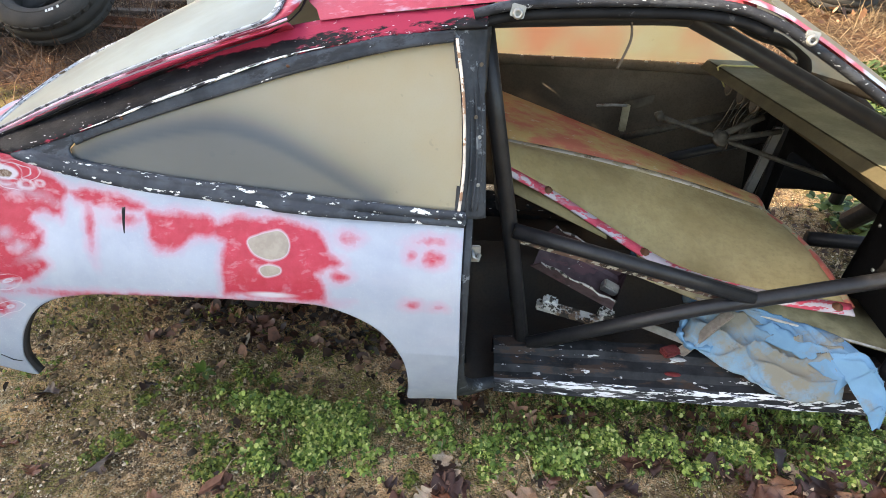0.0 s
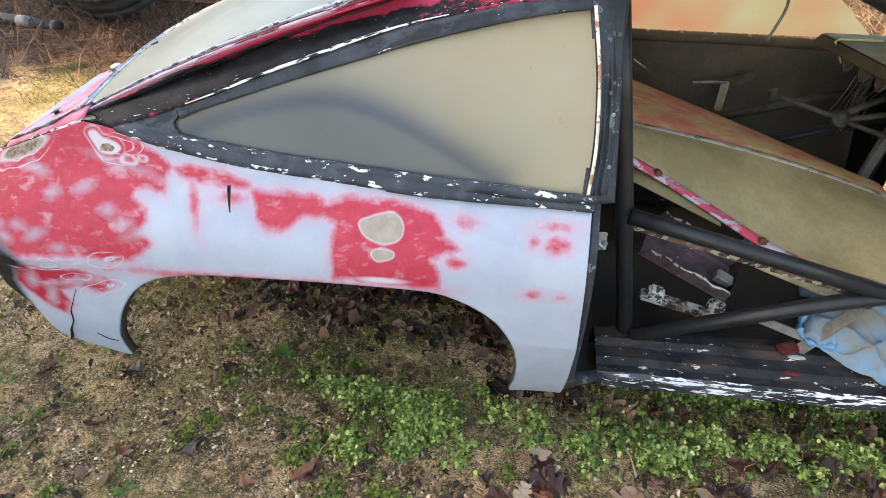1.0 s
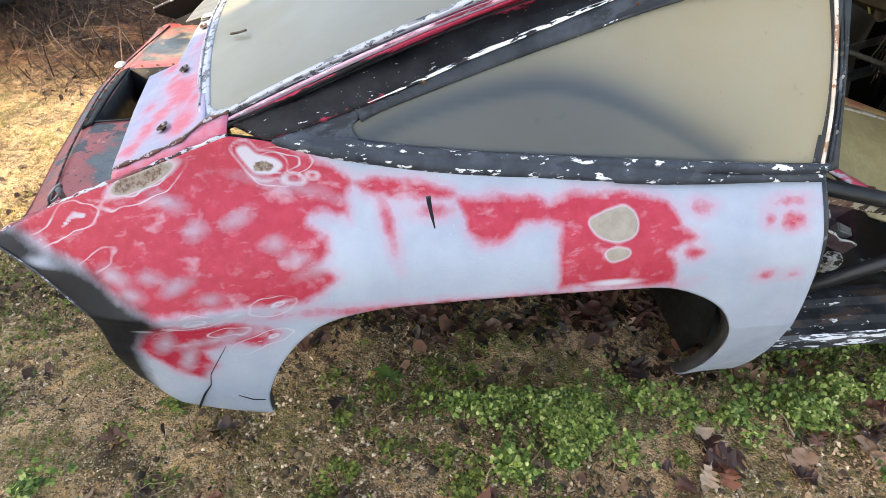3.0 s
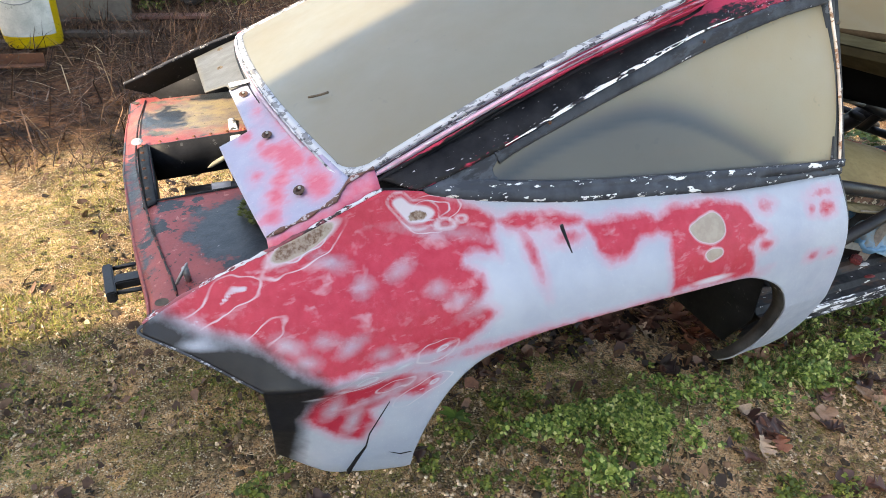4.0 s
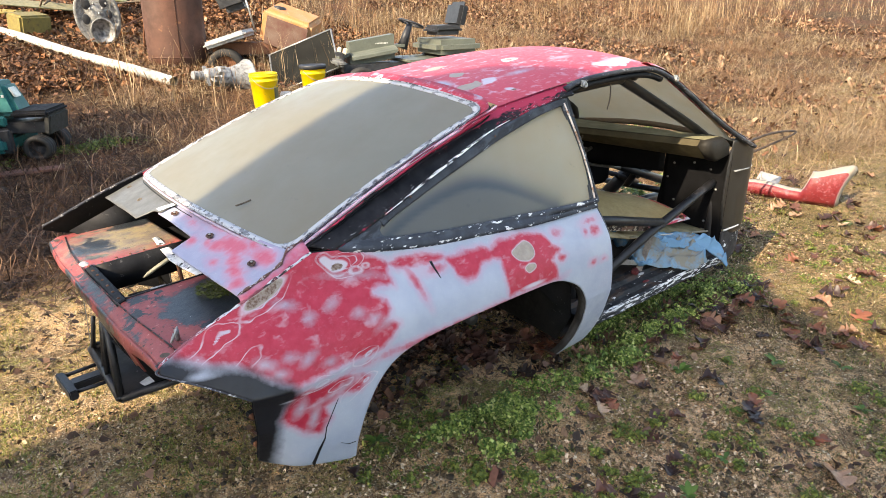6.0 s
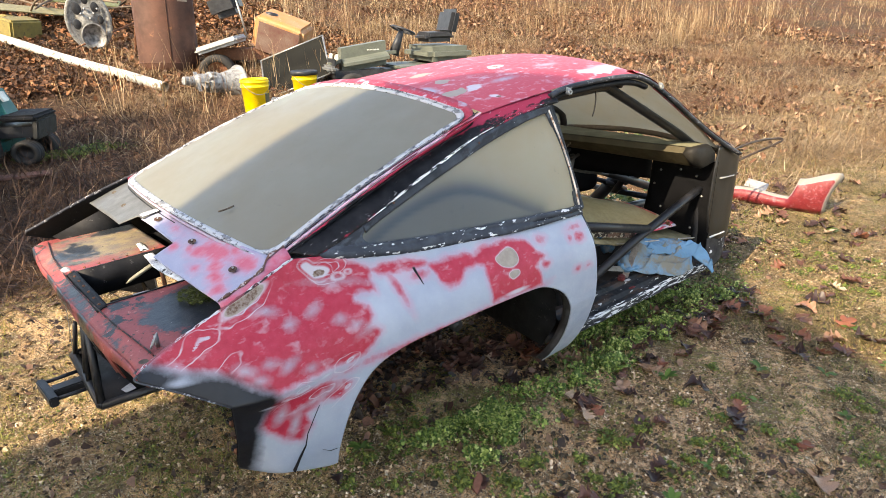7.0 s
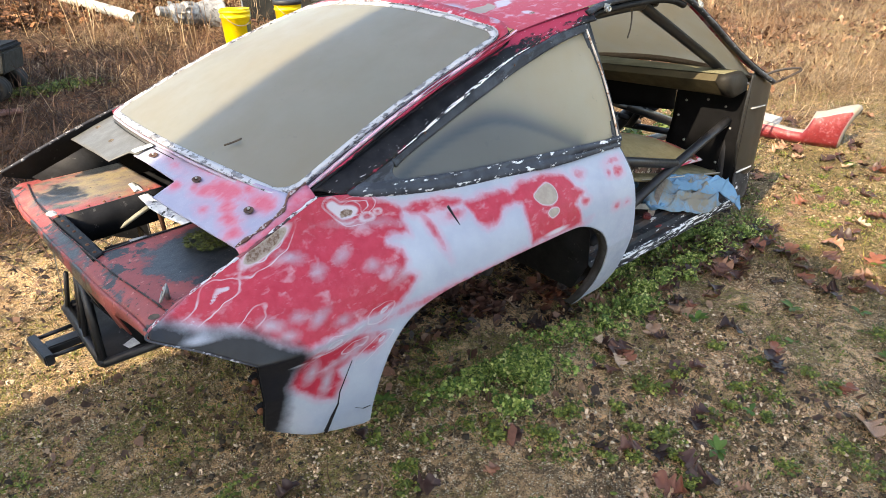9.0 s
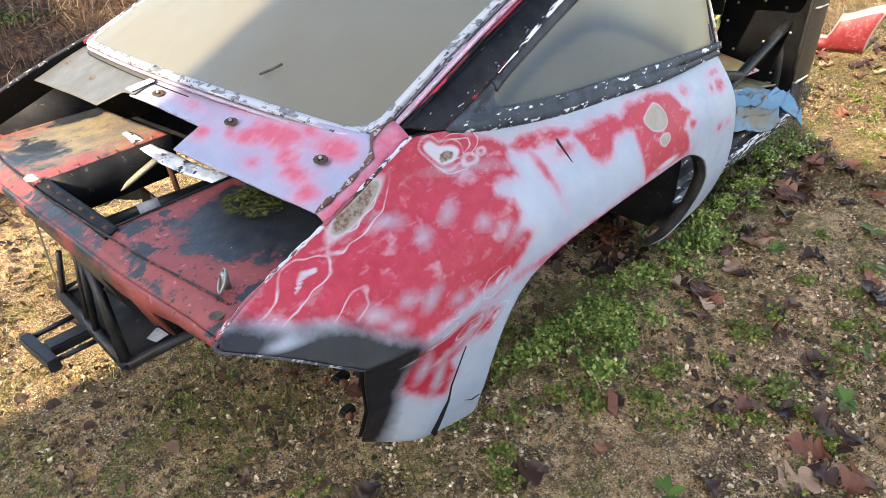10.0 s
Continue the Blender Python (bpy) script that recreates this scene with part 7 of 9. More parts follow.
bucket("tall yellow drum with a torn white label in brush", M(-2.42, 4.02), 1.3, None, (plain("torn_white_label", (0.6, 0.58, 0.52), (0.4, 0.4, 0.36), 0.7, scale=9, wear=(0.15, 0.16, 0.12), wear_at=0.62), -150, -30, 0.06, 0.25))
lump = thing("white_block", "broken white plastic block beside the buckets", "debris")
part("block", box("block", (0.16, 0.10, 0.07), WHITE, M(1.27, 5.72, 0.08, 15, 8, 5), 0.015), lump)

ob = thing("pvc_pipe", "long dirty white plastic pipe with painted tree shade, lying in dead grass", "pipe")
ends = [Vector((-1.22, 11.3, gz(-1.22, 11.3) + 0.03)), Vector((0.33, 6.98, gz(0.33, 6.98) + 0.075))]
line = [ends[0].lerp(ends[1], t) + Vector((0, 0, 0.01 * math.sin(t * 9))) for t in np.linspace(0, 1, 24)]
part("tube", pipe("tube", line, 0.062, PVC, 20, False), ob)
part("bore", pipe("bore", line, 0.054, plain("pipe_bore", (0.2, 0.19, 0.17)), 20, False), ob)
for t in (0.28, 0.62, 0.9):
    p, q = ends[0].lerp(ends[1], t), ends[0].lerp(ends[1], t + 0.012)
    part("coupling", pipe("coupling", [p, q], 0.067, PVC, 20, False), ob)

tank = thing("rusty_tank", "tall rusty steel tank standing upright in scrap", "tank", at=M(0.78, 8.32, -0.03, 0, -2, 3))
part("shell", lathe("shell", [(0.0, 0.0), (0.30, 0.0), (0.37, 0.05), (0.395, 0.14), (0.40, 0.20), (0.40, 1.62), (0.37, 1.78), (0.25, 1.86), (0.0, 1.88)], TANK_RUST, Matrix(), 40), tank)
part("weld_seam", pipe("weld_seam", [(0.402 * math.cos(-1.75), 0.402 * math.sin(-1.75), z) for z in (0.14, 1.0, 1.65)], 0.006, TANK_RUST, 6), tank)
part("weld_ring", lathe("weld_ring", [(0.399, 0.135), (0.406, 0.142), (0.399, 0.150)], TANK_RUST, Matrix(), 40), tank)
# paler patch on the upper front of the tank
aa = np.linspace(-1.35, -0.95, 8)
part("bare_patch", mesh_of("bare_patch", [(0.4025 * math.cos(a), 0.4025 * math.sin(a), z) for z in (0.95, 1.30) for a in aa], [(k, k + 1, 9 + k, 8 + k) for k in range(7)], plain("bare_patch", (0.33, 0.26, 0.21), (0.25, 0.16, 0.11), 0.8, scale=14)), tank, "pale patch on the tank")

hub = thing("scrap_wheel_plate", "oval dented grey metal wheel plate standing in scrap", "scrap", at=M(0.12, 9.95, 0.44, -12, 8) @ Matrix.Diagonal((0.82, 0.9, 0.9, 1)))
part("plate", lathe("plate", [(0.0, 0.05), (0.12, 0.06), (0.16, 0.02), (0.24, 0.0), (0.33, 0.03), (0.38, 0.05), (0.39, 0.02)], ALLOY, pose(0, 0, 0, 90, 0, 0) @ Matrix.Diagonal((1, 1.3, 1, 1)), 30), hub)
part("hub_bowl", lathe("hub_bowl", [(0.0, 0.0), (0.05, 0.01), (0.13, 0.03), (0.19, 0.09), (0.21, 0.10), (0.22, 0.06)], plain("dark_bowl", (0.05, 0.05, 0.05), (0.3, 0.3, 0.3), 0.5, 0.4), pose(0.05, -0.03, -0.24, 90, 0, 0), 26), hub, "dark hub bowl")
for x, z, r in ((-0.16, 0.20, 0.07), (0.14, 0.22, 0.06), (-0.20, -0.05, 0.06), (0.0, 0.34, 0.05), (0.20, 0.02, 0.05)):
    part("plate_hole", lathe("plate_hole", [(0.0, 0.004), (r, 0.004), (r * 1.1, 0.0)], VINYL, pose(x, -0.06, z, 90, 0, 0) @ Matrix.Diagonal((1, 1.3, 1, 1)), 14), hub)
for k in range(5):
    part("bolt", lathe("bolt", [(0.0, 0.04), (0.02, 0.035), (0.022, 0.0)], STEEL, pose(-0.1 + 0.07 * k, -0.05, 0.12 + 0.09 * math.sin(k * 2.1), 90, 0, 0), 8), hub)
for k, (x, y, l, turn, lean) in enumerate(((0.55, 9.3, 1.5, 20, 78), (0.62, 9.0, 1.3, -30, 62), (1.25, 8.9, 1.6, 10, 82), (-0.3, 9.9, 1.2, 5, 20))):
    ob = thing("iron_rod", "thin rusty iron rod leaning in scrap", "rod", "rods in the scrap")
    base = Vector((x, y, gz(x, y)))
    tip = base + Vector((math.cos(radians(turn)) * math.cos(radians(lean)), 0.2, math.sin(radians(lean)))) * l
    part("rod", pipe("rod", [base, base.lerp(tip, 0.5) + Vector((0.01, 0, 0)), tip], 0.014, RUST, 6), ob)

trans = thing("gearbox_housing", "corroded grey cast gearbox housing lying in dead grass", "gearbox", at=M(0.86, 6.62, 0.16, 20, 0, 8))
part("bell", lathe("bell", [(0.10, -0.10), (0.13, 0.0), (0.17, 0.10), (0.215, 0.19), (0.235, 0.20), (0.235, 0.215), (0.20, 0.215), (0.15, 0.10), (0.10, 0.0)], ALLOY, pose(0.1, 0, 0, 0, 90, -8), 26), trans)
part("bell_inside", lathe("bell_inside", [(0.0, 0.02), (0.06, 0.03), (0.08, 0.06), (0.14, 0.08), (0.19, 0.205)], VINYL, pose(0.1, 0, 0, 0, 90, -8), 22), trans)
part("case", lathe("case", [(0.0, -0.52), (0.05, -0.52), (0.055, -0.40), (0.09, -0.36), (0.10, -0.22), (0.125, -0.20), (0.13, -0.08), (0.11, -0.06)], ALLOY, pose(0.1, 0, 0, 0, 90, -8), 12, False), trans)
for k in range(6):
    part("rib", box("rib", (0.05, 0.014, 0.26), ALLOY, pose(-0.02 - 0.05 * k, 0, 0, 30 * k, 0, -8), 0.004), trans)


def mower(name, label, paint, at, seat=True):
    """A riding mower: hood, lamps, wheels, fenders, steering wheel and seat; its nose points along +x."""
    ob = thing(name, label, "riding mower", "riding mowers", at)
    hood_bend = lambda c: Vector((c.x, c.y * (1 - 0.30 * max(0, (c.x + 0.45) / 0.9) ** 2), c.z - 0.13 * max(0, (c.x + 0.25) / 0.68) ** 2 - 0.07 * (abs(c.y) / 0.24) ** 2))
    hood = part("hood", box("hood", (0.86, 0.46, 0.32), paint, Matrix.Translation((0.42, 0, 0.60)), 0.14, 6, hood_bend), ob)
    for y in (-0.13, 0.13):
        part("headlight", box("headlight", (0.03, 0.12, 0.09), plain("clouded_lens", (0.55, 0.52, 0.4), rough=0.25), pose(0.785, y, 0.555, 0, -12, 0), 0.02, 3), hood, "clouded headlight")
    part("grille", box("grille", (0.03, 0.34, 0.10), VINYL, pose(0.82, 0, 0.49), 0.01), hood)
    part("bumper", box("bumper", (0.10, 0.52, 0.09), plain("grey_bumper", (0.12, 0.125, 0.12), (0.08, 0.08, 0.08), 0.6), pose(0.86, 0, 0.41), 0.03, 3), ob)
    part("frame", box("frame", (1.25, 0.34, 0.10), VINYL, pose(0.2, 0, 0.33), 0.01), ob)
    part("foot_deck", box("foot_deck", (0.50, 0.86, 0.04), paint, pose(-0.18, 0, 0.40), 0.015), ob)
    part("fender", box("fender", (0.62, 0.94, 0.20), paint, Matrix.Translation((-0.62, 0, 0.56)), 0.07, 4), ob)
    part("cutter_deck", box("cutter_deck", (0.62, 1.02, 0.13), paint, pose(0.05, 0, 0.19), 0.04, 3), ob)
    for x, y, r, w in ((0.66, -0.36, 0.18, 0.14), (0.66, 0.36, 0.18, 0.14), (-0.62, -0.40, 0.24, 0.22), (-0.62, 0.40, 0.24, 0.22)):
        wheel = part("wheel", tyre_mesh("wheel", r, w, pose(x, y, r, 90, 0, 0)), ob, "worn small tyre")
        part("rim", lathe("rim", [(0.0, -0.02), (0.3 * r, -0.02), (0.36 * r, 0.02), (0.58 * r, 0.03), (0.60 * r, 0.05)], ALLOY, pose(x, y, r, 90, 0, 0), 18), wheel)
    part("steering_column", pipe("steering_column", [(0.0, 0, 0.55), (-0.12, 0, 0.86)], [0.07, 0.035], VINYL, 12), ob)
    ring = [(-0.14 + 0.14 * math.cos(a), 0.18 * math.sin(a), 0.875 + 0.06 * math.cos(a)) for a in np.linspace(0, 2 * math.pi, 25)]
    steer = part("steering_wheel", pipe("steering_wheel", ring, 0.016, VINYL, 8), ob)
    for k in range(3):
        a = 0.5 + 2.09 * k
        part("spoke", pipe("spoke", [(-0.14, 0, 0.868), (-0.14 + 0.14 * math.cos(a), 0.18 * math.sin(a), 0.875 + 0.06 * math.cos(a))], 0.012, VINYL, 6), steer)
    if seat:
        part("seat", box("seat", (0.40, 0.46, 0.13), VINYL, Matrix.Translation((-0.58, 0, 0.75)), 0.05, 4, lambda c: Vector((c.x, c.y, c.z + 0.05 * (abs(c.y) / 0.23) ** 3))), ob)
        part("backrest", box("backrest", (0.12, 0.48, 0.36), VINYL, pose(-0.81, 0, 0.96, 0, -14, 0), 0.055, 4, lambda c: Vector((c.x + 0.05 * (abs(c.y) / 0.24) ** 2, c.y, c.z))), ob)
    return ob


grey = mower("riding_mower", "faded grey-green riding mower with a black seat", GREY_GREEN, M(3.02, 5.86, -0.04, 168) @ Matrix.Diagonal((1.05, 1.0, 0.95, 1)))
for k in range(9):
    part("lettering", box("lettering", (0.010, 0.004, 0.016), WHITE, pose(0.30 - 0.018 * k + 0.12, 0.236, 0.645), 0.001), grey)

# the teal mower: open deck, upright column cover with a lamp, black bumper shelf
teal = thing("riding_mower", "teal riding mower with a black bumper shelf, parked in brush", "riding mower", "riding mowers", M(-1.61, 5.02, -0.02, -27) @ Matrix.Diagonal((0.84, 0.84, 0.78, 1)))
part("column_cover", box("column_cover", (0.34, 0.36, 0.36), TEAL, Matrix.Translation((0.12, 0, 0.64)), 0.05, 4, lambda c: Vector((c.x * (1 - 0.5 * (c.z + 0.18) / 0.36) - 0.03 * (c.z + 0.18) / 0.36, c.y * (1 - 0.25 * (c.z + 0.18) / 0.36), c.z))), teal, "teal column cover")
part("lamp", box("lamp", (0.02, 0.13, 0.11), plain("lamp_lens", (0.7, 0.68, 0.6), rough=0.3), pose(0.235, -0.04, 0.70, 0, -22, 0), 0.008), teal, "clouded square lamp")
for k in range(6):
    part("lettering", box("lettering", (0.024, 0.004, 0.03), WHITE, pose(0.02 + 0.03 * k, -0.172 + 0.002 * k, 0.70 - 0.006 * k, 12, 8, 3), 0.001), teal)
part("deck", box("deck", (0.98, 0.66, 0.07), TEAL, Matrix.Translation((-0.36, 0, 0.44)), 0.03, 3), teal)
part("deck_side", box("deck_side", (0.62, 0.05, 0.11), TEAL, pose(-0.08, -0.33, 0.47, 0, 6, 0), 0.02, 3), teal)
part("skirt", box("skirt", (0.46, 0.06, 0.26), VINYL, pose(0.02, -0.34, 0.24), 0.03, 3), teal, "black rubber skirt")
part("mat", box("mat", (0.60, 0.52, 0.02), VINYL, pose(-0.45, 0, 0.482), 0.005), teal)
part("rear_cover", box("rear_cover", (0.62, 0.62, 0.40), TEAL, pose(-0.95, 0, 0.62), 0.08, 4), teal)
# black shelf and bumper face, coloured darker for the shade over the mower
part("bumper_shelf", box("bumper_shelf", (0.34, 0.52, 0.07), plain("shaded_shelf_black", (0.010, 0.010, 0.011), (0.018, 0.018, 0.019), 0.75, spec=0.1), Matrix.Translation((0.40, 0, 0.49)), 0.025, 3), teal, "black bumper shelf")
part("bumper_face", box("bumper_face", (0.06, 0.46, 0.21), plain("shaded_dusty_black", (0.022, 0.022, 0.020), (0.036, 0.034, 0.030), 0.7), pose(0.53, 0, 0.37, 0, 10, 0), 0.015), teal)
part("chassis", box("chassis", (1.0, 0.36, 0.12), VINYL, pose(0.0, 0, 0.34), 0.01), teal)
part("cutter_deck", box("cutter_deck", (0.50, 0.78, 0.16), TEAL, pose(-0.06, -0.04, 0.20), 0.04, 3), teal)
for x, y, r, w in ((0.40, -0.20, 0.13, 0.16), (0.40, 0.22, 0.13, 0.16), (-0.95, -0.36, 0.24, 0.2), (-0.95, 0.36, 0.24, 0.2)):
    wheel = part("wheel", tyre_mesh("wheel", r, w, pose(x, y, r, 90, 0, 0)), teal)
    part("rim", lathe("rim", [(0.0, -0.03), (0.58 * r, -0.02), (0.60 * r, 0.04)], VINYL, pose(x, y, r, 90, 0, 0), 16), wheel)
part("column", pipe("column", [(0.06, 0, 0.80), (0.0, 0, 1.0), (-0.03, 0, 1.08)], [0.04, 0.03, 0.03], VINYL, 10), teal)
part("steering_wheel", pipe("steering_wheel", [(-0.05 + 0.17 * math.cos(a), 0.19 * math.sin(a), 1.10 + 0.05 * math.cos(a)) for a in np.linspace(0, 2 * math.pi, 25)], 0.016, VINYL, 8), teal)
part("seat", box("seat", (0.42, 0.44, 0.12), VINYL, pose(-0.88, 0, 0.88), 0.05, 4), teal)
part("backrest", box("backrest", (0.11, 0.44, 0.34), VINYL, pose(-1.10, 0, 1.06, 0, -12, 0), 0.05, 4), teal)

sheet_ob = thing("plywood_sheet", "grey weathered plywood sheet leaning on the teal mower", "board", at=M(-2.12, 4.52, 0.22, -14, 62, 0))
part("sheet", box("sheet", (0.66, 0.50, 0.014), plain("weathered_ply", (0.075, 0.07, 0.058), (0.05, 0.046, 0.04), 0.9, scale=7), Matrix(), 0.003), sheet_ob)
ob = thing("metal_ramp", "dull red metal strip on the ground by the mower", "scrap", at=M(-1.75, 4.42, 0.025, -8, 0, 0))
part("strip", box("strip", (0.95, 0.14, 0.02), plain("dull_red_steel", (0.17, 0.075, 0.055), (0.11, 0.06, 0.05), 0.8), Matrix(), 0.004), ob)

# old tractor with a faded orange engine cover
tractor = thing("garden_tractor", "old garden tractor with a faded orange engine cover", "tractor", at=M(1.92, 7.75, -0.20, -30))
part("cover", box("cover", (0.72, 0.58, 0.50), ORANGE, pose(0.36, 0, 0.72, 10, 20, -12), 0.06, 3), tractor, "faded orange engine cover")
# thin brown plate that paints the shaded side of the orange cover
part("side_plate", box("side_plate", (0.60, 0.012, 0.40), plain("shaded_brown_side", (0.085, 0.032, 0.024), (0.14, 0.1, 0.08), 0.7, scale=5), pose(0.30, -0.30, 0.64, 10, 20, -12), 0.004), tractor)
part("air_filter", lathe("air_filter", [(0.0, 0.09), (0.08, 0.085), (0.09, 0.06), (0.09, 0.0)], VINYL, pose(0.22, -0.05, 0.95, 0, 12, 0), 18), tractor)
part("fender", box("fender", (0.62, 0.95, 0.10), plain("pale_fender", (0.36, 0.37, 0.37), (0.26, 0.26, 0.26), 0.6), pose(-0.52, 0, 0.62, 0, -16, 0), 0.04, 3), tractor, "pale grey fender")
part("seat", box("seat", (0.42, 0.48, 0.34), VINYL, pose(-0.42, 0.1, 1.16, 0, -16, 0), 0.08, 4), tractor)
part("lever", pipe("lever", [(-0.12, -0.2, 0.7), (-0.22, -0.22, 1.25)], 0.014, STEEL, 6), tractor)
part("frame", box("frame", (1.5, 0.36, 0.16), RUST, pose(0.0, 0, 0.48), 0.01), tractor)
for x, y, r, w in ((-0.55, -0.36, 0.25, 0.2), (-0.55, 0.36, 0.25, 0.2), (0.62, -0.36, 0.22, 0.14), (0.62, 0.36, 0.22, 0.14)):
    wheel = part("wheel", tyre_mesh("wheel", r, w, pose(x, y, r, 90, 0, 0)), tractor)
    part("rim", lathe("rim", [(0.0, -0.02), (0.2 * r, -0.03), (0.3 * r, 0.02), (0.55 * r, 0.01), (0.6 * r, 0.05)], RUST, pose(x, y, r, 90, 0, 0), 18), wheel)

screen_ob = thing("framed_panel", "dark glossy panel in a thin metal frame leaning on scrap", "panel", at=pose(1.90, 6.55, gz(1.9, 6.55) + 0.29, 40, -20, -37))
part("pane", box("pane", (0.92, 0.74, 0.012), plain("dark_pane", (0.008, 0.008, 0.0075), (0.016, 0.016, 0.014), 0.8, scale=3, spec=0.04), Matrix(), 0.003), screen_ob)
for a, b in (((-0.46, -0.37), (0.46, -0.37)), ((0.46, -0.37), (0.46, 0.37)), ((0.46, 0.37), (-0.46, 0.37)), ((-0.46, 0.37), (-0.46, -0.37))):
    part("frame_bar", pipe("frame_bar", [(*a, 0.004), (*b, 0.004)], 0.013, STEEL, 4), screen_ob)

box_ob = thing("yellow_crate", "faded yellow plastic container lying by the pipe", "container", at=M(-0.72, 10.9, 0.16, 30, 12, 0))
part("shell", box("shell", (0.52, 0.34, 0.32), plain("faded_yellow", (0.19, 0.145, 0.038), (0.13, 0.105, 0.036), 0.6, wear=(0.09, 0.06, 0.03), wear_at=0.6), Matrix(), 0.03, 3), box_ob)
for k, (x, y, sx, sy, z, turn, m) in enumerate(((-0.5, 12.0, 1.5, 0.5, 0.25, 12, (0.23, 0.20, 0.10)), (0.5, 12.4, 1.2, 0.4, 0.3, -20, (0.14, 0.15, 0.07)), (-1.4, 12.2, 1.6, 0.3, 0.15, 5, (0.4, 0.3, 0.08)))):
    ob = thing("scrap_sheet", "bent weathered sheet in a scrap heap", "scrap", "scrap heap", M(x, y, z, turn, 14, 6))
    part("sheet", box("sheet", (sx, sy, 0.02), plain("scrap_tone", m), Matrix(), 0.004, 1, lambda c: Vector((c.x, c.y, c.z))), ob)
for k in range(16):
    x, y = -2.0 + 3.4 * random.random(), 11.6 + 1.2 * random.random()
    ob = thing("branch", "dry grey branch in a brush pile", "branch", "brush pile", M(x, y, 0.1 + 0.5 * random.random(), 180 * random.random(), random.uniform(-25, 25), random.uniform(-20, 20)))
    part("stick", pipe("stick", curve([(-0.7, 0, 0), (-0.2, 0.04, 0.03), (0.3, -0.03, 0), (0.8, 0.05, 0.05)], 3), 0.018, plain("dry_branch", (0.16, 0.12, 0.09), (0.1, 0.08, 0.06), 0.9), 6), ob)

# red bumper cover and a bent hose beyond the shell
bumper = thing("bumper_cover", "broken red and white bumper cover lying on grass", "bumper")
along, away = np.array([0.21, -0.978]), np.array([0.978, 0.21])
v, redf = [], []
stations = [(-0.12 + 0.72 * i / 30, 0.0) for i in range(31)] + [(0.615, 0.03), (0.62, 0.08), (0.612, 0.14), (0.60, 0.20)]
for s, wrap in stations:
    step_up, end = float(smooth(0.395, 0.425, s)), float(smooth(0.46, 0.62, s))
    top = 0.105 + 0.010 * math.sin(14 * s) + 0.140 * step_up + 0.075 * end - 0.5 * wrap
    rib = 0.022 * math.exp(-((s - 0.425) / 0.022) ** 2)
    for j in range(9):
        u = min(1.0, j / 6)
        o = 0.035 * (1 - u) ** 2 - (0.045 + rib) * math.sin(math.pi * min(1, 0.15 + 0.85 * u)) ** 0.8 + (0.0, 0.018, 0.030)[max(0, j - 6)] + wrap
        z = top * u - (0.0, -0.004, 0.022)[max(0, j - 6)]
        q = np.array([3.02, 0.94]) + along * (s + 0.075 * end * u * u) + away * o
        v.append((q[0], q[1], gz(q[0], q[1]) + 0.010 + max(z, 0.0)))
        redf.append(0.03 - 0.08 * float(j >= 6) - 0.06 * float(wrap > 0) - 0.07 * step_up * float(smooth(top - 0.045, top - 0.025, z)))
f = [(i * 9 + j, i * 9 + j + 1, (i + 1) * 9 + j + 1, (i + 1) * 9 + j) for i in range(len(stations) - 1) for j in range(8)]
low = np.full(len(v), -1.0)
solid(part("cover", mesh_of("cover", v, f, body_paint("bumper_paint", (0.12, 0.007, 0.011), (0.17, 0.020, 0.022), 0.12, (0.20, 0.175, 0.145)), {"red": redf, "dab": low, "halo": low, "bare": low, "rust": low, "black": low}), bumper, "red skin with a white inner lip"), 0.006, 0)
part("scrap_of_white", box("scrap_of_white", (0.11, 0.16, 0.008), plain("weathered_white", (0.30, 0.29, 0.28), (0.20, 0.19, 0.18), 0.6, scale=25), pose(3.14, 0.84, 0.18, 10, -20, 12), 0.004), bumper, "broken white plastic")
hose = thing("bent_hose", "thin dark bent hose sticking out of dead grass", "hose")
part("tube", pipe("tube", curve([(1.50, 0.45, 0.60), (2.0, 0.55, 0.635), (2.5, 0.62, 0.64), (2.92, 0.66, 0.605), (2.96, 0.64, 0.58), (2.5, 0.70, 0.50), (1.95, 0.7, 0.42)], 6), 0.008, plain("rusty_hose", (0.03, 0.022, 0.018), (0.07, 0.045, 0.03), 0.7), 8), hose)

clod = thing("brick_piece", "broken reddish brick piece half sunk in soil", "brick", at=pose(-0.65, -0.175, 0.016, 4, -6, 25))
part("lump", box("lump", (0.095, 0.06, 0.045), plain("wet_brick", (0.17, 0.07, 0.045), (0.11, 0.05, 0.035), 0.75, scale=30), Matrix(), 0.016, 3, lambda c: c + Vector((0.008 * math.sin(90 * c.y), 0.006 * math.sin(70 * c.x), 0.006 * math.sin(60 * c.x)))), clod)


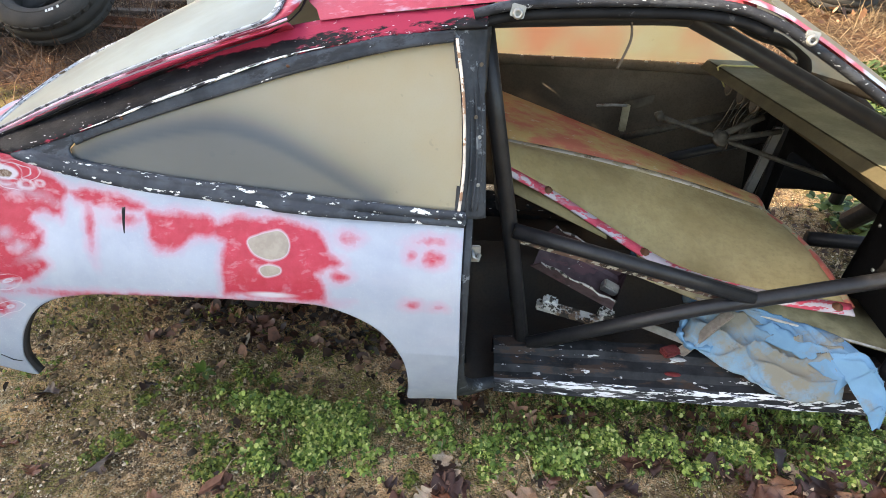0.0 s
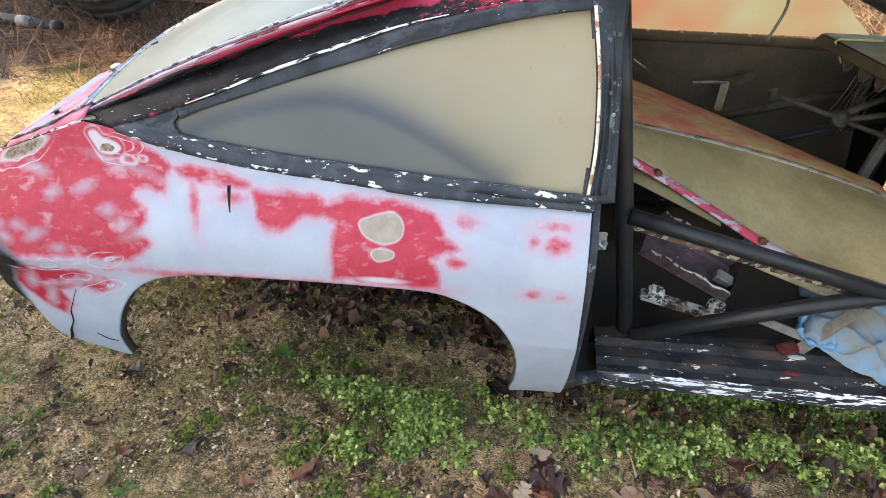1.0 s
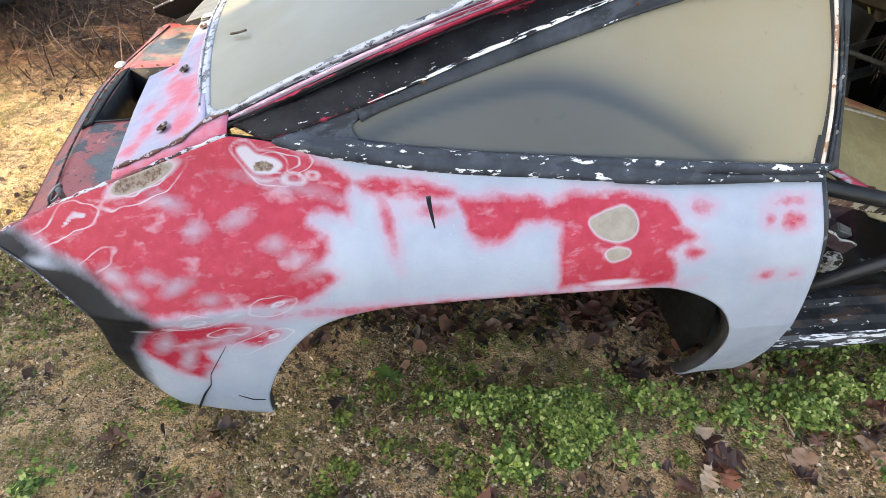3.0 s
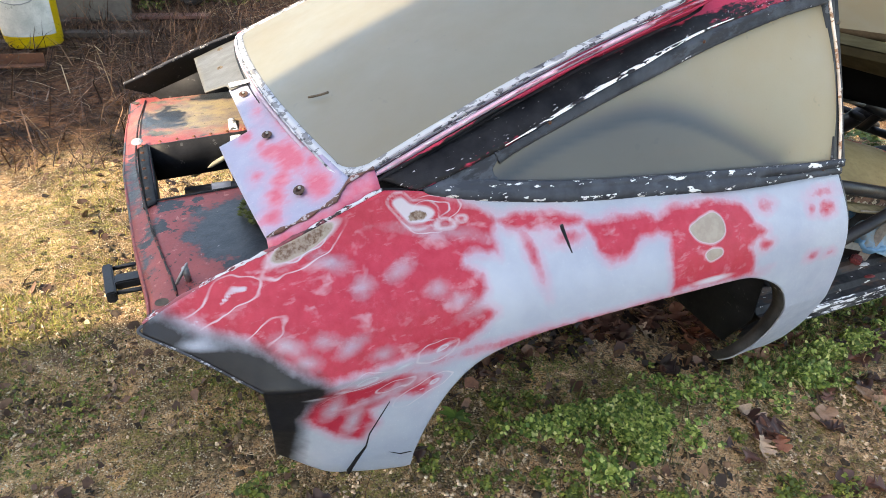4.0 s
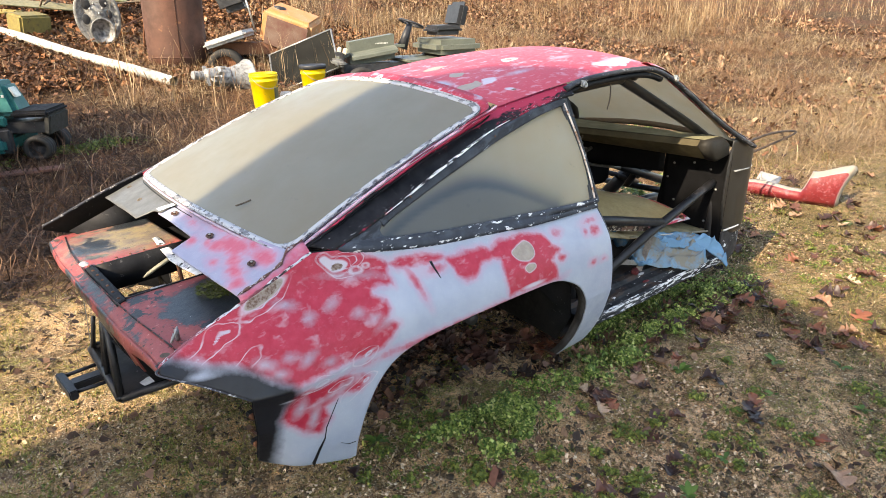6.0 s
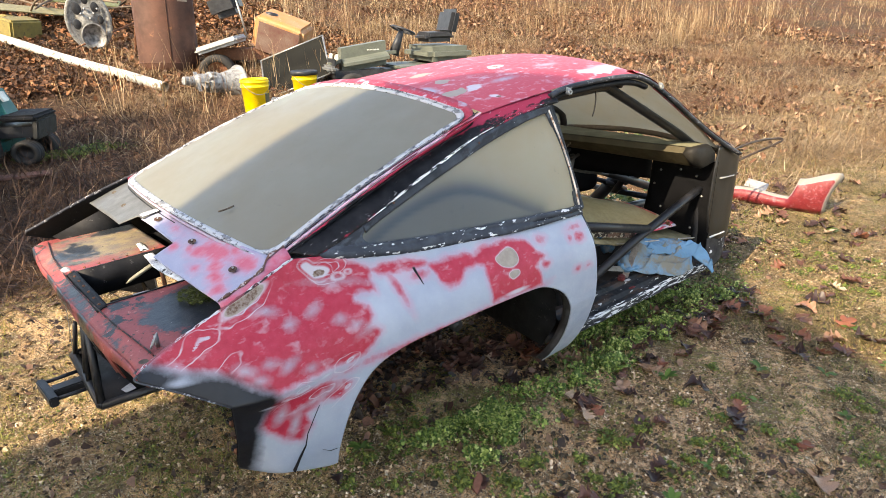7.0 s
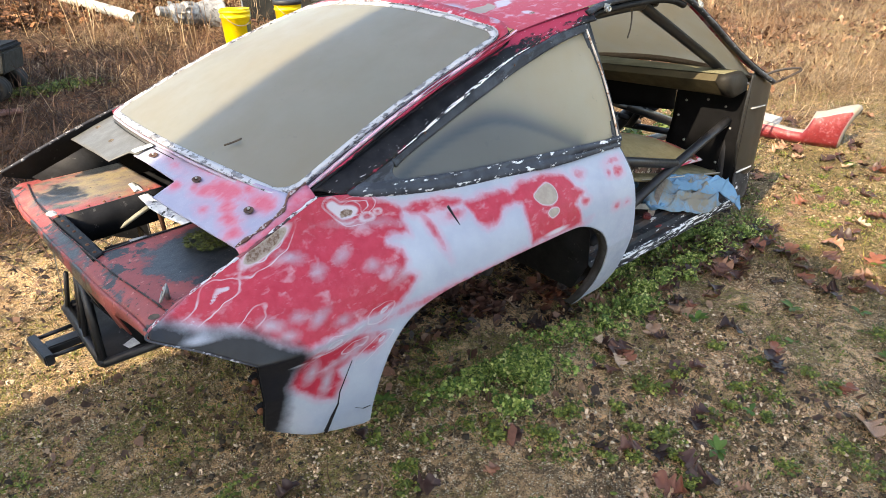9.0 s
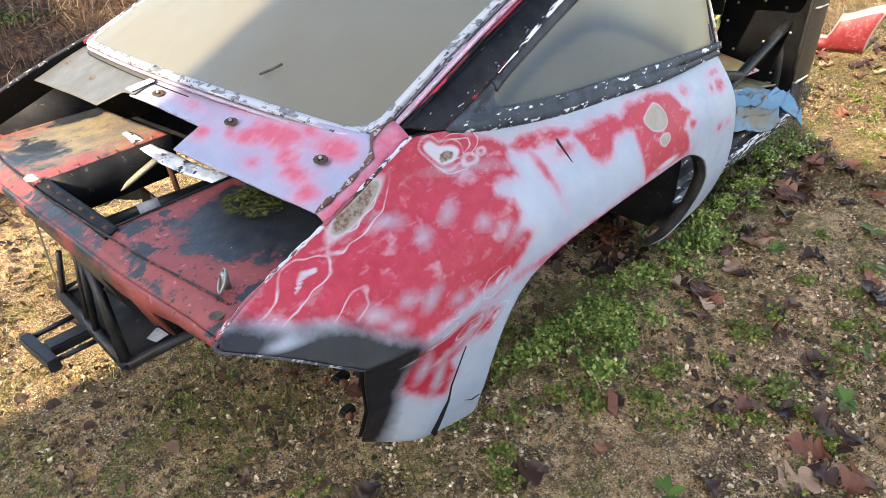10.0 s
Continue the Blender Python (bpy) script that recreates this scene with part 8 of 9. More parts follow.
# ---- leaves, clover, grass and grit ----
def leaf_tone(name, stops, rough=0.7, thin=0.0, patch=None):
    n = Nodes(name, rough, 0, 0.3)
    r = n.t.nodes.new("ShaderNodeValToRGB")
    for k, (p, c) in enumerate(stops):
        e = r.color_ramp.elements[k] if k < 2 else r.color_ramp.elements.new(p)
        e.position, e.color = p, (*c, 1)
    n.link(n.chance() if name.startswith("oak") else n.island(), r.inputs[0])
    c = n.mix(n.ramp(n.noise(60, 4), 0.4, 0.65, 0, 0.5), r.outputs[0], tuple(v * 0.55 for v in stops[0][1]))
    if patch:
        c = n.mix(n.ramp(n.noise(patch[0], 4, 0.6), 0.48, 0.62, 0, 0.7), c, patch[1])
    n.colour(c)
    if thin:
        tl = n.add("ShaderNodeBsdfTranslucent")
        n.link(r.outputs[0], tl.inputs["Color"])
        m = n.add("ShaderNodeMixShader", Fac=thin)
        n.link(n.b.outputs[0], m.inputs[1])
        n.link(tl.outputs[0], m.inputs[2])
        n.link(m.outputs[0], n.t.nodes["Material Output"].inputs["Surface"])
    return n.mat


def stuff(name, label, verts, faces, material, category):
    me = bpy.data.meshes.new(name)
    verts = np.asarray(verts, np.float32)
    faces = np.asarray(faces, np.int32)
    me.vertices.add(len(verts))
    me.vertices.foreach_set("co", verts.ravel())
    k = faces.shape[1]
    me.loops.add(faces.size)
    me.loops.foreach_set("vertex_index", faces.ravel())
    me.polygons.add(len(faces))
    me.polygons.foreach_set("loop_start", np.arange(0, faces.size, k, dtype=np.int32))
    me.polygons.foreach_set("loop_total", np.full(len(faces), k, np.int32))
    me.update(calc_edges=True)
    me.validate()
    me.materials.append(material)
    return tagged(new(name, me), label, category, kind="stuff")


rng = np.random.default_rng(5)


def scatter(n, lo, hi, weight=None):
    """n places in a rectangle, kept by a weight between 0 and 1."""
    out = np.zeros((0, 2))
    while len(out) < n:
        p = lo + (np.array(hi) - lo) * rng.random((n * 2, 2))
        if weight is not None:
            p = p[rng.random(len(p)) < weight(p)]
        out = np.concatenate([out, p])
    return out[:n]


def blades(p, length, width, lean, spread=1.0, droop=0.5, lift=0.0):
    """Curved tapering blades at the places p; lean: how far they lie over (0 upright, 1 flat)."""
    n = len(p)
    az = rng.random(n) * 2 * math.pi
    l = length[0] + (length[1] - length[0]) * rng.random(n) ** 1.5
    tilt = np.clip(lean + spread * 0.35 * rng.standard_normal(n), 0.02, 1.0) * math.pi / 2
    d = np.stack([np.cos(az) * np.sin(tilt), np.sin(az) * np.sin(tilt), np.cos(tilt)], 1)
    side = np.stack([-np.sin(az), np.cos(az), 0 * az], 1) * (width * (0.6 + 0.8 * rng.random(n)))[:, None]
    base = np.concatenate([p, (ground_z(p[:, 0], p[:, 1]) + lift - 0.004)[:, None]], 1)
    mid = base + d * (l * 0.55)[:, None]
    tip = base + d * l[:, None]
    tip[:, 2] -= droop * l * np.sin(tilt) * 0.45
    sway = 0.12 * l[:, None] * rng.standard_normal((n, 3)) * [1, 1, 0.3]
    tip += sway
    tip[:, 2] = np.maximum(tip[:, 2], ground_z(tip[:, 0], tip[:, 1]) + 0.003)
    mid[:, 2] = np.maximum(mid[:, 2], ground_z(mid[:, 0], mid[:, 1]) + 0.005)
    v = np.stack([base - side, base + side, mid + side * 0.75, mid - side * 0.75, tip + side * 0.15, tip - side * 0.15], 1).reshape(-1, 3)
    k = np.arange(n)[:, None] * 6
    return v, np.concatenate([k + [0, 1, 2, 3], k + [3, 2, 4, 5]])


def leaflets(p, size, height, sides=6):
    """Small round leaflets in sprigs of four."""
    n = len(p)
    grp = np.repeat(np.arange(n), 4)
    a = np.tile(np.arange(4) * math.pi / 2, n) + np.repeat(rng.random(n) * 6.28, 4)
    r = np.repeat(size[0] + (size[1] - size[0]) * rng.random(n), 4)
    h = np.repeat(height[0] + (height[1] - height[0]) * rng.random(n) ** 1.6, 4)
    c = np.stack([p[grp, 0] + r * 1.05 * np.cos(a), p[grp, 1] + r * 1.05 * np.sin(a), ground_z(p[grp, 0], p[grp, 1]) + h + 0.003 * rng.standard_normal(4 * n)], 1)
    t = np.arange(sides) * 2 * math.pi / sides
    u = np.stack([np.cos(a), np.sin(a), 0.5 * rng.standard_normal(4 * n) - 0.15], 1)
    w = np.stack([-np.sin(a), np.cos(a), 0.5 * rng.standard_normal(4 * n)], 1)
    v = c[:, None] + r[:, None, None] * (u[:, None] * np.cos(t)[None, :, None] + w[:, None] * (np.sin(t) * 0.9)[None, :, None])
    return v.reshape(-1, 3), np.arange(4 * n * sides).reshape(-1, sides)


def hump(p, items):
    out = np.zeros(len(p))
    for x, y, rx, ry, s in items:
        out = np.maximum(out, s * np.exp(-(((p[:, 0] - x) / rx) ** 2 + ((p[:, 1] - y) / ry) ** 2)))
    return out


def patchy(p, scale, seed, lo=-0.1, hi=0.35):
    return smooth(lo, hi, fbm(np.concatenate([p, 0 * p[:, :1]], 1), scale, seed))


CLOVER = [(0.42, 0.24, 0.22, 0.08, 0.9), (0.85, 0.26, 0.30, 0.09, 0.9), (-0.38, 0.02, 0.13, 0.10, 1.0), (-0.50, -0.07, 0.07, 0.05, 1.0), (-0.20, 0.10, 0.10, 0.09, 0.25), (0.30, 0.07, 0.26, 0.07, 1.1), (0.75, 0.09, 0.30, 0.07, 1.1), (1.15, 0.13, 0.25, 0.08, 1.0), (-0.58, 0.13, 0.12, 0.06, 0.5),
          (0.20, -0.02, 0.2, 0.06, 0.2), (-1.72, -0.03, 0.05, 0.05, 0.8), (-0.06, 0.0, 0.1, 0.06, 0.15)]
green_stops = [(0.0, (0.045, 0.095, 0.022)), (0.42, (0.17, 0.255, 0.055)), (0.78, (0.40, 0.49, 0.12)), (1.0, (0.72, 0.72, 0.30))]
p = scatter(14500, (-1.9, -0.6), (1.6, 0.5), lambda q: np.clip(hump(q, CLOVER), 0, 1) ** 1.7 * (0.03 + 0.97 * patchy(q, 12, 3, -0.05, 0.45)))
v, f = leaflets(p, (0.0024, 0.0070), (0.004, 0.045))
stuff("clover", "low bright green clover beside the rocker sill", v, f, leaf_tone("clover_green", green_stops, 0.5, 0.3), "clover")
p = scatter(8500, (-3.0, -1.9), (3.2, 1.2), lambda q: 0.02 + 0.9 * patchy(q, 2.6, 8, 0.0, 0.5) * patchy(q, 14, 9, 0.0, 0.4))
v, f = leaflets(p, (0.0018, 0.0042), (0.003, 0.020))
q = scatter(800, (-1.8, 4.4), (-0.5, 5.2), lambda q: hump(q, [(-1.2, 4.84, 0.25, 0.10, 1.0), (-0.85, 4.90, 0.20, 0.10, 0.8), (-1.70, 4.68, 0.09, 0.07, 1.0)]) ** 1.5)
v2, f2 = leaflets(q, (0.005, 0.011), (0.01, 0.05))
f = np.concatenate([f, f2 + len(v)])
v = np.concatenate([v, v2])
c = scatter(230, (-2.4, -1.5), (2.6, 0.25), lambda q: 0.15 + 0.85 * patchy(q, 2.0, 10, -0.1, 0.4))
grow = np.repeat(0.010 + 0.032 * rng.random(230) ** 2, 34)
q = np.repeat(c, 34, 0) + grow[:, None] * rng.standard_normal((230 * 34, 2))
v2, f2 = leaflets(q, (0.0025, 0.0060), (0.004, 0.022))
f = np.concatenate([f, f2 + len(v)])
v = np.concatenate([v, v2])
stuff("weeds", "small scattered green weeds on soil", v, f, leaf_tone("weed_green", [(0.0, (0.05, 0.07, 0.015)), (0.5, (0.12, 0.16, 0.03)), (0.9, (0.24, 0.27, 0.05)), (1.0, (0.42, 0.40, 0.10))], 0.6, 0.2), "weeds")
p = scatter(3600, (-1.0, -0.3), (1.7, 0.45), lambda q: np.clip(hump(q, CLOVER[:3] + CLOVER[5:9]), 0, 1))
v, f = blades(p, (0.03, 0.10), 0.0014, 0.45)
stuff("grass", "short green grass along the sill", v, f, leaf_tone("grass_green", [(0.0, (0.045, 0.085, 0.015)), (0.6, (0.09, 0.14, 0.03)), (0.9, (0.16, 0.17, 0.05)), (1.0, (0.3, 0.25, 0.12))], 0.5, 0.25), "grass")

straw_stops = [(0.0, (0.055, 0.030, 0.016)), (0.3, (0.17, 0.10, 0.050)), (0.65, (0.36, 0.245, 0.13)), (1.0, (0.62, 0.48, 0.31))]
STRAW = leaf_tone("dry_straw", straw_stops, 0.7, 0.2, (0.9, (0.20, 0.10, 0.05)))
p = scatter(38000, (-2.4, -2.4), (5.5, 2.2), lambda q: 0.14 + 0.20 * patchy(q, 2.6, 13, 0.0, 0.4) + 0.70 * patchy(q, 1.6, 12, -0.3, 0.2) * smooth(-0.1, 0.9, q[:, 0]))
v, f = blades(p, (0.03, 0.17), 0.0016, 0.93, 0.35)
stuff("thatch", "sparse flattened dry grass on soil", v, f, STRAW, "dry grass")
p = scatter(9000, (-3.4, 0.7), (-1.35, 2.5), lambda q: 0.1 + 0.9 * patchy(q, 2.6, 16, -0.05, 0.4))
v, f = blades(p, (0.012, 0.05), 0.0014, 0.6)
stuff("yellow_moss", "short yellow-green grass and moss in the sun", v, f, leaf_tone("yellow_moss", [(0.0, (0.08, 0.08, 0.018)), (0.5, (0.22, 0.20, 0.04)), (1.0, (0.46, 0.38, 0.11))], 0.7, 0.2), "grass")
p = scatter(3500, (-2.2, 0.35), (-1.15, 1.25), lambda q: 0.25 + 0.75 * patchy(q, 5, 17, -0.1, 0.3))
v, f = blades(p, (0.012, 0.045), 0.0016, 0.6)
stuff("tail_moss", "yellow-green moss and grass under the tail", v, f, leaf_tone("tail_moss_tone", [(0.0, (0.07, 0.085, 0.018)), (0.5, (0.20, 0.21, 0.04)), (1.0, (0.42, 0.38, 0.10))], 0.7, 0.2), "moss")
p = scatter(420, (1.6, 1.3), (3.6, 3.4), lambda q: patchy(q, 1.6, 19, -0.1, 0.3))
v, f = leaflets(np.repeat(p, 6, 0) + 0.05 * rng.standard_normal((420 * 6, 2)), (0.010, 0.026), (0.02, 0.16))
stuff("undergrowth", "low green undergrowth beyond the engine bay", v, f, leaf_tone("undergrowth_green", [(0.0, (0.018, 0.040, 0.010)), (0.5, (0.06, 0.10, 0.025)), (0.9, (0.14, 0.18, 0.05)), (1.0, (0.26, 0.26, 0.10))], 0.6, 0.2), "undergrowth")
p = scatter(64000, (0.35, -1.9), (4.6, 0.75), lambda q: smooth(0.35, 1.3, q[:, 0] - 0.5 * q[:, 1] - 0.25) * (0.25 + 0.75 * patchy(q, 2.4, 15, -0.2, 0.35)))
v, f = blades(p, (0.03, 0.13), 0.0013, 0.90, 0.5)
stuff("matted_grass", "matted olive-brown grass on soil", v, f, leaf_tone("matted_tone", [(0.0, (0.04, 0.032, 0.014)), (0.4, (0.11, 0.085, 0.03)), (0.75, (0.22, 0.165, 0.07)), (1.0, (0.46, 0.35, 0.19))], 0.7, 0.15), "dry grass")
p = scatter(17000, (0.3, -2.4), (5.5, 1.6), lambda q: (0.1 + 0.9 * patchy(q, 2.2, 18, -0.1, 0.35)) * smooth(0.2, 1.4, q[:, 0]))
v, f = blades(p, (0.02, 0.07), 0.0015, 0.6)
stuff("lawn", "thin yellow-green lawn", v, f, leaf_tone("lawn_green", [(0.0, (0.05, 0.07, 0.012)), (0.5, (0.15, 0.16, 0.03)), (0.85, (0.30, 0.26, 0.06)), (1.0, (0.42, 0.32, 0.12))], 0.6, 0.25), "grass")


def field(q):
    edge = np.where(q[:, 0] > 1.5, 1.6 - 0.27 * q[:, 0], np.minimum(1.2 + 0.6 * (1.5 - q[:, 0]), 2.4))
    far = smooth(-0.2, 0.9, q[:, 1] - edge) * (0.12 + 0.88 * smooth(-1.2, 0.8, q[:, 0]))
    return far * (0.15 + 0.85 * patchy(q, 0.9, 22, -0.25, 0.25) * (0.4 + 0.6 * patchy(q, 3.5, 23, -0.2, 0.3)))


p = scatter(220000, (-5.5, -0.2), (12.0, 10.5), field)
v, f = blades(p, (0.10, 0.46), 0.0022, 0.93, 0.8, 0.9)
v[:, 2] += 0.05 * np.repeat(np.clip(fbm(np.concatenate([p, 0 * p[:, :1]], 1), 2.2, 77, 3), -0.3, 1), 6)
stuff("dead_grass", "tangled tan dead grass covering the slope", v, f, STRAW, "dead grass")
p = scatter(80000, (-7, 2.2), (30.0, 18.0), lambda q: np.where((q[:, 0] < 11.6) & (q[:, 1] < 9.8), 0.0, 1.0) * smooth(2.2, 3.4, q[:, 1] + 0.1 * (q[:, 0] - 14)) * (1 - 0.8 * hump(q, [(0.5, 11.5, 3.5, 2.6, 1.0)])) * (0.08 + 0.92 * patchy(q, 0.5, 25, -0.15, 0.3) * (0.3 + 0.7 * patchy(q, 2.4, 26, -0.2, 0.3))))
v, f = blades(p, (0.12, 0.55), 0.0055, 0.80, 1.0, 0.6)
stuff("far_dead_grass", "pale dead grass on the far bank", v, f, STRAW, "dead grass")
p = scatter(60000, (-5.5, 1.7), (1.6, 10.0), lambda q: smooth(2.05, 2.5, q[:, 1] - 0.08 * (q[:, 0] + 2.0)) * smooth(1.8, -0.4, q[:, 0]) * (0.2 + 0.8 * patchy(q, 1.5, 28, -0.2, 0.3)))
v, f = blades(p, (0.08, 0.34), 0.0026, 0.84, 0.8, 0.6, 0.01)
stuff("brush", "matted brown brush and pine needles", v, f, leaf_tone("brown_brush", [(0.0, (0.014, 0.008, 0.005)), (0.5, (0.055, 0.027, 0.015)), (0.85, (0.145, 0.072, 0.038)), (1.0, (0.28, 0.16, 0.09))], 0.8, 0.1), "brush")
p = scatter(1300, (-5.0, 2.2), (0.6, 5.5))
v, f = blades(p, (0.25, 0.7), 0.0028, 0.86, 0.8, 0.25, 0.03)
stuff("twigs", "thin bare reddish twigs tangled over the brush", v, f, leaf_tone("twig_brown", [(0.0, (0.03, 0.018, 0.014)), (0.5, (0.085, 0.045, 0.03)), (0.85, (0.15, 0.09, 0.06)), (1.0, (0.27, 0.18, 0.12))], 0.8), "twigs")
p = scatter(300, (1.5, 5.5), (20.0, 14.0), lambda q: patchy(q, 0.7, 33, 0.1, 0.4))
p = np.concatenate([p, [(2.9, 8.6), (3.1, 8.9), (7.2, 7.5), (7.5, 7.7), (8.9, 6.3), (5.2, 8.4), (0.15, 6.1), (0.4, 6.0), (-0.3, 6.4), (-0.7, 6.9), (0.6, 5.7), (-0.1, 7.4)]])
count = len(p)
p = np.repeat(p, 14, 0) + 0.10 * rng.standard_normal((count * 14, 2))
v, f = blades(p, (0.35, 0.95), 0.003, 0.18, 0.6, 0.5)
stuff("tall_grass", "tall dry grass clumps on the bank", v, f, STRAW, "dry grass")


def flakes(p, size, curl, lift=0.004):
    """Small curled leaf scraps."""
    n = len(p)
    a, s = rng.random(n) * 6.28, size[0] + (size[1] - size[0]) * rng.random(n) ** 2
    u, w = np.stack([np.cos(a), np.sin(a), curl * rng.standard_normal(n)], 1) * s[:, None], np.stack([-np.sin(a), np.cos(a), curl * rng.standard_normal(n)], 1) * (s * (0.4 + 0.4 * rng.random(n)))[:, None]
    c = np.concatenate([p, (ground_z(p[:, 0], p[:, 1]) + lift + 0.35 * s * rng.random(n))[:, None]], 1)
    up = np.zeros((n, 3))
    up[:, 2] = curl * s * 0.5
    v = np.stack([c - u, c - u * 0.4 - w + up, c + u * 0.5 - w * 0.8 + up, c + u * 1.1, c + u * 0.45 + w * 0.9 - up, c - u * 0.5 + w + up], 1).reshape(-1, 3)
    k = np.arange(n)[:, None] * 6
    return v, np.concatenate([k + [0, 1, 4, 5], k + [1, 2, 3, 4]])


leaf_stops = [(0.0, (0.035, 0.018, 0.012)), (0.4, (0.13, 0.058, 0.030)), (0.75, (0.25, 0.12, 0.06)), (1.0, (0.42, 0.27, 0.17))]
LITTER = leaf_tone("leaf_litter", leaf_stops, 0.65, 0.1)
p = scatter(75000, (-4, 1.0), (24.0, 16.0), lambda q: np.maximum(smooth(4.8, 8.0, q[:, 1] + 0.15 * q[:, 0]), 0.35 * smooth(2.0, 3.2, q[:, 0]) * smooth(1.0, 2.0, q[:, 1])) * (0.08 + 0.92 * patchy(q, 0.6, 41, -0.1, 0.3)))
v, f = flakes(p, (0.013, 0.040), 0.6, 0.05)
stuff("leaf_litter", "brown fallen leaves strewn over the bank", v, f, LITTER, "fallen leaves")
p = scatter(24000, (-3.0, 7.2), (4.5, 13.5), lambda q: smooth(7.2, 8.0, q[:, 1] + 0.35 * np.abs(q[:, 0] - 0.8)) * (0.25 + 0.75 * patchy(q, 1.4, 47, -0.2, 0.3)))
v, f = flakes(p, (0.018, 0.055), 0.5, 0.045)
stuff("pine_litter", "orange-brown leaves and needles under the scrap", v, f, leaf_tone("pine_litter_tone", [(0.0, (0.030, 0.014, 0.008)), (0.4, (0.10, 0.042, 0.018)), (0.75, (0.21, 0.085, 0.032)), (1.0, (0.34, 0.17, 0.08))], 0.8), "fallen leaves")
p = scatter(9500, (-2.6, -1.6), (4.0, 2.6), lambda q: 0.12 + 0.8 * np.maximum(patchy(q, 2.4, 44, 0.05, 0.5), smooth(0.25, 0.6, q[:, 1]) * smooth(1.4, 1.0, q[:, 1])))
v, f = flakes(p, (0.004, 0.022), 0.5, 0.002)
stuff("leaf_crumbs", "dark crumbled leaf bits on soil", v, f, leaf_tone("leaf_crumb", [(0.0, (0.03, 0.018, 0.012)), (0.5, (0.08, 0.04, 0.025)), (0.9, (0.15, 0.08, 0.05)), (1.0, (0.3, 0.2, 0.12))], 0.7), "leaf bits")


p = scatter(7500, (-1.15, 0.15), (1.3, 1.25), lambda q: (0.10 + 0.90 * patchy(q, 3, 46, 0.0, 0.35)) * smooth(0.20, 0.75, q[:, 1] + 0.25 * (q[:, 0] > -0.2)))
v, f = flakes(p, (0.008, 0.030), 0.5, 0.002)
stuff("wet_leaves", "dark wet leaf bits drifted under the shell", v, f, leaf_tone("wet_leaf", [(0.0, (0.014, 0.009, 0.007)), (0.45, (0.045, 0.020, 0.013)), (0.8, (0.12, 0.045, 0.025)), (1.0, (0.22, 0.12, 0.07))], 0.5), "fallen leaves")


def stones(p, size, sink=0.35):
    n = len(p)
    s = size[0] + (size[1] - size[0]) * rng.random(n) ** 2.5
    base = np.array([(1, 0, 0), (0, 1, 0), (-1, 0, 0), (0, -1, 0), (0, 0, 1), (0.7, 0.7, 0.55), (-0.7, 0.7, 0.5), (-0.7, -0.7, 0.6), (0.7, -0.7, 0.45)], float)
    v = base[None] * s[:, None, None] * (0.75 + 0.5 * rng.random((n, 9, 3))) * np.array([1, 1, 0.7])
    a = rng.random(n) * 6.28
    x = v[..., 0] * np.cos(a)[:, None] - v[..., 1] * np.sin(a)[:, None]
    y = v[..., 0] * np.sin(a)[:, None] + v[..., 1] * np.cos(a)[:, None]
    v = np.stack([x + p[:, :1], y + p[:, 1:2], v[..., 2] + (ground_z(p[:, 0], p[:, 1]) - s * sink * 0.3)[:, None]], -1)
    tri = np.array([(0, 5, 8), (5, 0, 1), (1, 6, 5), (6, 1, 2), (2, 7, 6), (7, 2, 3), (3, 8, 7), (8, 3, 0), (4, 5, 6), (4, 6, 7), (4, 7, 8), (4, 8, 5)])
    return v.reshape(-1, 3), (np.arange(n)[:, None, None] * 9 + tri[None]).reshape(-1, 3)


GRIT = leaf_tone("grit_tone", [(0.0, (0.14, 0.09, 0.055)), (0.35, (0.44, 0.28, 0.15)), (0.7, (0.68, 0.47, 0.29)), (1.0, (0.86, 0.74, 0.56))], 0.75)
p = scatter(66000, (-2.8, -1.9), (2.8, 1.3), lambda q: 0.25 + 0.75 * patchy(q, 2.6, 51, -0.25, 0.3))
v, f = stones(p, (0.0016, 0.0068))
stuff("grit", "pale and tan grit strewn on soil", v, f, GRIT, "gravel")
p = scatter(4200, (-2.8, -1.9), (2.8, 1.5), lambda q: 0.06 + 0.94 * patchy(q, 3.2, 53, 0.0, 0.4))
v, f = stones(p, (0.004, 0.016), 0.2)
stuff("clods", "small dark clods of soil", v, f, leaf_tone("dark_soil", [(0.0, (0.035, 0.026, 0.017)), (0.5, (0.075, 0.053, 0.032)), (1.0, (0.17, 0.115, 0.06))], 0.95), "soil")
p = scatter(520, (-2.6, -1.6), (2.4, 1.4))
v, f = stones(p, (0.003, 0.011))
stuff("pebbles", "scattered grey and tan pebbles", v, f, GRIT, "gravel")


p = scatter(60000, (-2.7, -1.8), (2.6, 1.2), lambda q: 0.25 + 0.75 * patchy(q, 5.0, 56, -0.2, 0.3))
v, f = flakes(p, (0.0025, 0.009), 0.7, 0.001)
stuff("soil_crumbs", "crumbs of soil, bark and dead moss", v, f, leaf_tone("crumb_tone", [(0.0, (0.022, 0.016, 0.011)), (0.25, (0.085, 0.058, 0.034)), (0.45, (0.19, 0.125, 0.06)), (0.7, (0.46, 0.30, 0.17)), (1.0, (0.80, 0.62, 0.42))], 0.8), "soil")
p = scatter(17000, (-2.7, -1.8), (2.2, 1.0), lambda q: patchy(q, 2.1, 57, -0.05, 0.3) * (0.25 + 0.75 * patchy(q, 16, 58, -0.1, 0.3)))
v, f = blades(p, (0.006, 0.022), 0.0016, 0.55, 1.0)
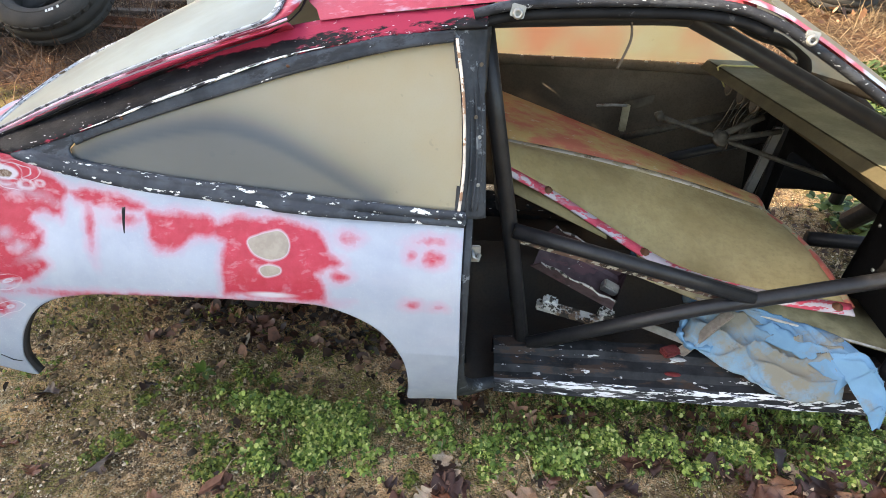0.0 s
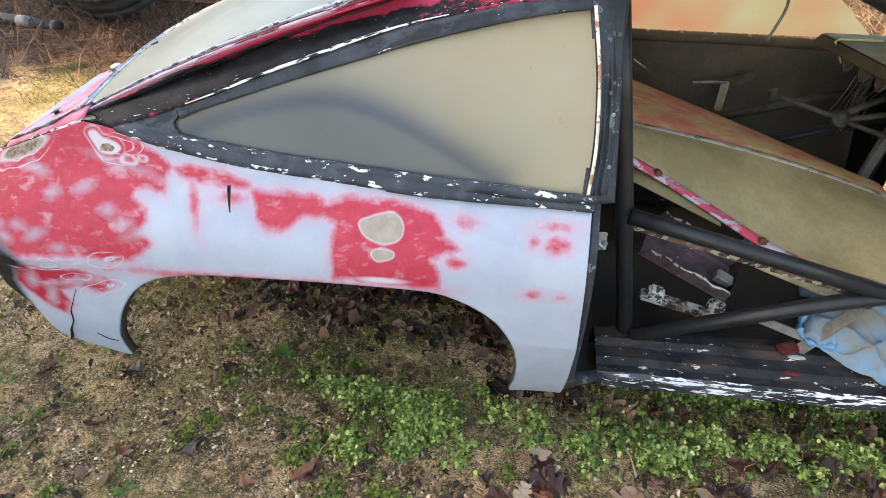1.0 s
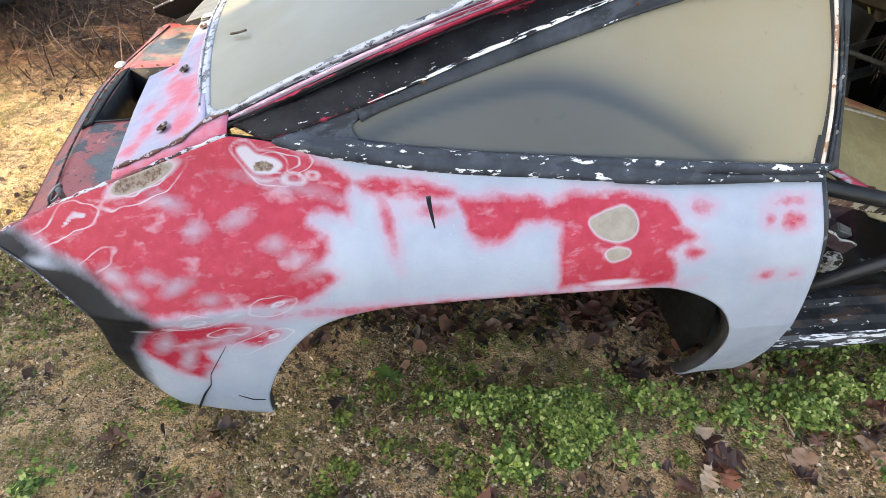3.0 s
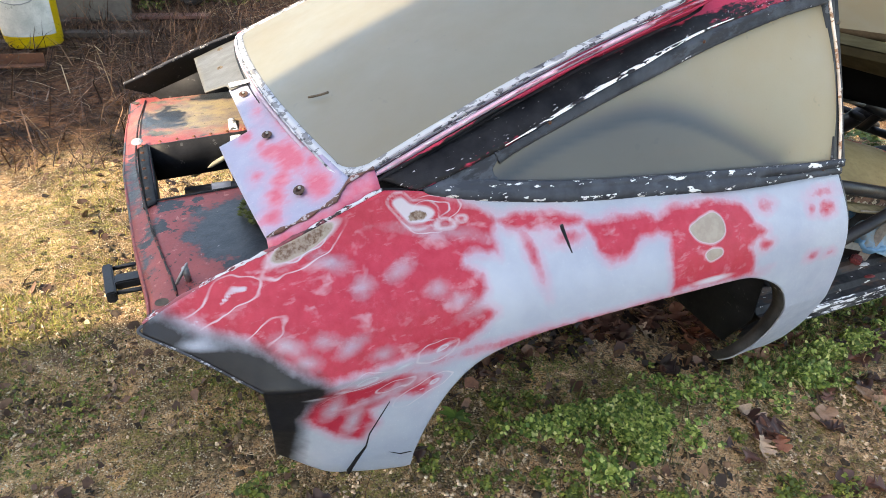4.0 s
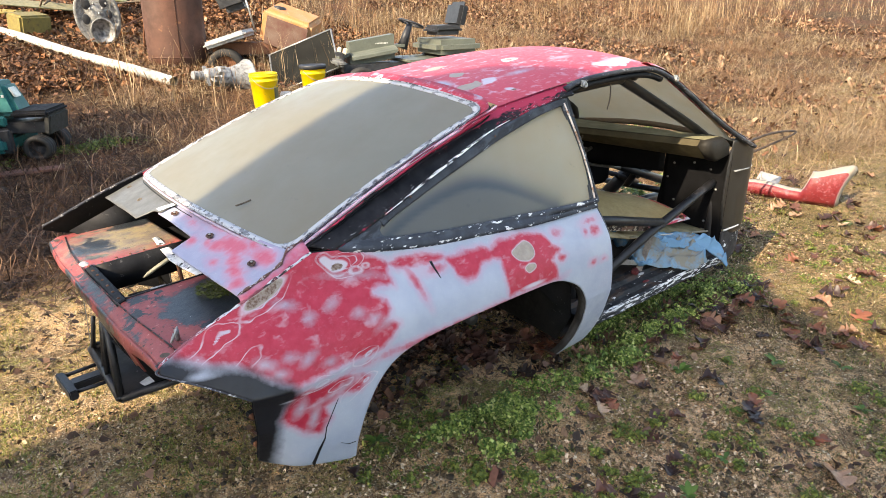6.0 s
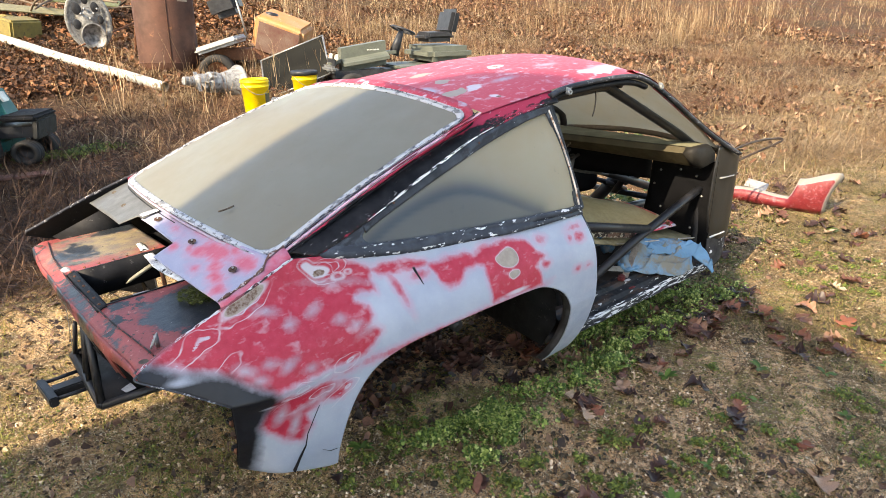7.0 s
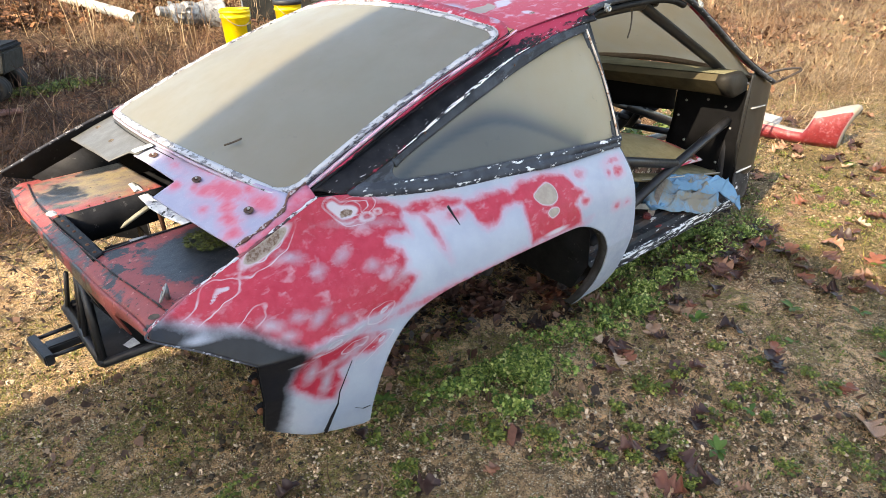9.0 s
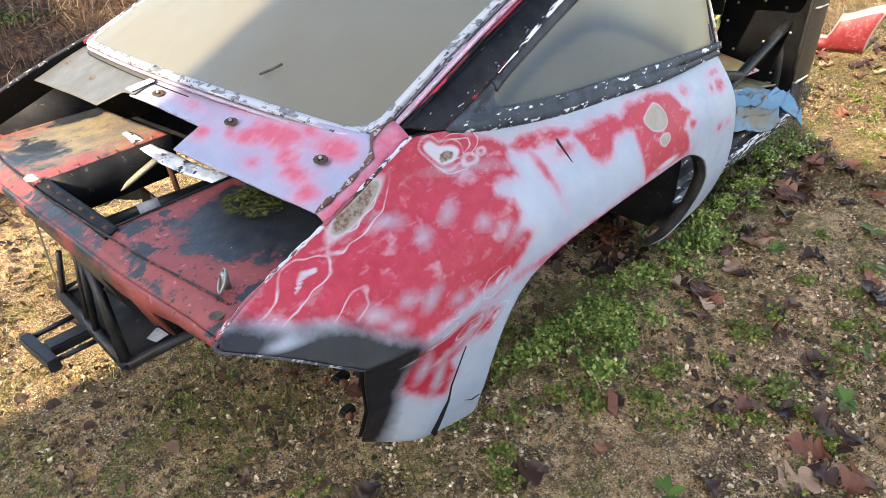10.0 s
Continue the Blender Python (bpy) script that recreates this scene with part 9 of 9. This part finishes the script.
stuff("moss", "low olive and yellow moss tufts on soil", v, f, leaf_tone("moss_tone", [(0.0, (0.045, 0.05, 0.014)), (0.5, (0.13, 0.125, 0.030)), (0.85, (0.27, 0.25, 0.06)), (1.0, (0.44, 0.38, 0.12))], 0.7, 0.2), "moss")


def oak_leaf(seed):
    """A dry oak leaf with deep rounded lobes, a midrib and a slight curl."""
    r = random.Random(seed)
    n, verts, faces = 26, [], []
    ph, cup, wave = r.uniform(-0.2, 0.2), r.uniform(0.1, 0.7), r.uniform(0.05, 0.16)
    for i in range(n):
        s = i / (n - 1)
        env = 0.46 * math.sin(math.pi * min(1.0, 0.05 + 0.95 * s) ** 0.85) ** 0.75
        w = max(0.014, env * (0.24 + 0.76 * abs(math.sin(math.pi * (3.6 * s + ph))) ** 0.8))
        for c in (-1, -0.6, 0, 0.6, 1):
            side = 1 + 0.2 * math.sin(7 * s + seed + 2 * c)
            verts.append((s - 0.5 + abs(c) * (0.10 + 0.06 * math.sin(9 * s)), c * w * side, wave * math.sin(s * 5 + seed) + cup * w * c * c + 0.045 * math.sin(s * 17 + 3 * c + seed) + (0.012 if c == 0 else 0)))
    for i in range(n - 1):
        for j in range(4):
            a = i * 5 + j
            faces.append((a, a + 1, a + 6, a + 5))
    b = len(verts)
    verts += [(-0.5, -0.010, 0.0), (-0.5, 0.010, 0.0), (-0.74, 0.007, 0.04), (-0.74, -0.007, 0.04)]
    faces.append((b, b + 1, b + 2, b + 3))
    return mesh_of("dry_leaf", verts, faces, OAK)


OAK = leaf_tone("oak_leaf_brown", [(0.0, (0.026, 0.015, 0.014)), (0.40, (0.065, 0.030, 0.023)), (0.70, (0.135, 0.056, 0.038)), (0.88, (0.22, 0.072, 0.036)), (0.95, (0.32, 0.19, 0.12)), (1.0, (0.52, 0.38, 0.27))], 0.42, 0.08)
leaf_meshes = [oak_leaf(k) for k in range(6)]
LEAVES = [(0.62, 0.07, 0.16, 0.05, 22), (0.95, 0.04, 0.14, 0.06, 20), (0.98, -0.05, 0.12, 0.07, 14), (0.76, 0.05, 0.09, 0.05, 8), (0.12, 0.34, 0.16, 0.10, 22), (-0.10, 0.44, 0.18, 0.10, 14), (0.30, 0.20, 0.5, 0.03, 8),
          (0.25, -0.25, 0.5, 0.25, 9), (1.5, -0.3, 0.6, 0.5, 14), (2.6, 0.2, 0.6, 0.5, 26), (-0.3, -0.6, 0.9, 0.4, 7), (-1.3, 0.0, 0.4, 0.25, 7), (3.6, -0.6, 0.7, 0.5, 12), (-0.9, 0.5, 0.5, 0.15, 9), (0.05, -0.08, 0.15, 0.06, 4), (-0.75, 0.72, 0.26, 0.10, 16), (-0.28, 0.62, 0.16, 0.14, 26), (3.2, 0.9, 0.8, 0.6, 34), (2.2, 1.0, 0.5, 0.4, 20), (1.25, -0.45, 0.3, 0.3, 12), (1.30, 0.02, 0.22, 0.10, 14), (0.55, -0.10, 0.25, 0.06, 8), (2.0, 0.5, 0.4, 0.3, 14)]
for cx, cy, sx, sy, count in LEAVES:
    for k in range(count):
        x, y = cx + sx * random.gauss(0, 0.55), cy + sy * random.gauss(0, 0.55)
        ob = new("dry_leaf", leaf_meshes[random.randrange(6)])
        s = random.uniform(0.045, 0.115)
        ob.matrix_basis = pose(x, y, gz(x, y) + 0.008 + 0.02 * random.random() * (count > 10), random.gauss(0, 11), random.gauss(0, 11), random.uniform(0, 360)) @ Matrix.Diagonal((s, s, s, 1))
        tagged(ob, "curled brown oak leaf lying on the ground", "leaf", "fallen oak leaves")
for x, y, s in ((-0.44, -0.61, 0.14), (-0.36, -0.67, 0.15), (-0.33, -0.60, 0.12), (-0.35, -0.51, 0.12), (-0.40, -0.45, 0.11), (-0.65, -0.17, 0.11), (-0.12, -0.17, 0.12), (-0.07, -0.15, 0.10), (-0.16, -0.13, 0.10), (0.18, -0.17, 0.10),
                (0.38, -0.52, 0.13), (0.44, -0.50, 0.11), (0.34, -0.56, 0.12), (-0.71, -0.47, 0.10), (-0.46, -0.73, 0.15), (-0.56, -0.62, 0.15), (-0.50, -0.66, 0.12), (-0.80, -0.24, 0.08), (-0.16, -0.53, 0.11), (-0.10, -0.50, 0.10), (0.05, -0.33, 0.12), (0.12, -0.36, 0.10)):
    ob = new("dry_leaf", leaf_meshes[random.randrange(6)])
    ob.matrix_basis = pose(x, y, gz(x, y) + 0.010, random.gauss(0, 10), random.gauss(0, 10), random.uniform(0, 360)) @ Matrix.Diagonal((s * 0.66, s * 0.70, s * 0.7, 1))
    tagged(ob, "curled brown oak leaf lying on the ground", "leaf", "fallen oak leaves")
WEED = leaf_tone("weed_plant_green", [(0.0, (0.05, 0.10, 0.018)), (0.6, (0.11, 0.19, 0.035)), (1.0, (0.22, 0.28, 0.06))], 0.5, 0.25)


def weed_plant(seed):
    """A low rosette of pointed oval leaves."""
    r = random.Random(seed)
    verts, faces = [], []
    for k in range(9 + seed % 4):
        a, l, up = r.uniform(0, 6.28), r.uniform(0.5, 1.0), r.uniform(0.15, 0.8)
        d, q = (math.cos(a), math.sin(a)), (-math.sin(a), math.cos(a))
        n0 = len(verts)
        for i in range(6):
            t = i / 5
            w = 0.20 * l * math.sin(math.pi * min(0.98, 0.06 + 0.92 * t)) ** 0.8
            h = up * l * (t - 0.55 * t * t)
            for c in (-1, 0, 1):
                verts.append((d[0] * l * t + q[0] * w * c, d[1] * l * t + q[1] * w * c, h + 0.05 * abs(c) * w * 4))
        for i in range(5):
            for c in (0, 1):
                m = n0 + i * 3 + c
                faces.append((m, m + 1, m + 4, m + 3))
    return mesh_of("weed_plant", verts, faces, WEED)


weed_meshes = [weed_plant(k) for k in range(4)]
for k, (x, y) in enumerate(((0.98, -0.60), (0.55, -0.52), (0.36, -0.50), (0.72, -0.78), (0.05, -0.60), (-0.20, -0.62), (0.80, -0.40), (1.25, -0.75), (-1.72, -0.02), (-1.78, 0.06), (0.42, -0.18), (1.5, -0.5), (-0.80, -0.42), (-1.1, -0.3), (2.5, -0.2), (2.9, 0.15), (-1.45, -0.45), (-0.86, 0.24))):
    ob = new("weed_plant", weed_meshes[k % 4])
    c = 0.035 + 0.025 * random.random()
    ob.matrix_basis = pose(x, y, gz(x, y) + 0.002, 0, 0, 70 * k) @ Matrix.Diagonal((c, c, c, 1))
    tagged(ob, "small green rosette weed growing in soil", "weed", "weeds in the yard")
ob = thing("seed_stalk", "dry pale seed stalk standing by the shell", "grass stalk", at=M(1.60, 0.12))
part("stem", pipe("stem", curve([(0, 0, 0), (0.01, 0.0, 0.08), (0.03, -0.01, 0.15), (0.065, -0.02, 0.17)], 5), 0.0018, STRAW, 5), ob)
for k in range(14):
    part("awn", pipe("awn", [(0.03 + 0.003 * k, -0.01, 0.15 + 0.002 * k), (0.05 + 0.006 * k, -0.02 + 0.012 * math.sin(k * 2.3), 0.165 + 0.02 * math.cos(k * 1.7))], 0.001, STRAW, 4), ob)


# ---- tree added out of view: its crown breaks the sun over the scrap ----
BARK = plain("grey_bark", (0.13, 0.10, 0.08), (0.07, 0.055, 0.045), 0.95, scale=9)
tree = thing("tree", "unseen broad oak with brown winter leaves, added to dapple the scrap", "tree", at=M(-11.2, 2.55))
trunk = [(0, 0, -0.1), (0.05, 0.02, 1.6), (-0.04, 0.06, 3.4), (0.06, 0.0, 5.4), (0.02, 0.05, 7.2)]
part("trunk", pipe("trunk", curve(trunk, 5), [0.26 - 0.011 * k for k in range(21)], BARK, 12), tree)
limbs = []
for k in range(18):
    a, z = 2.4 * k, 4.5 + 0.15 * k
    l = 2.0 - 0.03 * k
    tip = (l * math.cos(a), l * math.sin(a), z + 0.55)
    limbs.append(((0, 0, z), tip))
    part("limb", pipe("limb", curve([(0, 0, z), (0.5 * tip[0], 0.5 * tip[1], z + 0.25), tip], 4), [0.07 - 0.007 * j for j in range(9)], BARK, 7), tree)
count = 5200
c = np.array([np.array(limbs[k % 18][0]) + (np.array(limbs[k % 18][1]) - np.array(limbs[k % 18][0])) * (0.3 + 0.75 * rng.random()) + 0.30 * rng.standard_normal(3) for k in range(count)])
u = rng.standard_normal((count, 3))
u /= np.linalg.norm(u, axis=1)[:, None]
w = np.cross(u, rng.standard_normal((count, 3)))
w /= np.linalg.norm(w, axis=1)[:, None]
u, w = u * 0.13, w * 0.09
v = np.stack([c - u, c - w, c + u, c + w], 1).reshape(-1, 3)
part("crown", mesh_of("crown", v, np.arange(4 * count).reshape(-1, 4).tolist(), LITTER, None, False), tree, "thin crown of dry brown leaves")
